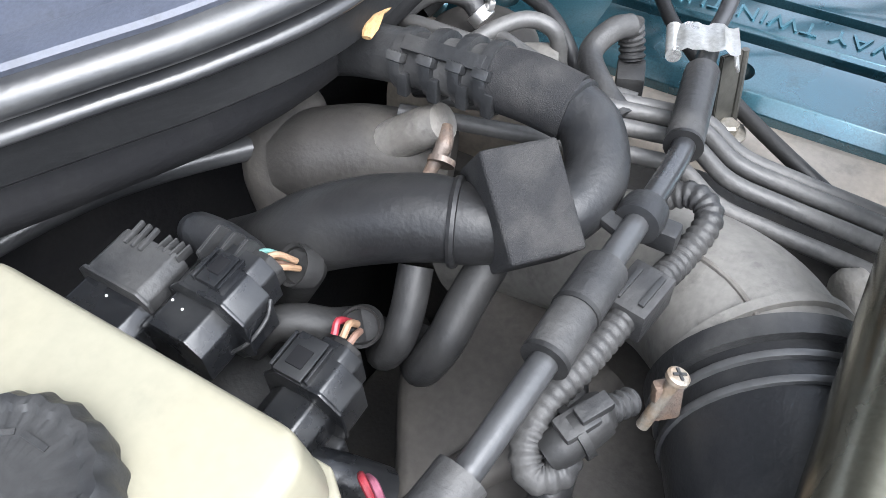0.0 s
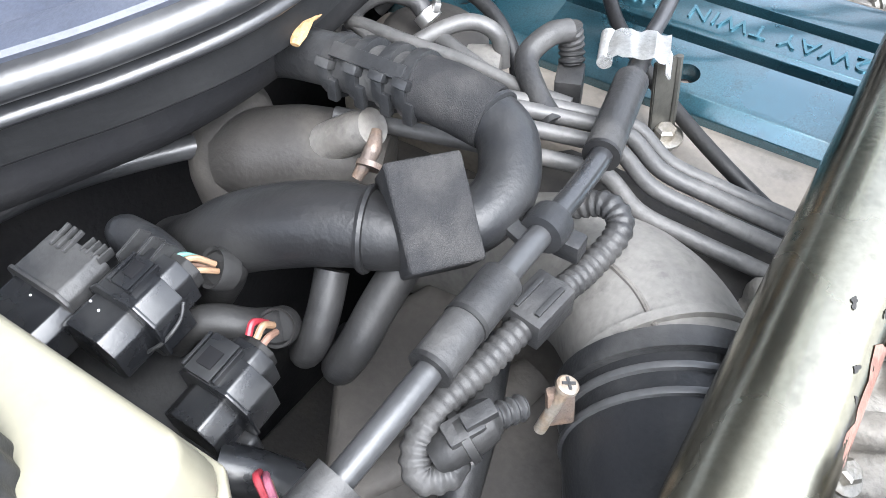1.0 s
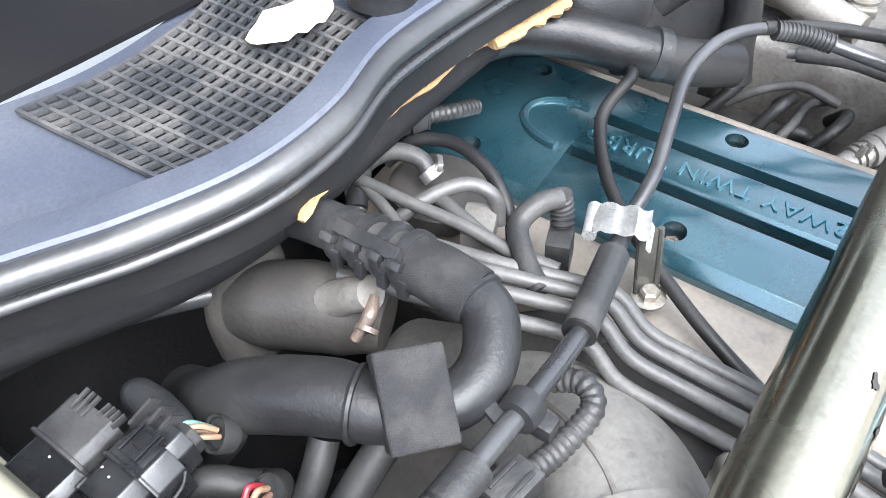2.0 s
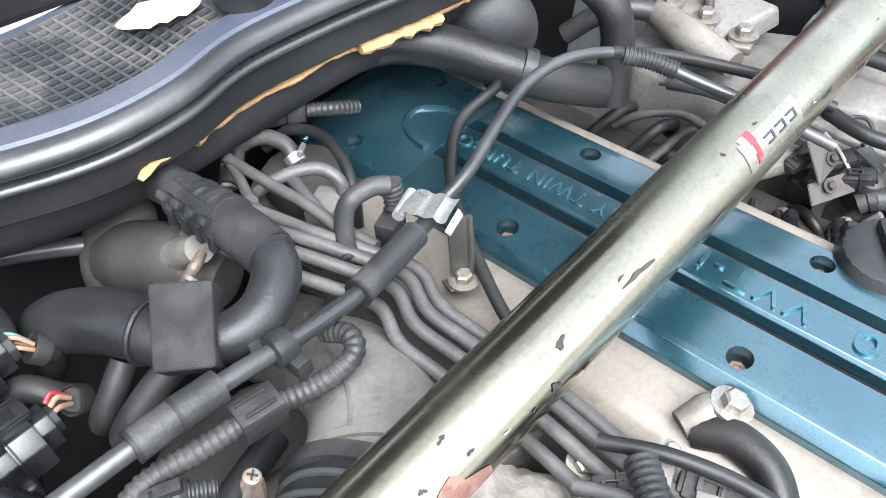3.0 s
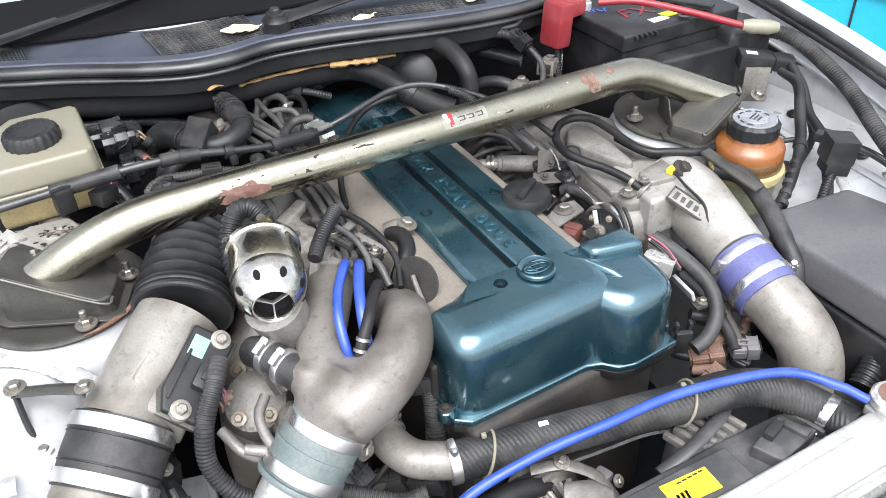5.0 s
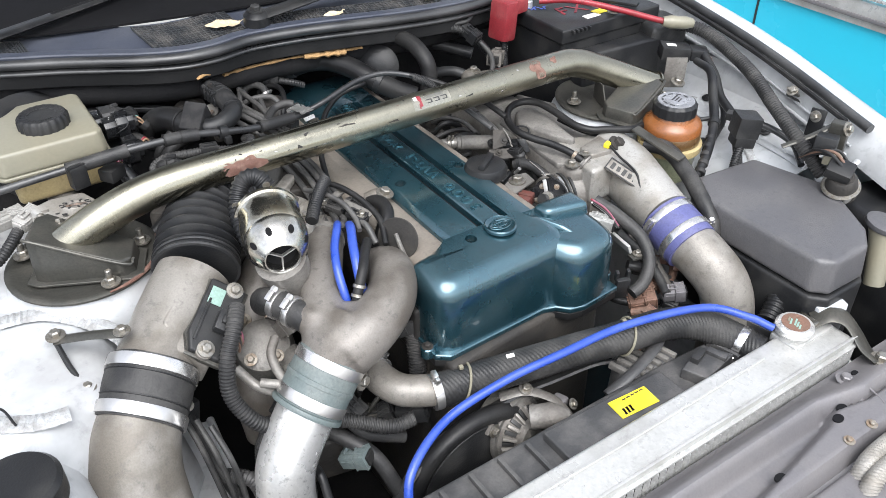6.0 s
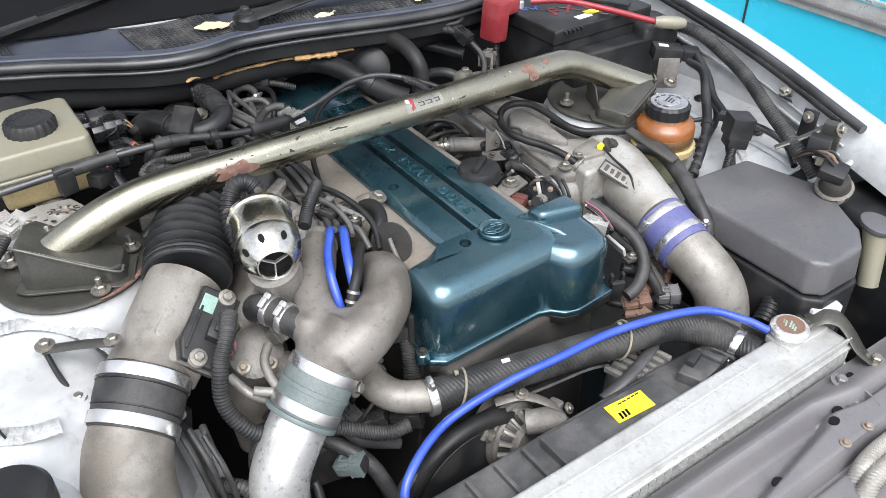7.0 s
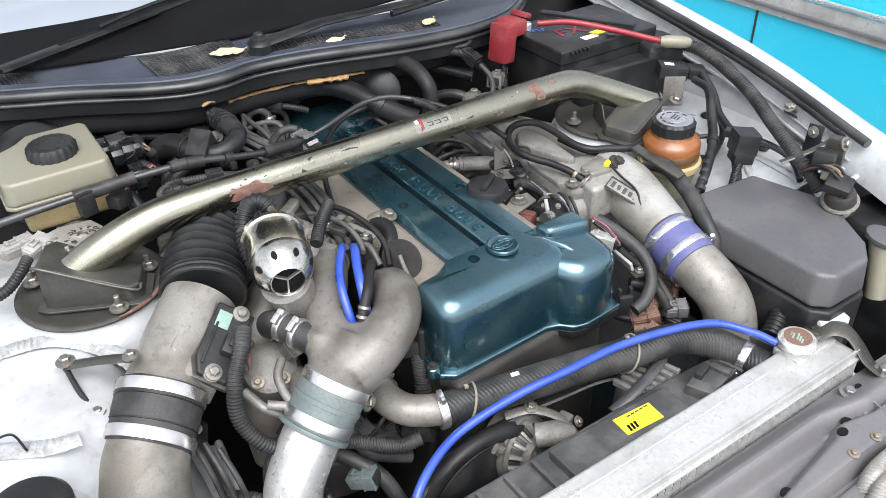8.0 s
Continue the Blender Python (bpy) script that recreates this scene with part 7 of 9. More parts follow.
part("lower_plate", plate([(0.204, 0.230, 0.826), (0.238, 0.212, 0.826), (0.235, 0.201, 0.813), (0.197, 0.220, 0.813)], 0.002), FLOORD, lb)
part("folded_edge", tube([(0.240, 0.240, 0.851), (0.243, 0.226, 0.838), (0.240, 0.212, 0.826)], 0.0016, 8), CASTD, lb)
part("leaf_tab", plate([(0.251, 0.216, 0.838), (0.264, 0.208, 0.838), (0.263, 0.190, 0.822), (0.254, 0.191, 0.822)], 0.002), BLACKP, lb, "dark upright tab")
part("bracket_leg", plate([(0.214, 0.224, 0.815), (0.226, 0.218, 0.815), (0.226, 0.216, 0.765), (0.214, 0.222, 0.765)], 0.002), GREYBR, lb)
for x, y, z in ((0.232, 0.226, 0.836), (0.216, 0.217, 0.823)):
    part("bracket_screw", bolt((x, y, z), (-0.2, -0.6, 0.7), 0.0036), IRON, lb)
for at, way in (((0.246, 0.222, 0.826), (0.7, -0.6, 0.1)), ((0.240, 0.203, 0.822), (0.3, -0.9, 0.2)), ((0.234, 0.250, 0.822), (0.9, -0.2, 0.2))):
    connector(at, way, (0.026, 0.014, 0.014), "small dusty vacuum valve connector", 10, True, BLACKP)
lp = thing("vacuum_loop", (0.272, 0.228, 0.845), "thin black wire loop over the bracket", "cable")
part("loop_wire", tube([(0.262, 0.236, 0.842), (0.270, 0.232, 0.850), (0.280, 0.222, 0.848), (0.276, 0.212, 0.840), (0.262, 0.214, 0.836)], 0.0018, 8), BLACK, lp)
te = thing("throttle_elbow", (0.25, 0.16, 0.80), "dark rubber elbow hose with a metal hook at the throttle", "hose")
part("elbow_tube", tube([(0.234, 0.196, 0.802), (0.241, 0.186, 0.808), (0.249, 0.170, 0.808), (0.255, 0.152, 0.803), (0.260, 0.138, 0.796)], [0.0084, 0.0090, 0.0088, 0.0084, 0.0080], 20), RUBBERG, te)
part("elbow_collar", lathe([(0.0086, -0.004), (0.0102, -0.003), (0.0102, 0.003), (0.0086, 0.004)], (0.2395, 0.188, 0.807), (0.5, -0.75, 0.4), 22), BLACKP, te)
part("end_cage", plate([(0.248, 0.142, 0.806), (0.262, 0.134, 0.806), (0.268, 0.120, 0.798), (0.254, 0.126, 0.798)], 0.003), CASTD, te, "dull metal hook")
part("cage_hook", tube([(0.262, 0.122, 0.800), (0.266, 0.114, 0.797), (0.262, 0.110, 0.792)], 0.0026, 10), CASTD, te)
part("inner_cable", tube([(0.246, 0.171, 0.817), (0.246, 0.140, 0.813), (0.243, 0.112, 0.806)], 0.0012, 8), STEEL, te, "bare steel cable")
sb = thing("lifting_bracket", (0.20, 0.15, 0.79), "dusty flat lifting bracket with a plated bolt", "bracket")
part("strap", rounded([(0.160, 0.145), (0.176, 0.124), (0.233, 0.140), (0.236, 0.168), (0.212, 0.172)], 0.796, 0.800, 0.001), DUSTY, sb)
part("strap_bolt", bolt((0.206, 0.153, 0.800), (0, 0, 1), 0.0085), ZINC, sb, "plated hexagon bolt")
part("washer", lathe([(0.004, 0.0), (0.0115, 0.0), (0.0115, 0.0016), (0.004, 0.0016)], (0.206, 0.153, 0.7995), (0, 0, 1), 24), ZINC, sb)
part("guide_pin", tube([(0.226, 0.184, 0.794), (0.229, 0.176, 0.806)], [0.0030, 0.0034], 12), STEEL, sb, "bright steel pin")
for pts in ([(0.165, 0.365, 0.790), (0.195, 0.352, 0.806), (0.232, 0.350, 0.804), (0.266, 0.338, 0.79)], [(0.205, 0.410, 0.80), (0.215, 0.385, 0.818), (0.238, 0.360, 0.815), (0.250, 0.330, 0.80)]):
    hose("sensor_lead", pts, 0.0042, RUBBERG, "thin dusty sensor lead", "cable", 10, "sensor leads on the intake side")

# exhaust side small parts
vs = thing("vacuum_valve", (-0.045, 0.185, 0.83), "cast valve fitting with a black rubber elbow", "valve")
part("valve_body", tube([(-0.060, 0.190, 0.842), (-0.045, 0.182, 0.846), (-0.030, 0.178, 0.842)], [0.009, 0.012, 0.010], 16), CAST, vs)
part("valve_nut", bolt((-0.036, 0.172, 0.852), (0.2, -0.2, 1), 0.008), ZINC, vs)
part("rubber_elbow", tube([(-0.055, 0.182, 0.840), (-0.050, 0.160, 0.846), (-0.055, 0.135, 0.842), (-0.072, 0.118, 0.828), (-0.085, 0.115, 0.80)], 0.0115, 18), RUBBER, vs)
tagged(part("heat_disc", lathe([(0.0, -0.0012), (0.030, -0.0012), (0.031, 0.0), (0.030, 0.0012), (0.0, 0.0012)], (-0.080, 0.062, 0.850), (-0.75, -0.55, 0.35), 32), IRON), "thin dusty metal disc standing on edge", "disc")
hose("disc_rod", [(-0.084, 0.060, 0.862), (-0.083, 0.048, 0.845), (-0.080, 0.032, 0.822)], 0.0032, DUSTY, "pale rod beside the disc", "rod", 8)
ct = conduit([(-0.127, 0.182, 0.902), (-0.146, 0.160, 0.902), (-0.166, 0.136, 0.899), (-0.184, 0.112, 0.892)], 0.0092, "black corrugated conduit beside the valve", BLACK, 0.0042)
conduit([(-0.222, 0.150, 0.938), (-0.234, 0.165, 0.952), (-0.252, 0.170, 0.945), (-0.268, 0.155, 0.92), (-0.272, 0.13, 0.90), (-0.268, 0.105, 0.872)], 0.0125, "black corrugated conduit bent over the valve", BLACK, 0.006)
for at, w, sz in (((-0.128, 0.150, 0.872), (0.4, -0.9, 0.0), (0.034, 0.018, 0.016)), ((-0.112, 0.118, 0.868), (0.5, -0.8, -0.2), (0.030, 0.018, 0.018)), ((-0.135, 0.188, 0.876), (0.6, -0.7, 0.1), (0.026, 0.015, 0.014)), ((-0.098, 0.150, 0.862), (0.3, -0.9, -0.1), (0.036, 0.020, 0.016))):
    connector(at, w, sz, "dusty grey plug beside the fluid lines", 10, True, RUBBERG)
lbk = thing("line_bracket", (-0.118, 0.135, 0.86), "dusty steel bracket holding the fluid lines", "bracket")
part("strap", block((0.052, 0.012, 0.003), pose(-0.122, 0.172, 0.876, 4, -5, 20), 0.001), DUSTY, lbk)
part("strap", block((0.012, 0.050, 0.003), pose(-0.104, 0.132, 0.872, 8, -5, 25), 0.001), DUSTY, lbk)
for x, y, z in ((-0.100, 0.178, 0.878), (-0.108, 0.112, 0.874), (-0.140, 0.166, 0.878)):
    part("strap_bolt", bolt((x, y, z), (0.1, -0.2, 1), 0.0046), ZINC, lbk)
hose("vacuum_lead", [(-0.122, 0.210, 0.884), (-0.106, 0.175, 0.886), (-0.092, 0.135, 0.878), (-0.088, 0.095, 0.866), (-0.100, 0.06, 0.85)], 0.0044, RUBBER, "thin black vacuum lead along the head", "hose", 10)
hose("vacuum_lead", [(-0.150, 0.205, 0.882), (-0.138, 0.170, 0.890), (-0.126, 0.135, 0.888), (-0.122, 0.105, 0.878), (-0.128, 0.082, 0.872)], 0.0038, LINE, "thin dusty steel vacuum pipe", "hose", 10)
hose("conduit_tape", [(-0.224, 0.153, 0.934), (-0.221, 0.149, 0.931), (-0.218, 0.146, 0.928)], 0.0076, YELLOW, "yellow tape wrap on the wires", "tape", 12)
hose("conduit_tape", [(-0.217, 0.145, 0.928), (-0.213, 0.141, 0.924)], 0.0070, BLUE, "blue tape wrap on the wires", "tape", 12)
th = thing("turbo_housing", (-0.18, 0.20, 0.75), "rough pale cast turbo housing", "turbocharger")
lumps = [tube([(-0.150, 0.300, 0.822), (-0.172, 0.262, 0.830), (-0.186, 0.222, 0.832), (-0.182, 0.185, 0.830)], [0.030, 0.034, 0.034, 0.026], 20),
         tube([(-0.215, 0.262, 0.826), (-0.190, 0.240, 0.838), (-0.160, 0.228, 0.838), (-0.138, 0.212, 0.828)], [0.018, 0.021, 0.022, 0.016], 18),
         tube([(-0.205, 0.205, 0.838), (-0.182, 0.196, 0.846), (-0.158, 0.200, 0.842)], [0.014, 0.017, 0.013], 16),
         lathe([(0.021, -0.02), (0.022, 0.0), (0.018, 0.005)], (-0.202, 0.238, 0.858), (-0.2, -0.3, 1), 20),
         lathe([(0.018, -0.02), (0.018, 0.0), (0.014, 0.004)], (-0.150, 0.190, 0.856), (0.1, -0.4, 1), 20),
         block((0.050, 0.018, 0.016), pose(-0.160, 0.262, 0.862, 8, -6, 32), 0.004),
         block((0.016, 0.046, 0.014), pose(-0.196, 0.218, 0.866, -10, 10, 18), 0.004)]
fused("housing", lumps, ROUGHC, th, "rough pale casting", 0.0026, 4)
part("outlet", tube([(-0.190, 0.18, 0.834), (-0.172, 0.155, 0.842), (-0.155, 0.140, 0.842)], [0.020, 0.025, 0.029], 24), CAST, th)
part("outlet_band", lathe([(0.029, -0.006), (0.0325, -0.005), (0.0325, 0.005), (0.029, 0.006)], (-0.166, 0.148, 0.8425), (0.6, -0.55, 0.0), 30), CASTL, th, "pale clamp band")
for k in range(4):
    part("housing_bolt", bolt((-0.170 + 0.043 * math.cos(1.6 * k), 0.215 + 0.040 * math.sin(1.6 * k), 0.858), (0.1, -0.4, 0.9), 0.006), ZINC, th)
part("lower_scroll", tube([(-0.14, 0.30, 0.80), (-0.18, 0.27, 0.80), (-0.20, 0.21, 0.79), (-0.17, 0.16, 0.79)], 0.035, 20), CASTD, th)
tie = hose("tie_hose", [(-0.130, 0.058, 0.868), (-0.148, 0.032, 0.874), (-0.166, 0.006, 0.868), (-0.182, -0.008, 0.850), (-0.187, -0.012, 0.836)], 0.0070, RUBBER, "black hose clamped between the blue hoses", "hose", 14)
for at in ((-0.1785, -0.0055, 0.8545), (-0.1845, -0.0098, 0.8445)):
    part("spring_clip", lathe([(0.0072, -0.0022), (0.0086, -0.0018), (0.0086, 0.0018), (0.0072, 0.0022)], at, (-0.6, -0.45, -1.0), 20), ZINC, tie)

rnd = random.Random(21)
for k in range(10):
    x, y, z = rnd.uniform(0.185, 0.245), rnd.uniform(0.14, 0.44), rnd.uniform(0.772, 0.792)
    w = rnd.uniform(-2.4, -0.6)
    pts = [(x, y, z - 0.02), (x + 0.008, y - 0.012, z + 0.004), (x + 0.03 * math.cos(w), y + 0.035 * math.sin(w), z + rnd.uniform(-0.006, 0.008)), (x + 0.05 * math.cos(w), y + 0.06 * math.sin(w), z - 0.025)]
    hose("sensor_lead", pts, rnd.choice((0.003, 0.0045, 0.006)), rnd.choice((BLACK, RUBBER, RUBBERG)), "thin black taped sensor lead", "cable", 10, "sensor leads on the intake side")
for k in range(6):
    x, y = -0.215 + 0.016 * k, 0.265 - 0.014 * (k % 3) * 2
    part("housing_boss", lathe([(0.012, -0.02), (0.011, 0.0), (0.008, 0.003)], (x, y, 0.842 + 0.004 * (k % 2)), (0.1 * (k % 2), -0.3, 1), 16), CAST, th)
    part("boss_bolt", bolt((x, y - 0.003, 0.845 + 0.004 * (k % 2)), (0.1 * (k % 2), -0.3, 1), 0.0048), ZINCD, th)

connector((0.335, 0.470, 0.925), (0.3, -0.7, -0.4), (0.040, 0.024, 0.022), "dark loom connector hanging below the cowl", 0)
connector((0.375, 0.440, 0.880), (-0.6, -0.5, 0.1), (0.050, 0.028, 0.024), "dirty grey sensor body behind the plenum", 0, True, CASTD)
conduit([(0.30, 0.50, 0.935), (0.325, 0.480, 0.930), (0.350, 0.455, 0.905), (0.365, 0.44, 0.875), (0.36, 0.42, 0.85)], 0.0085, "black corrugated loom below the cowl")
conduit([(0.400, 0.470, 0.930), (0.402, 0.455, 0.905), (0.398, 0.445, 0.875), (0.39, 0.43, 0.84)], 0.0075, "black corrugated loom beside the battery")
hose("cowl_lead", [(0.27, 0.52, 0.925), (0.30, 0.50, 0.94), (0.335, 0.485, 0.945), (0.36, 0.50, 0.95)], 0.004, BLACK, "thin black lead below the cowl", "cable", 10)
hose("cowl_lead", [(0.345, 0.452, 0.912), (0.352, 0.430, 0.895), (0.340, 0.405, 0.880), (0.32, 0.39, 0.868)], 0.005, RUBBERG, "grey taped lead behind the plenum", "cable", 10)


# ---- cowl furniture: inlets, wipers, leaves, windscreen ----
def u_at(x):
    """Position along the cowl's front edge at a given x."""
    return min(range(len(CS)), key=lambda i: abs(CS[i].x - x))


mesh_grille(u_at(-0.235), u_at(-0.080), 0.02, 0.85, 16, 13, "air_inlet", 1.0)
mesh_grille(u_at(-0.045), u_at(0.30), 0.04, 0.42, 38, 6, "air_inlet")
mesh_grille(u_at(-0.62), u_at(-0.40), 0.05, 0.50, 22, 7, "air_inlet")

ws = thing("windscreen", (0.04, 1.2, 1.0), "sloping car windscreen with the pale sky's reflection in its colour", "windscreen")


def glass_y(x):
    """The lower edge of the pale glass; on the right it climbs along a reflection's edge."""
    return 0.812 + 0.05 * max(0, abs(x) - 0.3) + 0.45 * max(0.0, min(0.35, x + 0.13))


def foot_y(x):
    """Where the black foot of the glass begins."""
    return 0.615 + 0.35 * (x - 0.06) ** 2 + 0.010 * min(1.0, max(0.0, (0.05 - x) / 0.25))


GX = [-0.9 + 0.10 * i for i in range(20)]
sheet("glass", [[(x, glass_y(x) + dy, 1.030 + 0.5 * (glass_y(x) - 0.812) + dz) for x in GX] for dy, dz in ((0.0, 0.0), (0.3, 0.17), (0.7, 0.38), (1.1, 0.53))], GLASS, ws, 0.005)
# The border's extra width on the right paints a dark reflection in the glass.
sheet("black_border", [[(x, foot_y(x) + (glass_y(x) + 0.003 - foot_y(x)) * s, 1.008 + (0.024 + 0.5 * (glass_y(x) - 0.812)) * s ** 1.5) for x in GX] for s in (0.0, 0.25, 0.5, 0.75, 1.0)], FRIT, ws, 0.004, "black border of the glass, widened to stand for a dark reflection")


def wiper(pivot, elbow, tip, blade_dir):
    w = thing("windscreen_wiper", pivot, "black metal windscreen wiper arm with blade", "wiper", "windscreen wipers")
    p, e, t = Vector(pivot), Vector(elbow), Vector(tip)
    part("arm", tube([p, p.lerp(e, 0.5), e], [0.019, 0.019, 0.017], 12, 8, None, True, 0.30), BLACK, w)
    part("arm_tip", tube([e, e.lerp(t, 0.5), t], [0.017, 0.015, 0.012], 10, 8, None, True, 0.30), BLACK, w)
    part("pivot_cap", lathe([(0.022, -0.012), (0.022, 0.004), (0.016, 0.010), (0.008, 0.012)], p, (0, -0.1, 1), 24), BLACK, w)
    part("pivot_nut", bolt(p + Vector((0, 0, 0.010)), (0, -0.1, 1), 0.0085), BLACKP, w)
    d = Vector(blade_dir)
    b = part("blade", tube([t - d * 0.20, t, t + d * 0.25], 0.006, 8, 6), RUBBER, w)
    part("blade_frame", tube([t - d * 0.12 + Vector((0, 0, 0.010)), t + Vector((0, 0, 0.016)), t + d * 0.14 + Vector((0, 0, 0.010))], 0.004, 8, 6), BLACK, b)


wiper((-0.056, 0.550, 1.016), (0.068, 0.560, 1.026), (0.40, 0.560, 1.022), (0.98, 0.10, 0.02))
wiper((-0.72, 0.735, 1.008), (-0.45, 0.680, 1.024), (-0.16, 0.775, 1.035), (0.93, 0.30, 0.03))


def leaf(at, length, width, turn, material, label, seed, curl=0.15):
    """One fallen leaf with a notched outline, curl and stalk."""
    rnd = random.Random(seed)
    b = bmesh.new()
    mid = [b.verts.new((length * (i / 8 - 0.5), 0, 0.004 * math.sin(i))) for i in range(9)]
    for sgn in (-1, 1):
        edge = []
        for i in range(9):
            s = i / 8
            wv = width * math.sin(math.pi * (0.06 + 0.9 * s)) ** 0.7 * (1 + 0.18 * rnd.uniform(-1, 1))
            edge.append(b.verts.new((length * (s - 0.5) + rnd.uniform(-0.002, 0.002), sgn * wv / 2, curl * wv * rnd.uniform(0.1, 0.8))))
        for i in range(8):
            f = (mid[i], mid[i + 1], edge[i + 1], edge[i])
            b.faces.new(f if sgn > 0 else f[::-1])
    b.transform(pose(*at, 4, 3, turn))
    ob = part("leaf", b, material)
    ob2 = tube([(length * 0.5, 0, 0.001), (length * 0.62, 0.004, 0.003), (length * 0.72, 0.003, 0.002)], 0.0008, 6)
    ob2.transform(pose(*at, 4, 3, turn))
    part("stalk", ob2, material, ob)
    return tagged(ob, label, "leaf", "fallen leaves")


leaf((-0.107, 0.576, 1.006), 0.058, 0.030, -8, LEAF, "pale dry leaf fallen on the mesh inlet", 1)
leaf((0.078, 0.528, 1.000), 0.036, 0.018, 5, LEAF, "small dry leaf on the mesh inlet", 2)
leaf((0.280, 0.530, 0.990), 0.040, 0.024, 30, LEAFG, "yellow-green leaf fallen on the cowl", 3)


def sponge(pts, r, seed, label):
    rnd = random.Random(seed)
    line = even(curve_points(pts, 8), 0.006)
    return tagged(part("old_sponge", sweep(line, [r * rnd.uniform(0.6, 1.3) for _ in line], 9, None, True, 0.6), GLUE), label, "foam strip", "torn foam strips")


sponge([(-0.186, 0.512, 0.950), (-0.174, 0.515, 0.953), (-0.160, 0.518, 0.950)], 0.0036, 1, "torn tan foam strip at the hose end")
sponge([(-0.135, 0.531, 0.938), (-0.09, 0.540, 0.936), (-0.04, 0.532, 0.939), (0.0, 0.530, 0.938), (0.05, 0.518, 0.938), (0.12, 0.508, 0.936)], 0.0042, 2, "tan foam strip peeling under the cowl")
sponge([(0.01, 0.520, 0.940), (0.05, 0.512, 0.938), (0.085, 0.508, 0.936)], 0.0085, 3, "tan foam lump under the cowl")
hose("hood_cable", [(-0.55, 0.64, 0.895), (-0.42, 0.655, 0.885), (-0.30, 0.63, 0.88), (-0.22, 0.58, 0.875), (-0.19, 0.56, 0.86)], 0.007, SEAL, "black cable along the firewall", "cable", 10)
hose("hood_cable", [(-0.16, 0.575, 0.905), (-0.135, 0.56, 0.915), (-0.12, 0.565, 0.905), (-0.105, 0.60, 0.88)], 0.005, BLACK, "short black cable by the firewall", "cable", 10)
tagged(part("cowl_beam", tube([(-0.45, 0.700, 0.925), (-0.30, 0.612, 0.922), (-0.19, 0.565, 0.922), (0.0, 0.556, 0.922), (0.25, 0.540, 0.915), (0.45, 0.570, 0.905)], 0.024, 10), FIRE), "black beam below the hood seal", "beam")

# ---- battery details and right side wiring ----
def battery_mark(x, y, w, h, mt, nm="label", turn=0):
    return part(nm, block((w, h, 0.0008), pose(x, y, 0.9506, 0, 0, turn), 0.0001), mt, batt)


battery_mark(0.585, 0.372, 0.050, 0.020, YELLOW, "warning_label", 2)
battery_mark(0.545, 0.362, 0.035, 0.016, PALE, "white_label", 2)
battery_mark(0.615, 0.412, 0.034, 0.018, YELLOW, "warning_label", 2)
battery_mark(0.63, 0.418, 0.020, 0.010, PALE, "white_label", 2)
words("FX", pose(0.535, 0.408, 0.9506, 0, 0, -6), 0.052, 0.0004, WIRER, batt, "red_writing", 1.1)
for k, (dx, dy, w, h, turn) in enumerate(((0.062, 0.004, 0.005, 0.034, 10), (0.072, 0.020, 0.018, 0.004, 20), (0.082, 0.006, 0.005, 0.026, -18), (0.074, -0.012, 0.024, 0.004, 8), (0.098, 0.030, 0.030, 0.004, 12))):
    part("red_mark", block((w, h, 0.0006), pose(0.535 + dx, 0.405 + dy, 0.9507, 0, 0, turn), 0), WIRER, batt)
for k in range(5):
    part("blue_mark", block((0.003, 0.016, 0.0006), pose(0.462 + 0.009 * k, 0.462 - 0.004 * k, 0.9507, 0, 0, -25 + 30 * (k % 2)), 0), BLUEH, batt)
    part("blue_mark", block((0.008, 0.003, 0.0006), pose(0.466 + 0.009 * k, 0.468 - 0.010 * (k % 2) - 0.004 * k, 0.9509, 0, 0, -10), 0), BLUEH, batt)
for k in range(5):
    part("lid_rib", block((0.004, 0.020, 0.006), pose(0.470 + 0.010 * k, 0.333, 0.945, 0, 0, 0), 0.001), BLACK, batt)
strap = part("hold_down", block((0.020, 0.20, 0.006), pose(0.600, 0.43, 0.957, 0, 0, 28), 0.002), BLACK, batt, "black hold-down strap")
part("strap_nut", bolt((0.585, 0.345, 0.955), (0, 0, 1), 0.007), ZINC, strap)
part("terminal", lathe([(0.010, 0), (0.010, 0.012), (0.008, 0.014)], (0.475, 0.470, 0.95), (0, 0, 1), 16), ALU, batt)
rt = thing("terminal_cover", (0.44, 0.46, 0.93), "faded red plastic battery terminal cover", "terminal cover")
b = block((0.044, 0.052, 0.030), pose(0.456, 0.464, 0.968, 0, 0, 10), 0.007)
block((0.034, 0.045, 0.075), pose(0.428, 0.452, 0.945, 0, 6, 10), 0.007, b)
part("cover_shell", b, RED, rt)
part("cover_flap", block((0.020, 0.040, 0.010), pose(0.486, 0.470, 0.985, 0, 20, 10), 0.003), RED, rt)
hose("positive_cable", [(0.470, 0.435, 0.972), (0.520, 0.395, 0.975), (0.58, 0.335, 0.963), (0.640, 0.285, 0.945), (0.668, 0.262, 0.938)], 0.0058, REDC, "dark red battery cable", "cable", 12)
tape = tagged(part("cable_tape", tube([(0.648, 0.278, 0.942), (0.672, 0.262, 0.940), (0.700, 0.25, 0.936)], [0.009, 0.0125, 0.0120, 0.0125, 0.009], 14), CREAM), "cream tape wrapped round the cable end", "tape")
tray = thing("battery_tray", (0.60, 0.33, 0.70), "black plastic tray and cover beside the battery", "battery tray")
part("front_cover", rounded([(0.475, 0.300), (0.70, 0.285), (0.715, 0.330), (0.475, 0.335)], 0.74, 0.905, 0.006), BLACK, tray)
part("side_cover", rounded([(0.64, 0.29), (0.73, 0.28), (0.74, 0.36), (0.66, 0.37)], 0.80, 0.925, 0.012), BLACKP, tray)
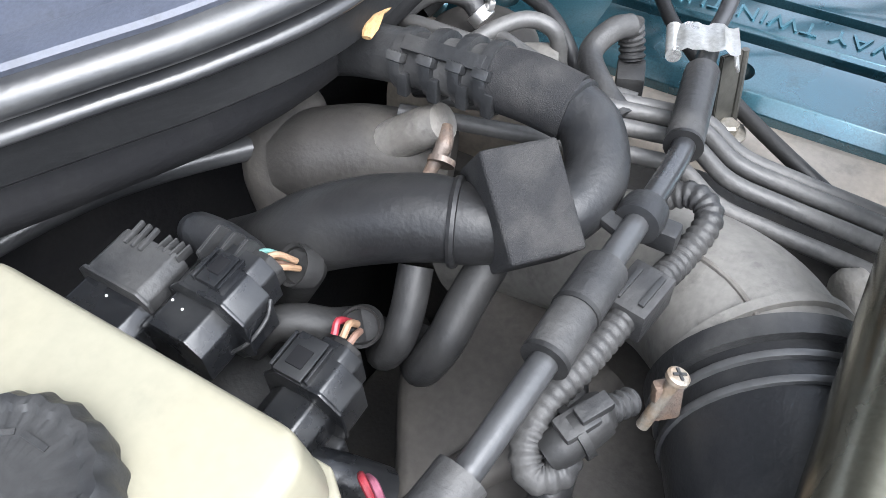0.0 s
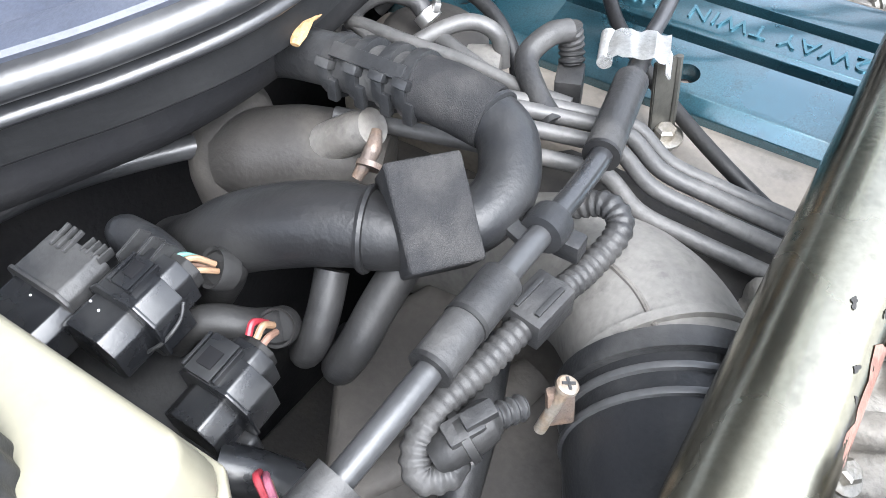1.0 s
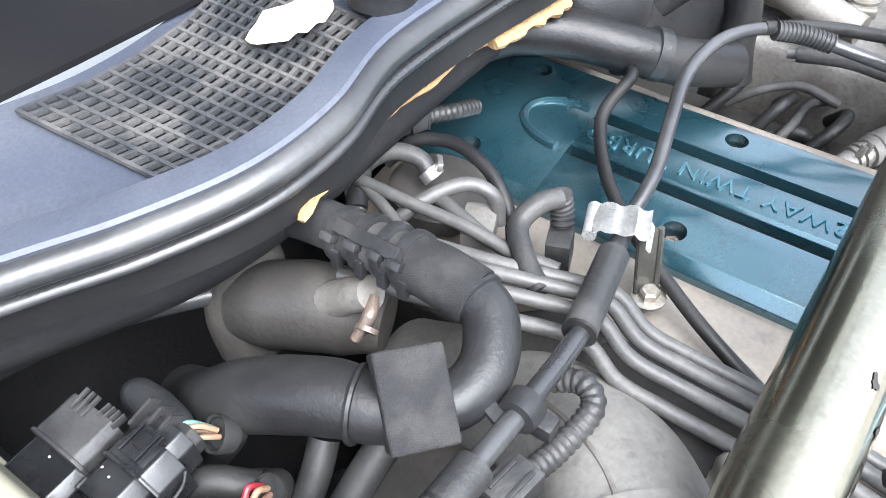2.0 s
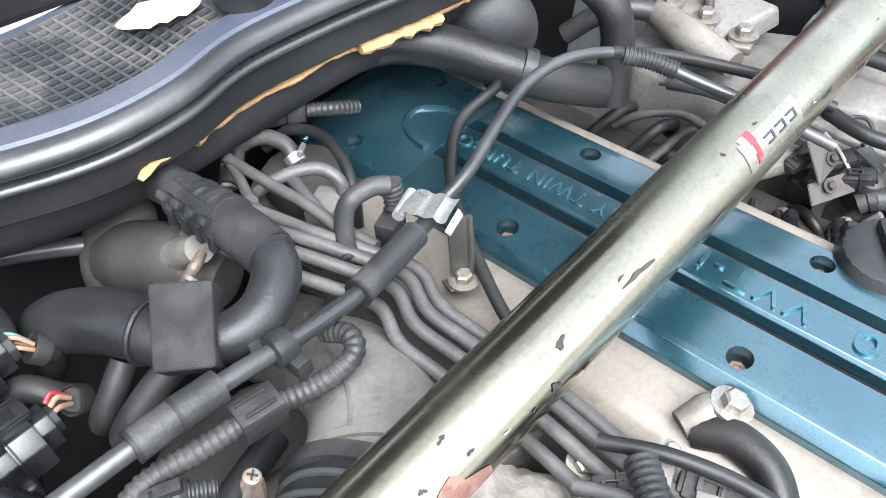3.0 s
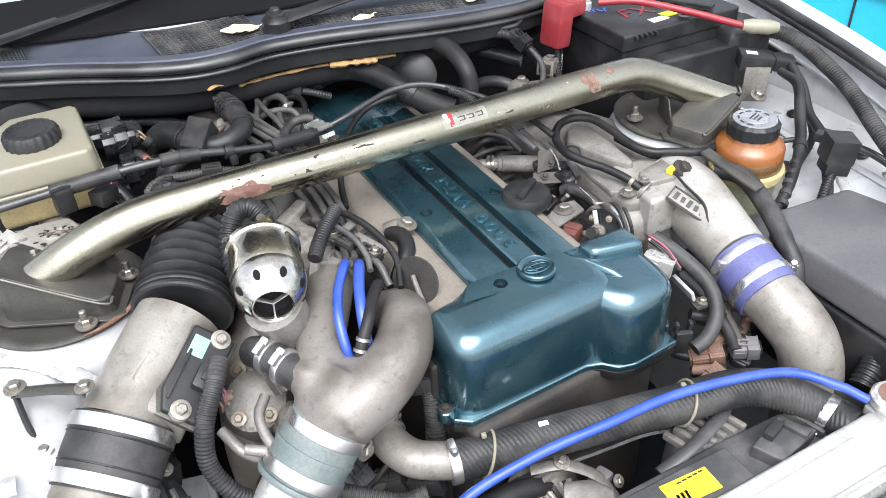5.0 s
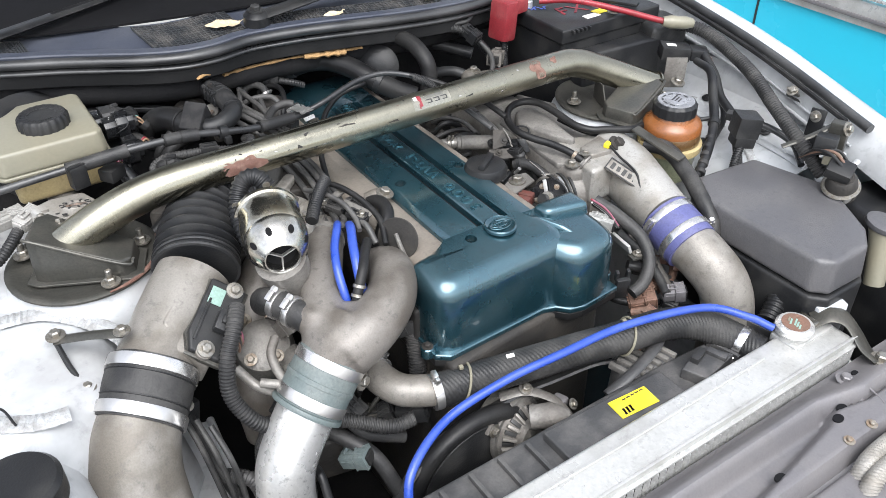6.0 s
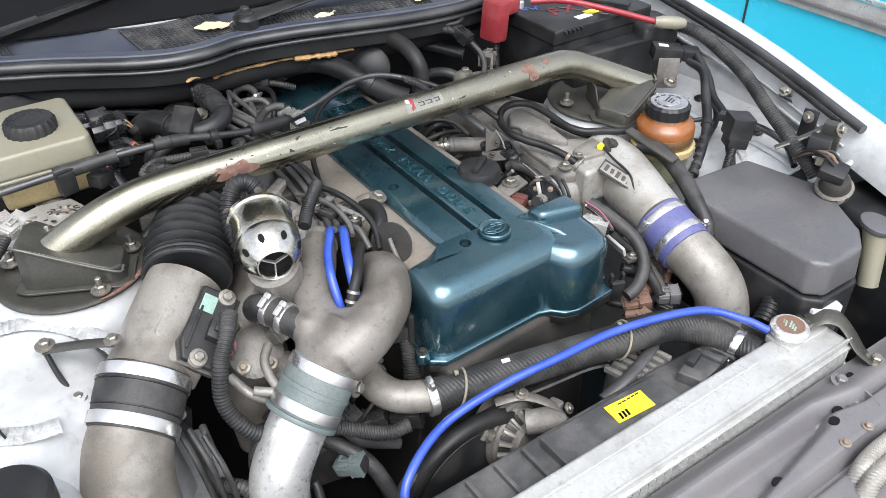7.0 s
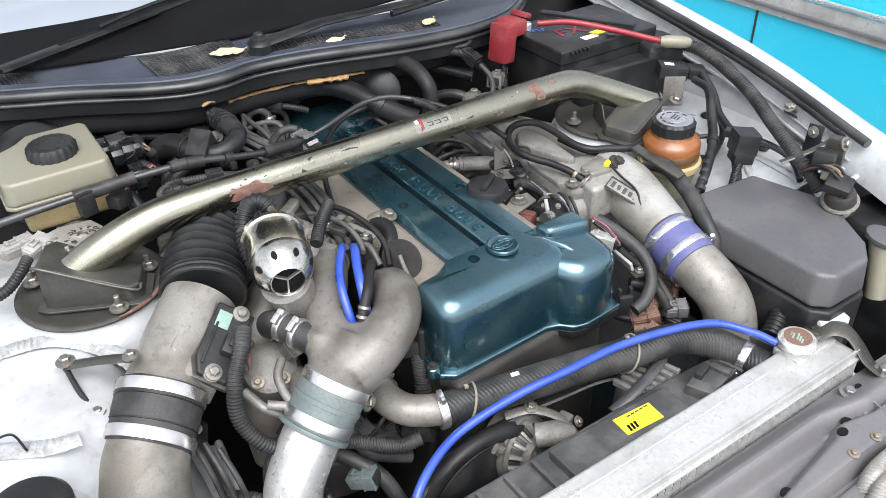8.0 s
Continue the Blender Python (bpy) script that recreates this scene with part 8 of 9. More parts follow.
rl = thing("relay_module", (0.66, 0.235, 0.86), "black relay box with plug on a bracket", "relay")
part("relay_body", block((0.055, 0.040, 0.026), pose(0.652, 0.242, 0.893, 0, 5, -35), 0.003), BLACK, rl)
part("relay_plug", block((0.034, 0.034, 0.022), pose(0.688, 0.215, 0.890, 0, 5, -35), 0.003), BLACKP, rl)
part("relay_label", block((0.018, 0.012, 0.0006), pose(0.645, 0.245, 0.9072, 0, 5, -35), 0), PALE, rl)
part("relay_bracket", block((0.040, 0.004, 0.06), pose(0.640, 0.222, 0.860, 0, 0, -35), 0.001), CASTD, rl)
part("bracket_bolt", bolt((0.632, 0.205, 0.848), (0, -0.3, 1), 0.008), ZINC, rl)
wires((0.700, 0.205, 0.888), (0.668, 0.150, 0.86), (PINK, BROWN, INK, WIREY), 0.004, 0.0015, 0.012, rl)
conduit([(0.700, 0.285, 0.925), (0.725, 0.235, 0.918), (0.722, 0.165, 0.900), (0.700, 0.090, 0.885), (0.668, 0.020, 0.868), (0.640, -0.040, 0.855), (0.622, -0.090, 0.84), (0.625, -0.13, 0.81)], 0.0125, "thick grey corrugated loom along the fender", RUBBERG, 0.0055)
hose("fender_loom", [(0.690, 0.205, 0.895), (0.672, 0.155, 0.872), (0.648, 0.115, 0.850), (0.628, 0.065, 0.835), (0.600, 0.030, 0.815), (0.57, -0.005, 0.79), (0.55, -0.02, 0.77)], 0.008, BLACK, "black taped wire loom on the apron", "cable", 12)
hose("fender_loom", [(0.56, 0.06, 0.79), (0.60, 0.075, 0.80), (0.65, 0.10, 0.815), (0.69, 0.15, 0.83)], 0.006, BLACK, "thin black wire on the apron", "cable", 10)
hose("fender_loom", [(0.62, 0.035, 0.845), (0.655, 0.00, 0.83), (0.665, -0.04, 0.815), (0.64, -0.08, 0.80)], 0.006, SEAL, "black wire curving down the apron", "cable", 10)
tagged(part("loom_clip", block((0.026, 0.022, 0.014), pose(0.628, 0.066, 0.838, 0, 0, 25), 0.002), BLACKP), "black plastic clip on the loom", "cable clip")
rb = thing("relay_cube", (0.60, 0.01, 0.80), "square black relay with corrugated lead", "relay")
part("cube", block((0.042, 0.040, 0.040), pose(0.592, 0.012, 0.852, 0, 6, -30), 0.004), BLACKP, rb)
part("base", block((0.036, 0.034, 0.02), pose(0.588, 0.010, 0.826, 0, 6, -30), 0.003), BLACK, rb)
part("lead", ribbed([(0.582, 0.006, 0.820), (0.566, -0.002, 0.805), (0.552, -0.010, 0.785)], 0.008, 0.004, 0.001), BLACK, rb)
hs = thing("hinge_stay", (0.68, -0.09, 0.85), "grey bracket and stay bolted to the apron", "bracket")
part("stay_arm", tube([(0.60, -0.06, 0.84), (0.64, -0.085, 0.86), (0.672, -0.095, 0.872)], 0.006, 8, 6, None, True, 0.5), GREYBR, hs)
part("stay_plate", block((0.020, 0.030, 0.055), pose(0.672, -0.110, 0.858, 0, 0, 20), 0.003), GREYBR, hs)
part("stay_bolt", bolt((0.672, -0.122, 0.878), (0, -1, 0.4), 0.007), ZINC, hs)
hl = thing("headlamp", (0.70, -0.25, 0.60), "back of the headlamp with a clear bulb holder and wires", "headlamp")
part("housing", rounded([(0.615, -0.50), (0.80, -0.52), (0.80, -0.150), (0.690, -0.125), (0.630, -0.170)], 0.50, 0.775, 0.02, 0.94, seg=4), BLACK, hl, "black moulded lamp housing")
part("holder", lathe([(0.026, -0.012), (0.027, 0.0), (0.024, 0.010), (0.022, 0.022), (0.018, 0.026)], (0.612, -0.172, 0.812), (-0.35, -0.1, 0.9), 28), BROWNP, hl, "brown tinted bulb holder")
part("holder_ring", lathe([(0.028, -0.003), (0.030, 0.0), (0.028, 0.003)], (0.610, -0.172, 0.816), (-0.35, -0.1, 0.9), 28), ZINC, hl)
part("bulb_base", block((0.034, 0.040, 0.020), pose(0.600, -0.168, 0.846, 10, -20, 20), 0.004), BLACK, hl)
for k in range(3):
    part("bulb_tube", lathe([(0.0065, -0.02), (0.007, 0.0), (0.005, 0.006)], (0.602 + 0.012 * k, -0.192 + 0.004 * k, 0.806), (-0.2, -0.5, 0.8), 14), (CASTL, CREAM, CASTL)[k], hl)
    part("lamp_wire", tube([(0.600 + 0.008 * k, -0.175, 0.850), (0.594 + 0.01 * k, -0.150, 0.868), (0.600, -0.118 - 0.006 * k, 0.860), (0.612, -0.09, 0.83)], 0.0025, 8), (BLACK, BROWN, BLACK)[k], hl)
part("fender_edge", tube([(0.742, -0.150, 0.868), (0.735, -0.185, 0.850), (0.712, -0.225, 0.815), (0.700, -0.262, 0.775), (0.705, -0.30, 0.74)], [0.010, 0.009, 0.007, 0.006, 0.006], 10, 8, None, True, 0.5), WHITE, body, "folded white edge at the lamp opening")
part("fender_edge", tube([(0.640, -0.112, 0.785), (0.665, -0.130, 0.795), (0.700, -0.140, 0.815), (0.735, -0.150, 0.862)], [0.006, 0.007, 0.007, 0.009], 10, 8, None, True, 0.5), WHITE, body)
fc = thing("filler_cap", (0.60, -0.25, 0.78), "grey washer filler cap on a cream neck", "filler cap")
part("neck", tube([(0.585, -0.285, 0.70), (0.595, -0.270, 0.76), (0.598, -0.262, 0.790)], [0.016, 0.018, 0.020], 18), CREAM, fc)
part("lid", lathe([(0.026, 0), (0.028, 0.003), (0.028, 0.009), (0.024, 0.011)], (0.600, -0.260, 0.790), (0.1, -0.15, 1), 28), LID, fc)

# neck of the fuse box and small hoses at the inlet pipe
hose("bypass_hose", [(0.425, 0.085, 0.835), (0.445, 0.050, 0.832), (0.440, 0.000, 0.815), (0.425, -0.045, 0.80), (0.415, -0.085, 0.775), (0.40, -0.11, 0.73)], 0.0135, RUBBERG, "thick grey hose beside the inlet pipe", "hose", 18)
tagged(part("bypass_bracket", block((0.020, 0.10, 0.004), aim((0.425, 0.055, 0.848), (0.15, -1, -0.2), 0) @ pose(0, 0, 0, 0, 0, 90), 0.001), GREYBR), "flat grey metal bracket strip", "bracket")
part("pipe_wire", tube([(0.350, 0.092, 0.850), (0.344, 0.060, 0.845), (0.345, 0.025, 0.835), (0.335, 0.00, 0.82)], 0.002, 8), BLACK, ip)
part("yellow_valve", block((0.014, 0.010, 0.008), pose(0.350, 0.097, 0.850, 0, 0, 20), 0.002), YELLOW, ip)
part("pipe_nipple", bolt((0.368, 0.094, 0.846), (0.3, -0.5, 0.8), 0.0095), IRON, ip)
part("flange_bolt", bolt((0.304, 0.100, 0.846), (0, 0, 1), 0.005), ZINC, ip)
cn = connector((0.248, -0.008, 0.792), (0.5, -0.8, -0.1), (0.042, 0.024, 0.022), "pale grey sensor connector beside the front cover", 0, True, RADW)
wires((0.245, 0.015, 0.82), (0.262, -0.03, 0.79), (WIRER, PINK, INK, PALE), 0.004, 0.0016, 0.006, cn)
hose("cover_lead", [(0.256, 0.020, 0.815), (0.272, -0.020, 0.800), (0.283, -0.060, 0.780), (0.278, -0.088, 0.752), (0.255, -0.102, 0.730), (0.232, -0.103, 0.720)], 0.0100, RUBBERG, "grey rubber lead beside the front cover", "hose", 14)
for k, (x, y, z) in enumerate(((0.265, -0.10, 0.69), (0.295, -0.09, 0.70), (0.245, -0.13, 0.68), (0.31, -0.12, 0.69))):
    connector((x, y, z), (0.8, -0.5 + 0.3 * k, 0.2), (0.045, 0.026, 0.022), "brown dusty loom connector low in the bay", 10, k % 2 == 0, BROWN if k < 3 else BLACKP)

# ---- front: radiator details, shroud, alternator, support ----
part("tank_lip", block((0.83, 0.004, 0.012), pose(0.032, -0.346, 0.700), 0.001), RADW, rad)
part("tank_seam", tube([(-0.38, -0.300, 0.7035), (0.0, -0.302, 0.7038), (0.30, -0.300, 0.7035)], 0.0022, 6), RADW, rad, "weld bead")
fins = bmesh.new()
for i in range(115):
    x = -0.372 + 0.0071 * i
    block((0.0022, 0.0050, 0.100), pose(x, -0.3500, 0.6405, 0, 0, 24) @ pose(0, 0, 0, 0, 5 if i % 2 else -5, 0), 0.0, fins)
tagged(part("cooling_fin", fins, FIN, rad), kind="stuff")
# Dark sheet before the core paints the shade between the fins.
part("core_shade", block((0.82, 0.003, 0.100), pose(0.032, -0.3462, 0.6405), 0), IRON, rad, "dark sheet standing for the shade behind the fins")
part("core_frame", block((0.83, 0.008, 0.004), pose(0.032, -0.350, 0.6935), 0.001), RADW, rad)
part("filler_neck", rounded([(0.350, -0.315), (0.440, -0.315), (0.440, -0.270), (0.350, -0.270)], 0.690, 0.706, 0.004), RADW, rad)
tp = part("top_print", lathe([(0.020, 0.0), (0.020, 0.0006)], (0.374, -0.290, 0.7264), (0, 0, 1), 24), BROWN, rc, "brown printed disc")
for k in range(5):
    part("print_bar", block((0.016 - 0.003 * abs(k - 2), 0.0026, 0.0004), pose(0.370 + 0.002 * (k % 3), -0.300 + 0.005 * k, 0.7273, 0, 0, 25), 0), GREENL if k < 4 else CREAM, tp)
part("cap_tab", block((0.016, 0.030, 0.004), pose(0.404, -0.290, 0.717), 0.001), CHROME, rc)
mb = thing("radiator_mount", (0.46, -0.33, 0.66), "grey bent steel radiator mount bracket with bolt", "bracket")
part("strap", tube([(0.438, -0.300, 0.700), (0.455, -0.312, 0.712), (0.472, -0.330, 0.706), (0.476, -0.352, 0.690), (0.472, -0.375, 0.676), (0.470, -0.40, 0.672)], 0.021, 14, 8, None, True, 0.22), GREYBR, mb)
part("mount_plate", block((0.050, 0.016, 0.05), pose(0.470, -0.305, 0.692, 0, 0, -20), 0.003), WHITE, mb)
part("mount_bolt", bolt((0.470, -0.398, 0.677), (0, -0.1, 1), 0.0085), ZINC, mb)
def panel_height(x, y):
    """Pressed top of the support: a rear rim, a sharp crease, a valley and a raised pad with holes."""
    crease = -0.386 - 0.018 * min(1, max(0, (x - 0.30) / 0.08))
    edge = -0.407 - 0.15 * (0.294 - x) if x < 0.294 else -0.407 + (crease + 0.403) * min(1, (x - 0.294) / 0.03)

    def ease(v):
        v = min(1, max(0, v))
        return v * v * (3 - 2 * v)
    if y > crease:
        z = 0.671 + 0.020 * ease((-0.356 - y) / (-0.356 - crease))
    else:
        z = 0.691 - 0.031 * ease((crease - y) / 0.020)
    z = max(z, 0.660 + 0.022 * ease((edge - y) / 0.016)) if y < edge else z
    return z - 0.08 * ease((-0.452 - y) / 0.030) + 0.0006 * math.sin(19 * x)


grid = bmesh.new()
rows_ = []
for i in range(191):
    x = -0.58 + 0.0062 * i
    rows_.append([grid.verts.new((x, -0.372 - 0.0032 * q, panel_height(x, -0.358 - 0.0032 * q) - 0.022)) for q in range(43)])
for p, q in zip(rows_, rows_[1:]):
    for k in range(42):
        grid.faces.new((p[k], q[k], q[k + 1], p[k + 1]))
bmesh.ops.recalc_face_normals(grid, faces=grid.faces)
bmesh.ops.solidify(grid, geom=grid.faces[:], thickness=0.0015)
part("pressed_top", grid, SUPPORT, sup, "smooth pressed top")
# Black ovals on the uncut panel paint the darkness of its holes.
for x, y, a, b_ in ((0.332, -0.409, 0.0085, 0.0060), (0.308, -0.419, 0.0085, 0.0065), (0.167, -0.437, 0.0090, 0.0065), (0.402, -0.380, 0.0060, 0.0042), (0.02, -0.440, 0.0090, 0.0065)):
    part("panel_hole", rounded([(x + a * math.cos(t), y - 0.014 + b_ * math.sin(t)) for t in (2 * math.pi * i / 18 for i in range(18))], panel_height(x, y) - 0.0225, panel_height(x, y) - 0.0200, 0.0), FRIT, sup)
for x, y, r in ((0.380, -0.380, 0.0080), (0.336, -0.450, 0.0045), (0.287, -0.450, 0.0045)):
    part("panel_bolt", bolt((x, y - 0.014, panel_height(x, y) - 0.022), (0, -0.1, 1), r), ZINCD if y < -0.44 else SUPPORT, sup)
part("panel_seam", tube([(0.388, -0.409, 0.6655), (0.392, -0.430, 0.6600), (0.384, -0.452, 0.6600)], 0.0016, 8), SUPPORT, sup)
part("lower_step", rounded([(-0.60, -0.56), (0.62, -0.56), (0.62, -0.485), (-0.60, -0.485)], 0.56, 0.640, 0.008), SUPPORT, sup)
bd2 = thing("braided_hose", (0.29, -0.47, 0.64), "braided steel hose loops at the headlamp", "hose")
for k in range(2):
    part("hose_loop", spiral([(0.258 - 0.012 * k, -0.486 - 0.020 * k, 0.640), (0.282 - 0.012 * k, -0.482 - 0.020 * k, 0.672), (0.320, -0.480 - 0.020 * k, 0.678), (0.38, -0.476 - 0.020 * k, 0.665)], 0.0115, 0.0040, 0.0012, 24, 6), CASTL, bd2)
sh = thing("fan_shroud", (0.04, -0.24, 0.40), "black plastic radiator fan shroud with ribs", "fan shroud")
part("shroud_top", rounded([(-0.36, -0.276), (0.40, -0.276), (0.40, -0.215), (0.20, -0.205), (-0.30, -0.205), (-0.36, -0.22)], 0.62, 0.672, 0.006), SHROUD, sh)
sheet("rim_band", [[(x, y - 0.016, z + 0.010), (x, y, z), (x, y + 0.012, z - 0.016)] for x, y, z in curve_points([(-0.215, -0.128, 0.575), (-0.172, -0.120, 0.618), (-0.113, -0.112, 0.640), (-0.017, -0.114, 0.652), (0.060, -0.124, 0.656), (0.127, -0.134, 0.658), (0.18, -0.15, 0.65)], 6)], SHROUD, sh, 0.004, "broad dusty shroud rim")
part("shroud_box", rounded([(0.200, -0.240), (0.262, -0.222), (0.285, -0.262), (0.215, -0.275)], 0.645, 0.690, 0.003), SHROUD, sh)
part("shroud_clip", block((0.030, 0.012, 0.014), pose(0.236, -0.238, 0.692, 0, 0, 18), 0.002), BLACK, sh)
part("shroud_clip", block((0.012, 0.030, 0.012), pose(0.262, -0.250, 0.690, 0, 0, 18), 0.002), SHROUD, sh)
part("shroud_wall", lathe([(0.19, -0.05), (0.195, -0.05), (0.195, 0.0), (0.19, 0.0)], (-0.05, -0.215, 0.47), (0, 1, 0), 48), BLACKP, sh)
for k in range(7):
    part("shroud_rib", block((0.006, 0.060, 0.010), pose(-0.33 + 0.045 * k, -0.245, 0.675, 0, 0, 0), 0.001), SHROUD, sh)
for k in range(4):
    part("shroud_rib", block((0.006, 0.052, 0.014), pose(0.290 + 0.028 * k, -0.240, 0.676, 0, 0, 12), 0.001), SHROUD, sh)
part("flat_cover", rounded([(-0.035, -0.272), (0.175, -0.272), (0.175, -0.222), (-0.035, -0.218)], 0.640, 0.686, 0.003), SHROUD, sh)
yl = part("yellow_label", block((0.064, 0.032, 0.0008), pose(0.100, -0.247, 0.6868, 0, 0, -4), 0), YELLOW, sh, "yellow warning label")
for k in range(6):
    part("label_bar", block((0.0028, 0.011, 0.0005), pose(0.078 + 0.006 * (k % 3), -0.253 + 0.0 * k, 0.6876, 0, 0, -20 + 15 * (k % 2)), 0), INK, yl)
for k in range(5):
    part("label_bar", block((0.006, 0.002, 0.0005), pose(0.092 + 0.008 * k, -0.236, 0.6876, 0, 0, -4), 0), INK, yl)
alt = thing("alternator", (-0.01, -0.14, 0.60), "dirty aluminium alternator with slotted housing", "alternator")
AM = Matrix.Translation((-0.016, -0.140, 0.606)) @ Vector((0.25, -1, 0.12)).to_track_quat("Z", "Y").to_matrix().to_4x4()
aw = AM.to_3x3() @ Vector((0, 0, 1))
part("housing", lathe([(0.030, -0.045), (0.046, -0.040), (0.048, -0.02), (0.048, 0.0), (0.045, 0.004), (0.022, 0.030), (0.010, 0.032)], AM.translation, aw, 36), CASTD, alt)
part("housing_ring", lathe([(0.046, -0.004), (0.052, -0.004), (0.053, 0.0), (0.052, 0.004), (0.046, 0.004)], AM.translation, aw, 36), DUSTY, alt)
for k in range(14):
    a = 2 * math.pi * k / 14
    part("cooling_rib", block((0.020, 0.0045, 0.010), AM @ pose(0.036 * math.cos(a), 0.036 * math.sin(a), 0.0165, 0, 0, math.degrees(a)) @ pose(0, 0, 0, 0, 45, 0), 0.0015), CAST, alt)
    part("vent_slot", block((0.017, 0.0060, 0.004), AM @ pose(0.036 * math.cos(a + 0.224), 0.036 * math.sin(a + 0.224), 0.0155, 0, 0, math.degrees(a + 0.224)) @ pose(0, 0, 0, 0, 45, 0), 0.0005), INK, alt)
for a in (0.6, 2.5, 4.4):
    part("mount_ear", block((0.024, 0.018, 0.012), AM @ pose(0.056 * math.cos(a), 0.056 * math.sin(a), -0.004, 0, 0, math.degrees(a)), 0.004), CASTD, alt)
    part("ear_bolt", bolt(AM @ Vector((0.058 * math.cos(a), 0.058 * math.sin(a), 0.002)), aw, 0.006), ZINC, alt)
part("rear_terminal", block((0.030, 0.022, 0.030), pose(0.045, -0.158, 0.632, 0, 10, 20), 0.005), SUPPORT, alt)
part("casing", tube([(-0.010, -0.165, 0.650), (0.012, -0.182, 0.655), (0.030, -0.195, 0.650)], [0.017, 0.019, 0.014], 20), CASTD, alt, "cast end casing")
part("terminal_stud", bolt((0.062, -0.172, 0.640), (0.3, -0.6, 0.6), 0.005), ZINC, alt)
ab = thing("alternator_bracket", (0.03, -0.12, 0.63), "grey slotted adjuster bar above the alternator", "bracket")
part("bar", tube([(-0.030, -0.118, 0.662), (0.005, -0.135, 0.668), (0.040, -0.160, 0.650), (0.052, -0.185, 0.628)], 0.009, 10, 8, None, True, 0.35), CASTD, ab)
part("bar_bolt", bolt((0.004, -0.134, 0.672), (0, -0.3, 1), 0.006), ZINC, ab)
pul = thing("drive_pulley", (-0.08, -0.13, 0.56), "black ribbed crank pulley with drive belt", "pulley")
part("belt", tube([(-0.08 + 0.105 * math.cos(a), -0.135, 0.555 + 0.105 * math.sin(a)) for a in (2 * math.pi * i / 24 for i in range(25))], 0.013, 10, 2, None, True), RUBBER, pul)
part("wheel", lathe([(0.03, -0.012), (0.095, -0.010), (0.100, 0.0), (0.095, 0.010), (0.03, 0.012)], (-0.08, -0.135, 0.555), (0, 1, 0), 40), BLACKP, pul)
fm = thing("fan_motor", (0.18, -0.19, 0.62), "black finned fan clutch housing", "fan clutch")
part("motor_body", rounded([(0.125, -0.205), (0.235, -0.215), (0.245, -0.160), (0.150, -0.150)], 0.58, 0.668, 0.010, 0.92), SHROUD, fm)
for k in range(6):
    part("motor_fin", block((0.008, 0.045, 0.010), pose(0.145 + 0.016 * k, -0.183, 0.668, 0, 0, 15), 0.002), DUSTY, fm)
part("motor_strap", tube([(0.10, -0.200, 0.660), (0.15, -0.198, 0.676), (0.21, -0.182, 0.682), (0.240, -0.162, 0.678)], 0.009, 10, 8, None, True, 0.5), SHROUD, fm)
conduit([(0.398, -0.235, 0.680), (0.425, -0.225, 0.700), (0.450, -0.205, 0.712), (0.458, -0.190, 0.705)], 0.0165, "short thick black corrugated hose", BLACK, 0.007)
for c, w in (((-0.077, -0.097, 0.699), (1, -0.25, 0.03)), ((0.166, -0.159, 0.7075), (1, -0.22, 0.0))):
    q = Vector(w).to_track_quat("Z", "Y").to_matrix()
    ct = thing("cable_tie", c, "cream plastic tie pulled tight round the hose", "cable tie", "cable ties")
    part("strap", tube([Vector(c) + q @ Vector((0.0262 * math.cos(a), 0.0262 * math.sin(a), 0.010 * math.sin(a + 0.4))) for a in (2 * math.pi * i / 20 for i in range(21))], 0.0019, 8, 2), CREAM, ct)
    part("tie_head", block((0.006, 0.006, 0.005), pose(c[0] - 0.002, c[1] + 0.004, c[2] + 0.0275, 0, 0, -14), 0.001), CREAM, ct)

# ---- clutter below the left pipes ----
conduit([(-0.325, 0.045, 0.855), (-0.340, 0.020, 0.845), (-0.362, 0.000, 0.815), (-0.370, -0.015, 0.775), (-0.355, -0.035, 0.740), (-0.330, -0.040, 0.715)], 0.0105, "grey corrugated conduit down from the air meter", RUBBERG)
conduit([(-0.100, 0.012, 0.755), (-0.102, -0.010, 0.725), (-0.110, -0.030, 0.690), (-0.122, -0.05, 0.64)], 0.013, "grey corrugated conduit behind the coolant elbow", RUBBERG)
conduit([(-0.245, -0.048, 0.685), (-0.215, -0.066, 0.675), (-0.185, -0.085, 0.668), (-0.155, -0.092, 0.672)], 0.0105, "grey corrugated conduit below the elbow", RUBBERG)
conduit([(-0.40, -0.03, 0.66), (-0.375, -0.06, 0.66), (-0.37, -0.08, 0.60), (-0.375, -0.09, 0.52)], 0.0100, "grey corrugated conduit by the apron", RUBBERG)
for pts in ([(-0.290, 0.025, 0.800), (-0.305, 0.005, 0.790), (-0.300, -0.020, 0.765), (-0.275, -0.030, 0.75)], [(-0.330, -0.010, 0.770), (-0.300, -0.025, 0.762), (-0.265, -0.040, 0.752)], [(-0.345, 0.03, 0.77), (-0.33, 0.0, 0.755), (-0.30, -0.015, 0.735)]):
    hose("oil_line", pts, 0.0062, CASTD, "dull metal oil line under the Y pipe", "fluid line", 12, "oil lines")
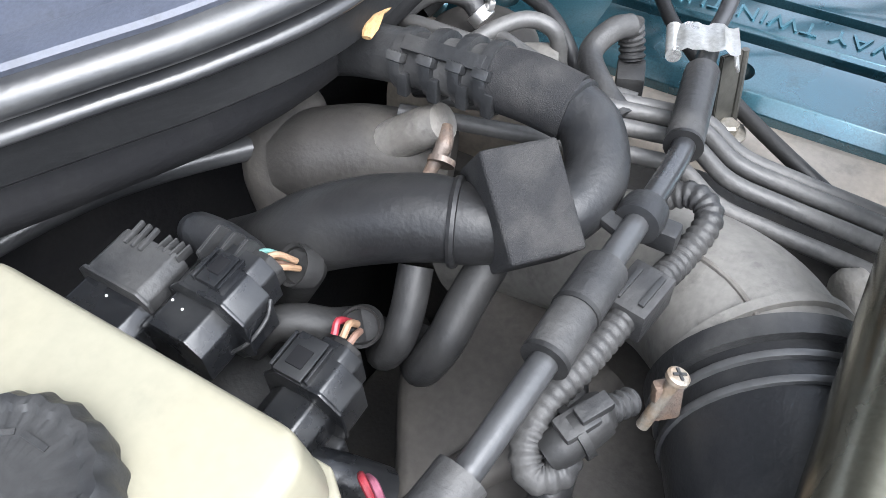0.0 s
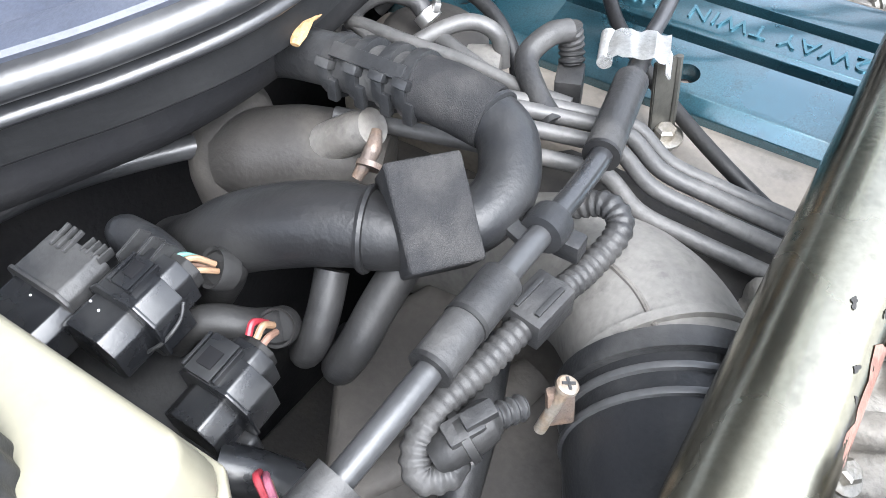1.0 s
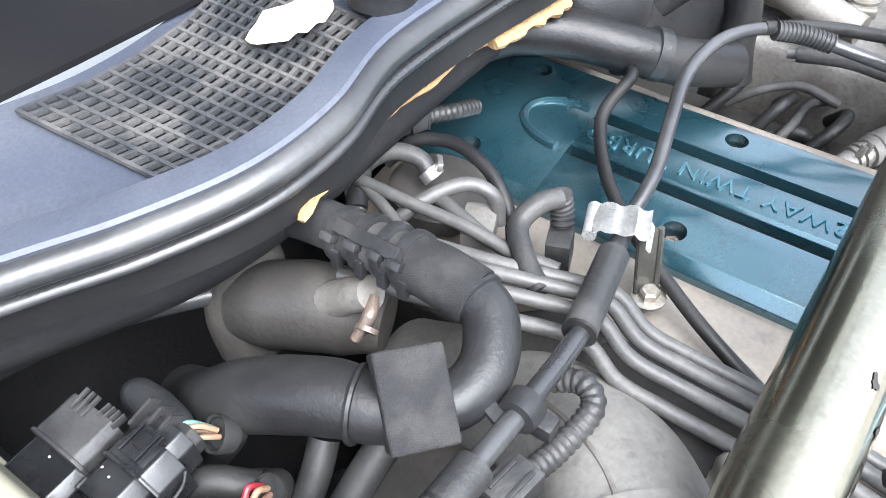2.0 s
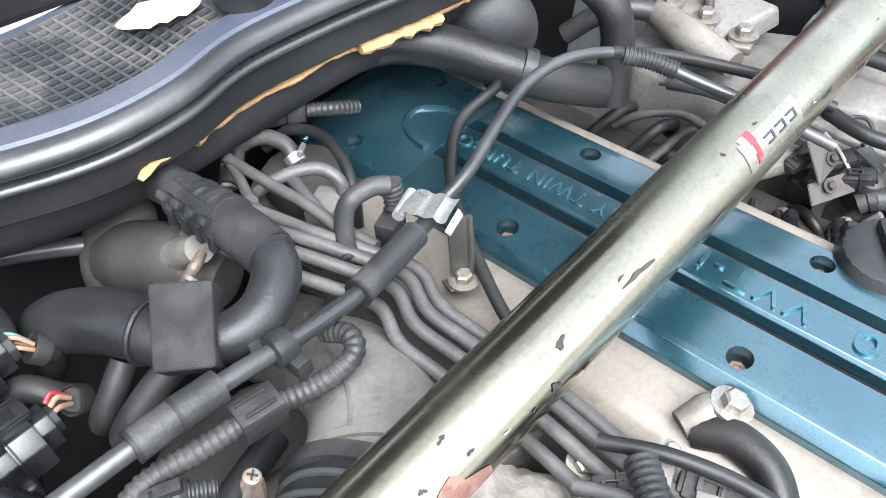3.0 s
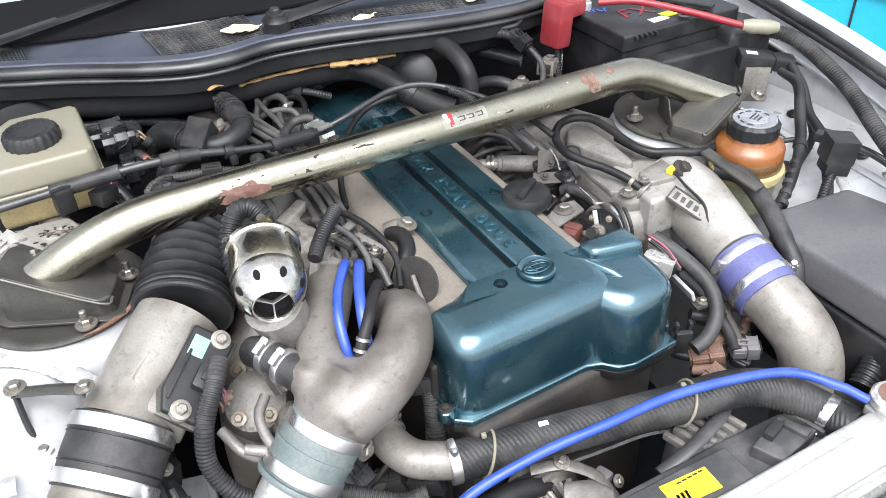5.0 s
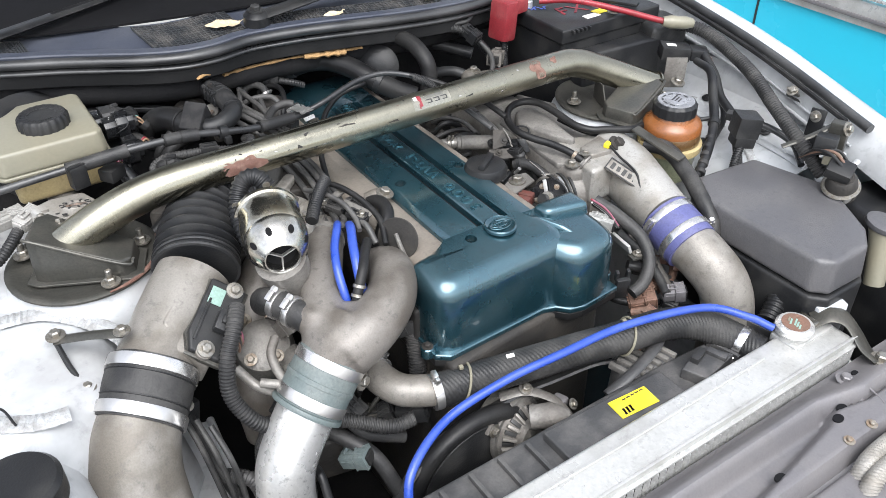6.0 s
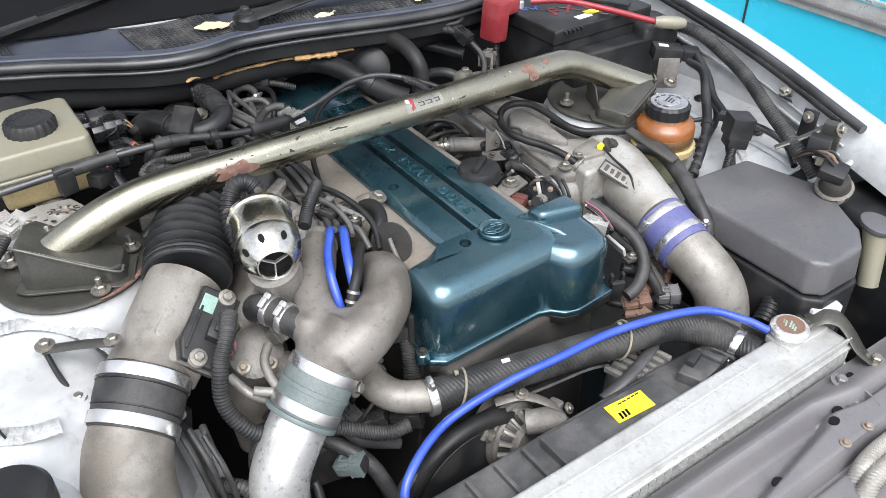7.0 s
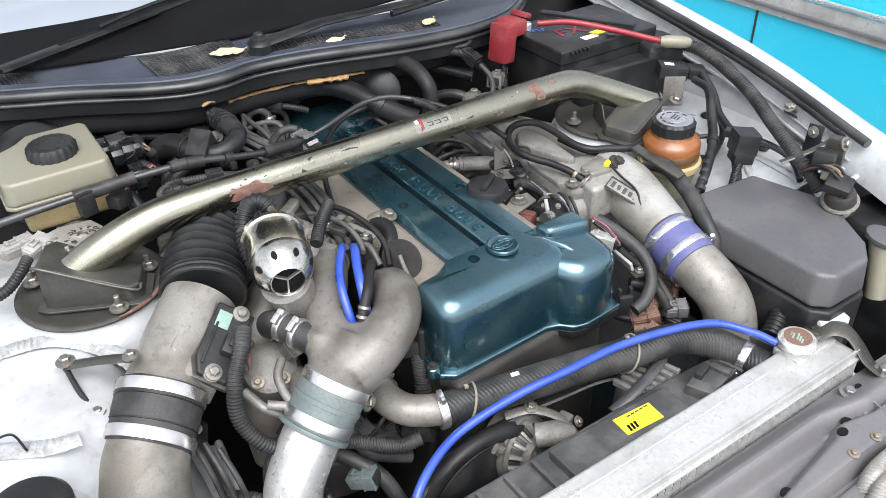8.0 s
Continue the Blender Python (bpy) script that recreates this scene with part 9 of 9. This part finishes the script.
for at, w, mt in (((-0.262, 0.040, 0.800), (0.2, -0.6, 0.7), CASTD), ((-0.300, -0.02, 0.72), (0.5, -0.5, 0.4), BLACKP), ((-0.215, -0.02, 0.665), (0.3, -0.7, -0.4), BLACKP), ((-0.178, -0.035, 0.64), (0.7, -0.3, 0.3), BLACKP), ((-0.245, 0.015, 0.66), (0.1, -0.8, 0.2), BLACKP), ((-0.14, -0.065, 0.655), (0.6, -0.5, 0.2), BLACKP), ((-0.105, 0.004, 0.745), (0.6, -0.5, 0.3), BLACKP)):
    connector(at, w, (0.045, 0.028, 0.026), "dusty sensor connector under the pipes", 0, True, mt)
tagged(part("engine_mount", rounded([(-0.34, -0.02), (-0.20, -0.05), (-0.17, 0.06), (-0.31, 0.10)], 0.56, 0.64, 0.012), IRON), "dark cast engine mount bracket", "engine mount")
tagged(part("oil_filter_bracket", rounded([(-0.30, -0.035), (-0.265, -0.045), (-0.250, 0.00), (-0.29, 0.015)], 0.66, 0.762, 0.006), CASTD), "dirty cast bracket with a bolt", "bracket")
tagged(part("hex_bolt", bolt((-0.283, -0.030, 0.764), (0.1, -0.4, 1), 0.010), ZINC), "large plated hexagon bolt", "bolt")
tagged(part("clamp_bolt", bolt((-0.212, -0.055, 0.745), (0.5, -0.8, 0.2), 0.008), ZINC), "plated bolt of the pipe clamp", "bolt")
for x, y, z, a in ((-0.272, 0.044, 0.835, (-0.4, 0.9, 0.05)), (-0.262, 0.021, 0.833, (-0.4, 0.9, 0.05)), (-0.168, -0.012, 0.702, (0, -1, 0))):
    t = thing("worm_clamp", (x, y, z), "slotted steel worm clamp on a stub", "hose clamp", "worm clamps")
    clamp((x, y, z), a, 0.0195 if z > 0.8 else 0.0235, t, 0.009, 60, "band")
hose("bypass_rubber", [(-0.282, 0.075, 0.822), (-0.276, 0.054, 0.834), (-0.267, 0.033, 0.835), (-0.258, 0.012, 0.832), (-0.252, 0.00, 0.829)], 0.0185, RUBBERG, "short rubber bypass hose", "hose", 20)
tagged(part("teal_tee", block((0.022, 0.018, 0.022), pose(-0.268, 0.055, 0.838, 0, 0, 30), 0.004), surf("teal_plastic", (0.05, 0.13, 0.15), 0.5)), "small teal plastic tee fitting", "fitting")
wr = thing("washer_cap", (-0.60, -0.03, 0.80), "round black washer reservoir cap on the apron", "filler cap")
part("cap", lathe([(0.040, 0.790), (0.045, 0.800), (0.045, 0.826), (0.040, 0.832), (0.030, 0.833)], (-0.612, -0.062, 0), (0, 0, 1), 36), BLACK, wr)
part("cap_loop", tube([(-0.64, 0.01, 0.833), (-0.63, 0.04, 0.840), (-0.605, 0.045, 0.840), (-0.595, 0.015, 0.835)], 0.0015, 8), BLACK, wr)
sl = thing("wiring_strap", (-0.42, -0.06, 0.66), "grey wires against the apron wall", "cable")
for k in range(3):
    part("wire", tube([(-0.425 + 0.012 * k, 0.03 - 0.02 * k, 0.735), (-0.418 + 0.012 * k, -0.01 - 0.02 * k, 0.70), (-0.41 + 0.01 * k, -0.04 - 0.01 * k, 0.62), (-0.40, -0.06, 0.50)], 0.004, 8), RUBBERG, sl)

# neighbouring car, trims
for x, y in ((3.20, -0.42), (3.20, 2.18)):
    wh = part("wheel", lathe([(0.10, -0.085), (0.20, -0.095), (0.205, -0.06), (0.205, 0.06), (0.20, 0.095), (0.10, 0.085)], (x, y, 0.31), (1, 0, 0), 36), ALU, nc, "silver wheel")
    part("tyre", lathe([(0.205, -0.09), (0.285, -0.10), (0.308, -0.075), (0.310, 0.0), (0.308, 0.075), (0.285, 0.10), (0.205, 0.09)], (x, y, 0.31), (1, 0, 0), 40), RUBBER, wh, "black tyre")
part("trim_strip", block((0.02, 3.8, 0.075), pose(1.795, 0.9, 0.650), 0.008), RADW, nc, "pale grey side trim")
part("dark_strip", block((0.012, 3.8, 0.012), pose(1.784, 0.9, 0.640), 0.003), SUPPORT, nc)
part("bright_strip", block((0.012, 3.8, 0.012), pose(1.784, 0.9, 0.700), 0.003), ALU, nc)
part("door_gap", block((0.006, 0.006, 0.5), pose(1.7985, 0.88, 0.55), 0), INK, nc)


# ---- castings and hoses low in the bay between the pipes ----
wg = thing("wastegate_casting", (-0.29, 0.06, 0.70), "dirty cast wastegate housing with bolts", "turbo part")
part("casting_body", lathe([(0.020, -0.05), (0.038, -0.045), (0.042, 0.0), (0.036, 0.025), (0.022, 0.032)], (-0.292, 0.070, 0.745), (-0.2, -0.5, 0.85), 28), CASTD, wg)
part("casting_arm", tube([(-0.27, 0.04, 0.74), (-0.262, 0.005, 0.74), (-0.268, -0.02, 0.715), (-0.28, -0.03, 0.66)], [0.022, 0.020, 0.022, 0.024], 18), CASTD, wg)
for k in range(5):
    part("casting_bolt", bolt((-0.297 + 0.030 * math.cos(1.25 * k), 0.056 + 0.026 * math.sin(1.25 * k), 0.768 + 0.006 * math.sin(1.25 * k)), (-0.2, -0.5, 0.85), 0.0052), ZINCD, wg)
rnd = random.Random(8)
for k in range(9):
    x, y, z = rnd.uniform(-0.36, -0.20), rnd.uniform(-0.06, 0.08), rnd.uniform(0.60, 0.70)
    pts = [(x, y, z)]
    for j in range(3):
        x, y, z = x + rnd.uniform(-0.03, 0.06), y + rnd.uniform(-0.05, 0.02), z + rnd.uniform(-0.045, 0.03)
        pts.append((x, y, z))
    hose("vacuum_hose", pts, rnd.choice((0.004, 0.006, 0.009)), rnd.choice((RUBBER, RUBBERG, LINE)), "dusty vacuum hose low beside the turbos", "hose", 12, "hoses below the pipes")
for k in range(7):
    x, y, z = rnd.uniform(0.21, 0.34), rnd.uniform(-0.13, -0.02), rnd.uniform(0.64, 0.72)
    hose("low_lead", [(x, y, z), (x + rnd.uniform(-0.03, 0.03), y - 0.025, z + rnd.uniform(-0.02, 0.02)), (x + rnd.uniform(-0.05, 0.05), y - 0.06, z - 0.02)], rnd.choice((0.003, 0.005, 0.007)), rnd.choice((RUBBER, BROWN, RUBBERG)), "dusty loom lead low beside the front cover", "cable", 10, "leads below the inlet pipe")


# ---- fender flange, apron pressings and support panel details on the battery side ----
for y, w in ((0.02, 0.030), (0.14, 0.022), (0.30, 0.030)):
    x, z = rail(y)
    part("flange_slot", block((0.008, w, 0.0012), pose(x - 0.034, y, z - 0.030, 0, 52, -6), 0.0004), INK, body)
for y0, y1 in ((-0.08, 0.06), (0.10, 0.26)):
    part("pressed_rib", tube([(0.655, y0, 0.789), (0.662, (y0 + y1) / 2, 0.792), (0.668, y1, 0.790)], 0.008, 10, 8, None, True, 0.5), WHITE, body)
for x, y, z in ((0.690, 0.035, 0.800), (0.640, 0.165, 0.789), (0.705, 0.185, 0.804), (0.60, 0.10, 0.777)):
    part("rubber_grommet", lathe([(0.010, -0.001), (0.011, 0.002), (0.007, 0.004), (0.005, 0.003)], (x, y, z), (-0.25, 0, 1), 18), RUBBER, body)
seam([(0.60, -0.03, 0.775), (0.64, 0.03, 0.786), (0.69, 0.07, 0.797), (0.735, 0.09, 0.812)], 0.009)
seam([(0.60, 0.17, 0.778), (0.65, 0.19, 0.788), (0.70, 0.21, 0.799)], 0.008)
for off, dz, r in ((-0.036, -0.052, 0.0028), (-0.030, -0.036, 0.0022)):
    part("flange_bead", tube([(rail(y)[0] + off, y, rail(y)[1] + dz) for y in (-0.12, 0.0, 0.1, 0.2, 0.32, 0.45, 0.6)], r, 8), WHITE, body)
# A black tube draws the shade of the gap below the strip.
part("drip_channel", tube([(rail(y)[0] - 0.034, y, rail(y)[1] - 0.002) for y in (-0.10, 0.1, 0.25, 0.45, 0.7)], 0.0045, 8), RUBBER, body, "black tube standing for the shaded gap under the fender strip")
lw = thing("relay_loom", (0.60, 0.09, 0.80), "black taped loom branching down from the relay", "cable")
part("trunk", tube([(0.655, 0.190, 0.892), (0.642, 0.143, 0.890), (0.612, 0.105, 0.866), (0.572, 0.062, 0.838), (0.512, 0.020, 0.812), (0.462, 0.000, 0.790)], [0.0065, 0.0085, 0.0085, 0.0080, 0.0075], 14), BLACK, lw)
part("loom_band", lathe([(0.0088, -0.006), (0.0105, -0.005), (0.0105, 0.005), (0.0088, 0.006)], (0.575, 0.064, 0.839), (0.7, 0.5, 0.35), 20), BLACKP, lw)
part("branch", tube([(0.585, 0.072, 0.843), (0.560, 0.085, 0.840), (0.545, 0.088, 0.836)], 0.004, 10), BLACK, lw)
for k in range(5):
    part("tape_wrap", lathe([(0.0082, -0.004), (0.0090, -0.003), (0.0090, 0.003), (0.0082, 0.004)], (0.545 - 0.016 * k, 0.0425 - 0.010 * k, 0.8255 - 0.0065 * k), (0.8, 0.5, 0.35), 18), RUBBERG, lw)
fbolt = thing("fender_clip", (0.715, 0.02, 0.87), "plated clip and bolt on the fender flange", "clip")
part("clip_plate", block((0.030, 0.018, 0.004), pose(0.722, 0.020, 0.876, 0, 40, 10), 0.001), ZINC, fbolt)
part("clip_bolt", bolt((0.716, 0.018, 0.880), (-0.6, 0, 0.8), 0.006), ZINC, fbolt)
bp = thing("bracket_plate", (0.665, -0.06, 0.84), "black folded bracket on the apron", "bracket")
part("plate", block((0.006, 0.026, 0.070), pose(0.690, -0.055, 0.845, 0, 8, 15), 0.002), BLACK, bp)
part("plate_foot", block((0.030, 0.026, 0.005), pose(0.676, -0.058, 0.812, 0, 8, 15), 0.0015), BLACK, bp)
part("plate_bolt", bolt((0.684, -0.056, 0.870), (-1, 0, 0.2), 0.006), ZINC, bp)
hp = thing("headlamp_plug", (0.625, -0.125, 0.83), "black and cream headlamp plug with wires", "connector")
part("plug_shell", block((0.040, 0.034, 0.030), pose(0.628, -0.118, 0.862, 0, 12, 25), 0.004), BLACK, hp)
part("cream_insert", block((0.034, 0.028, 0.020), pose(0.632, -0.134, 0.842, 0, 12, 25), 0.003), CREAM, hp, "cream plastic insert")
for k in range(3):
    part("plug_lead", tube([(0.634 + 0.006 * k, -0.140, 0.834), (0.630 + 0.006 * k, -0.158, 0.815), (0.622, -0.170, 0.79)], 0.0026, 8), (BROWN, INK, INK)[k], hp)
lt = thing("hood_latch", (0.10, -0.47, 0.66), "dusty steel hood latch with spring", "latch")
part("latch_plate", block((0.070, 0.045, 0.006), pose(0.075, -0.478, 0.669), 0.002), ZINCD, lt)
part("latch_hook", tube([(0.060, -0.470, 0.672), (0.075, -0.466, 0.684), (0.092, -0.470, 0.680), (0.096, -0.480, 0.672)], 0.004, 10), ZINC, lt)
part("latch_spring", ribbed([(0.050, -0.488, 0.676), (0.098, -0.490, 0.676)], 0.005, 0.004, 0.0016, 10), ZINCD, lt)

# ---- more castings, plugs and lines in the gaps round the pipes ----
te = thing("turbo_elbow", (-0.27, 0.14, 0.70), "brown dusty cast elbow below the valve", "turbo part")
part("elbow", tube([(-0.205, 0.195, 0.805), (-0.245, 0.178, 0.768), (-0.283, 0.140, 0.722), (-0.300, 0.100, 0.66), (-0.300, 0.08, 0.58)], [0.034, 0.038, 0.040, 0.040, 0.038], 28), YCAST, te)
part("elbow_flange", lathe([(0.038, -0.005), (0.052, -0.004), (0.052, 0.004), (0.038, 0.005)], (-0.283, 0.140, 0.722), (-0.55, -0.5, -0.65), 6), CASTD, te)
for k in range(3):
    part("flange_bolt", bolt((-0.298 + 0.030 * k, 0.118 - 0.012 * k + 0.02 * (k % 2), 0.765 - 0.004 * k), (-0.4, -0.5, 0.7), 0.006), ZINCD, te)
wp2 = thing("wheelhouse_panel", (-0.42, 0.03, 0.55), "pale painted lower panel beside the air pipe", "body panel")
part("panel", rounded([(-0.475, -0.16), (-0.395, -0.16), (-0.365, 0.17), (-0.475, 0.20)], 0.545, 0.560, 0.004), WHITE, wp2)
part("panel_edge", tube([(-0.395, -0.16, 0.560), (-0.380, 0.0, 0.562), (-0.365, 0.17, 0.560)], 0.006, 10), WHITE, wp2)
hose("drain_hose", [(-0.415, 0.055, 0.705), (-0.405, 0.040, 0.66), (-0.398, 0.015, 0.62), (-0.385, -0.04, 0.58), (-0.37, -0.12, 0.54)], 0.0085, RUBBERG, "grey rubber drain hose by the air pipe", "hose", 14)
db = thing("drain_bracket", (-0.41, 0.06, 0.70), "dark folded bracket holding the drain hose", "bracket")
part("folded_plate", block((0.026, 0.018, 0.036), pose(-0.412, 0.058, 0.705, 0, 12, 20), 0.003), BLACKP, db)
part("bracket_bolt", bolt((-0.412, 0.050, 0.724), (0, -0.4, 1), 0.005), ZINC, db)
lb = thing("loom_bracket", (-0.20, -0.03, 0.66), "bent grey bracket with a slot below the coupler", "bracket")
part("tongue", block((0.016, 0.004, 0.050), pose(-0.186, -0.038, 0.672, 25, 10, 30), 0.0015), GREYBR, lb)
part("slot", block((0.005, 0.0046, 0.018), pose(-0.186, -0.038, 0.676, 25, 10, 30), 0.001), INK, lb)
part("foot", block((0.030, 0.026, 0.005), pose(-0.190, -0.030, 0.648, 0, 0, 30), 0.0015), GREYBR, lb)
connector((-0.238, -0.075, 0.630), (0.5, -0.6, 0.3), (0.044, 0.026, 0.024), "faded teal plug low in the bay", 0, True, COUPG)
hose("low_hose", [(-0.265, -0.020, 0.655), (-0.240, -0.050, 0.645), (-0.215, -0.085, 0.625), (-0.20, -0.12, 0.58)], 0.011, RUBBERG, "grey coolant hose low in the bay", "hose", 14)
conduit([(-0.330, -0.020, 0.700), (-0.345, -0.015, 0.66), (-0.350, -0.025, 0.61), (-0.345, -0.05, 0.55)], 0.0105, "grey corrugated conduit down beside the boost pipe", RUBBERG)
gb = thing("sensor_bracket", (0.262, -0.04, 0.74), "pale steel strip beside the front cover", "bracket")
part("strip", block((0.005, 0.060, 0.016), pose(0.262, -0.035, 0.768, 0, -20, -8), 0.0012), RADW, gb)
part("strip_foot", block((0.024, 0.016, 0.004), pose(0.268, -0.070, 0.756, 0, 0, -8), 0.001), GREYBR, gb)
part("strip_bolt", bolt((0.270, -0.070, 0.759), (0, 0, 1), 0.005), ZINC, gb)
for pts, rr_, mt in (([(0.285, -0.010, 0.760), (0.300, -0.050, 0.738), (0.296, -0.092, 0.722), (0.283, -0.128, 0.712)], 0.0075, RUBBERG), ([(0.300, -0.020, 0.752), (0.312, -0.055, 0.735), (0.306, -0.095, 0.720), (0.292, -0.132, 0.708)], 0.0060, BROWNP), ([(0.262, -0.060, 0.735), (0.285, -0.075, 0.728), (0.310, -0.080, 0.712), (0.335, -0.10, 0.69)], 0.0080, RUBBERG)):
    hose("side_loom", pts, rr_, mt, "dusty taped loom beside the front cover", "cable", 12, "looms beside the cover")
for at, w, mt in (((0.300, -0.128, 0.708), (0.7, -0.5, 0.1), SUPPORT), ((0.292, -0.070, 0.722), (0.4, -0.8, 0.1), BROWNP), ((0.320, -0.060, 0.705), (0.5, 0.6, 0.2), SUPPORT)):
    connector(at, w, (0.036, 0.024, 0.022), "dusty grey sensor plug beside the front cover", 8, True, mt)
cb_ = thing("cover_bracket", (0.225, -0.085, 0.70), "dark forked bracket at the corner of the front cover", "bracket")
part("fork", block((0.022, 0.008, 0.040), pose(0.226, -0.086, 0.722, 10, 0, -20), 0.002), BLACKP, cb_)
for k in (-1, 1):
    part("prong", block((0.005, 0.008, 0.018), pose(0.226 + 0.0085 * k, -0.084 - 0.003 * k, 0.746, 10, 0, -20), 0.0015), BLACKP, cb_)

mb.location.x -= 0.018
mb.location.y += 0.012
mb.location.z += 0.010

# final seats of the battery group and the support panel
batt.location.x -= 0.004
rt.location.x -= 0.030
sup.location.y += 0.014
sup.location.z += 0.022
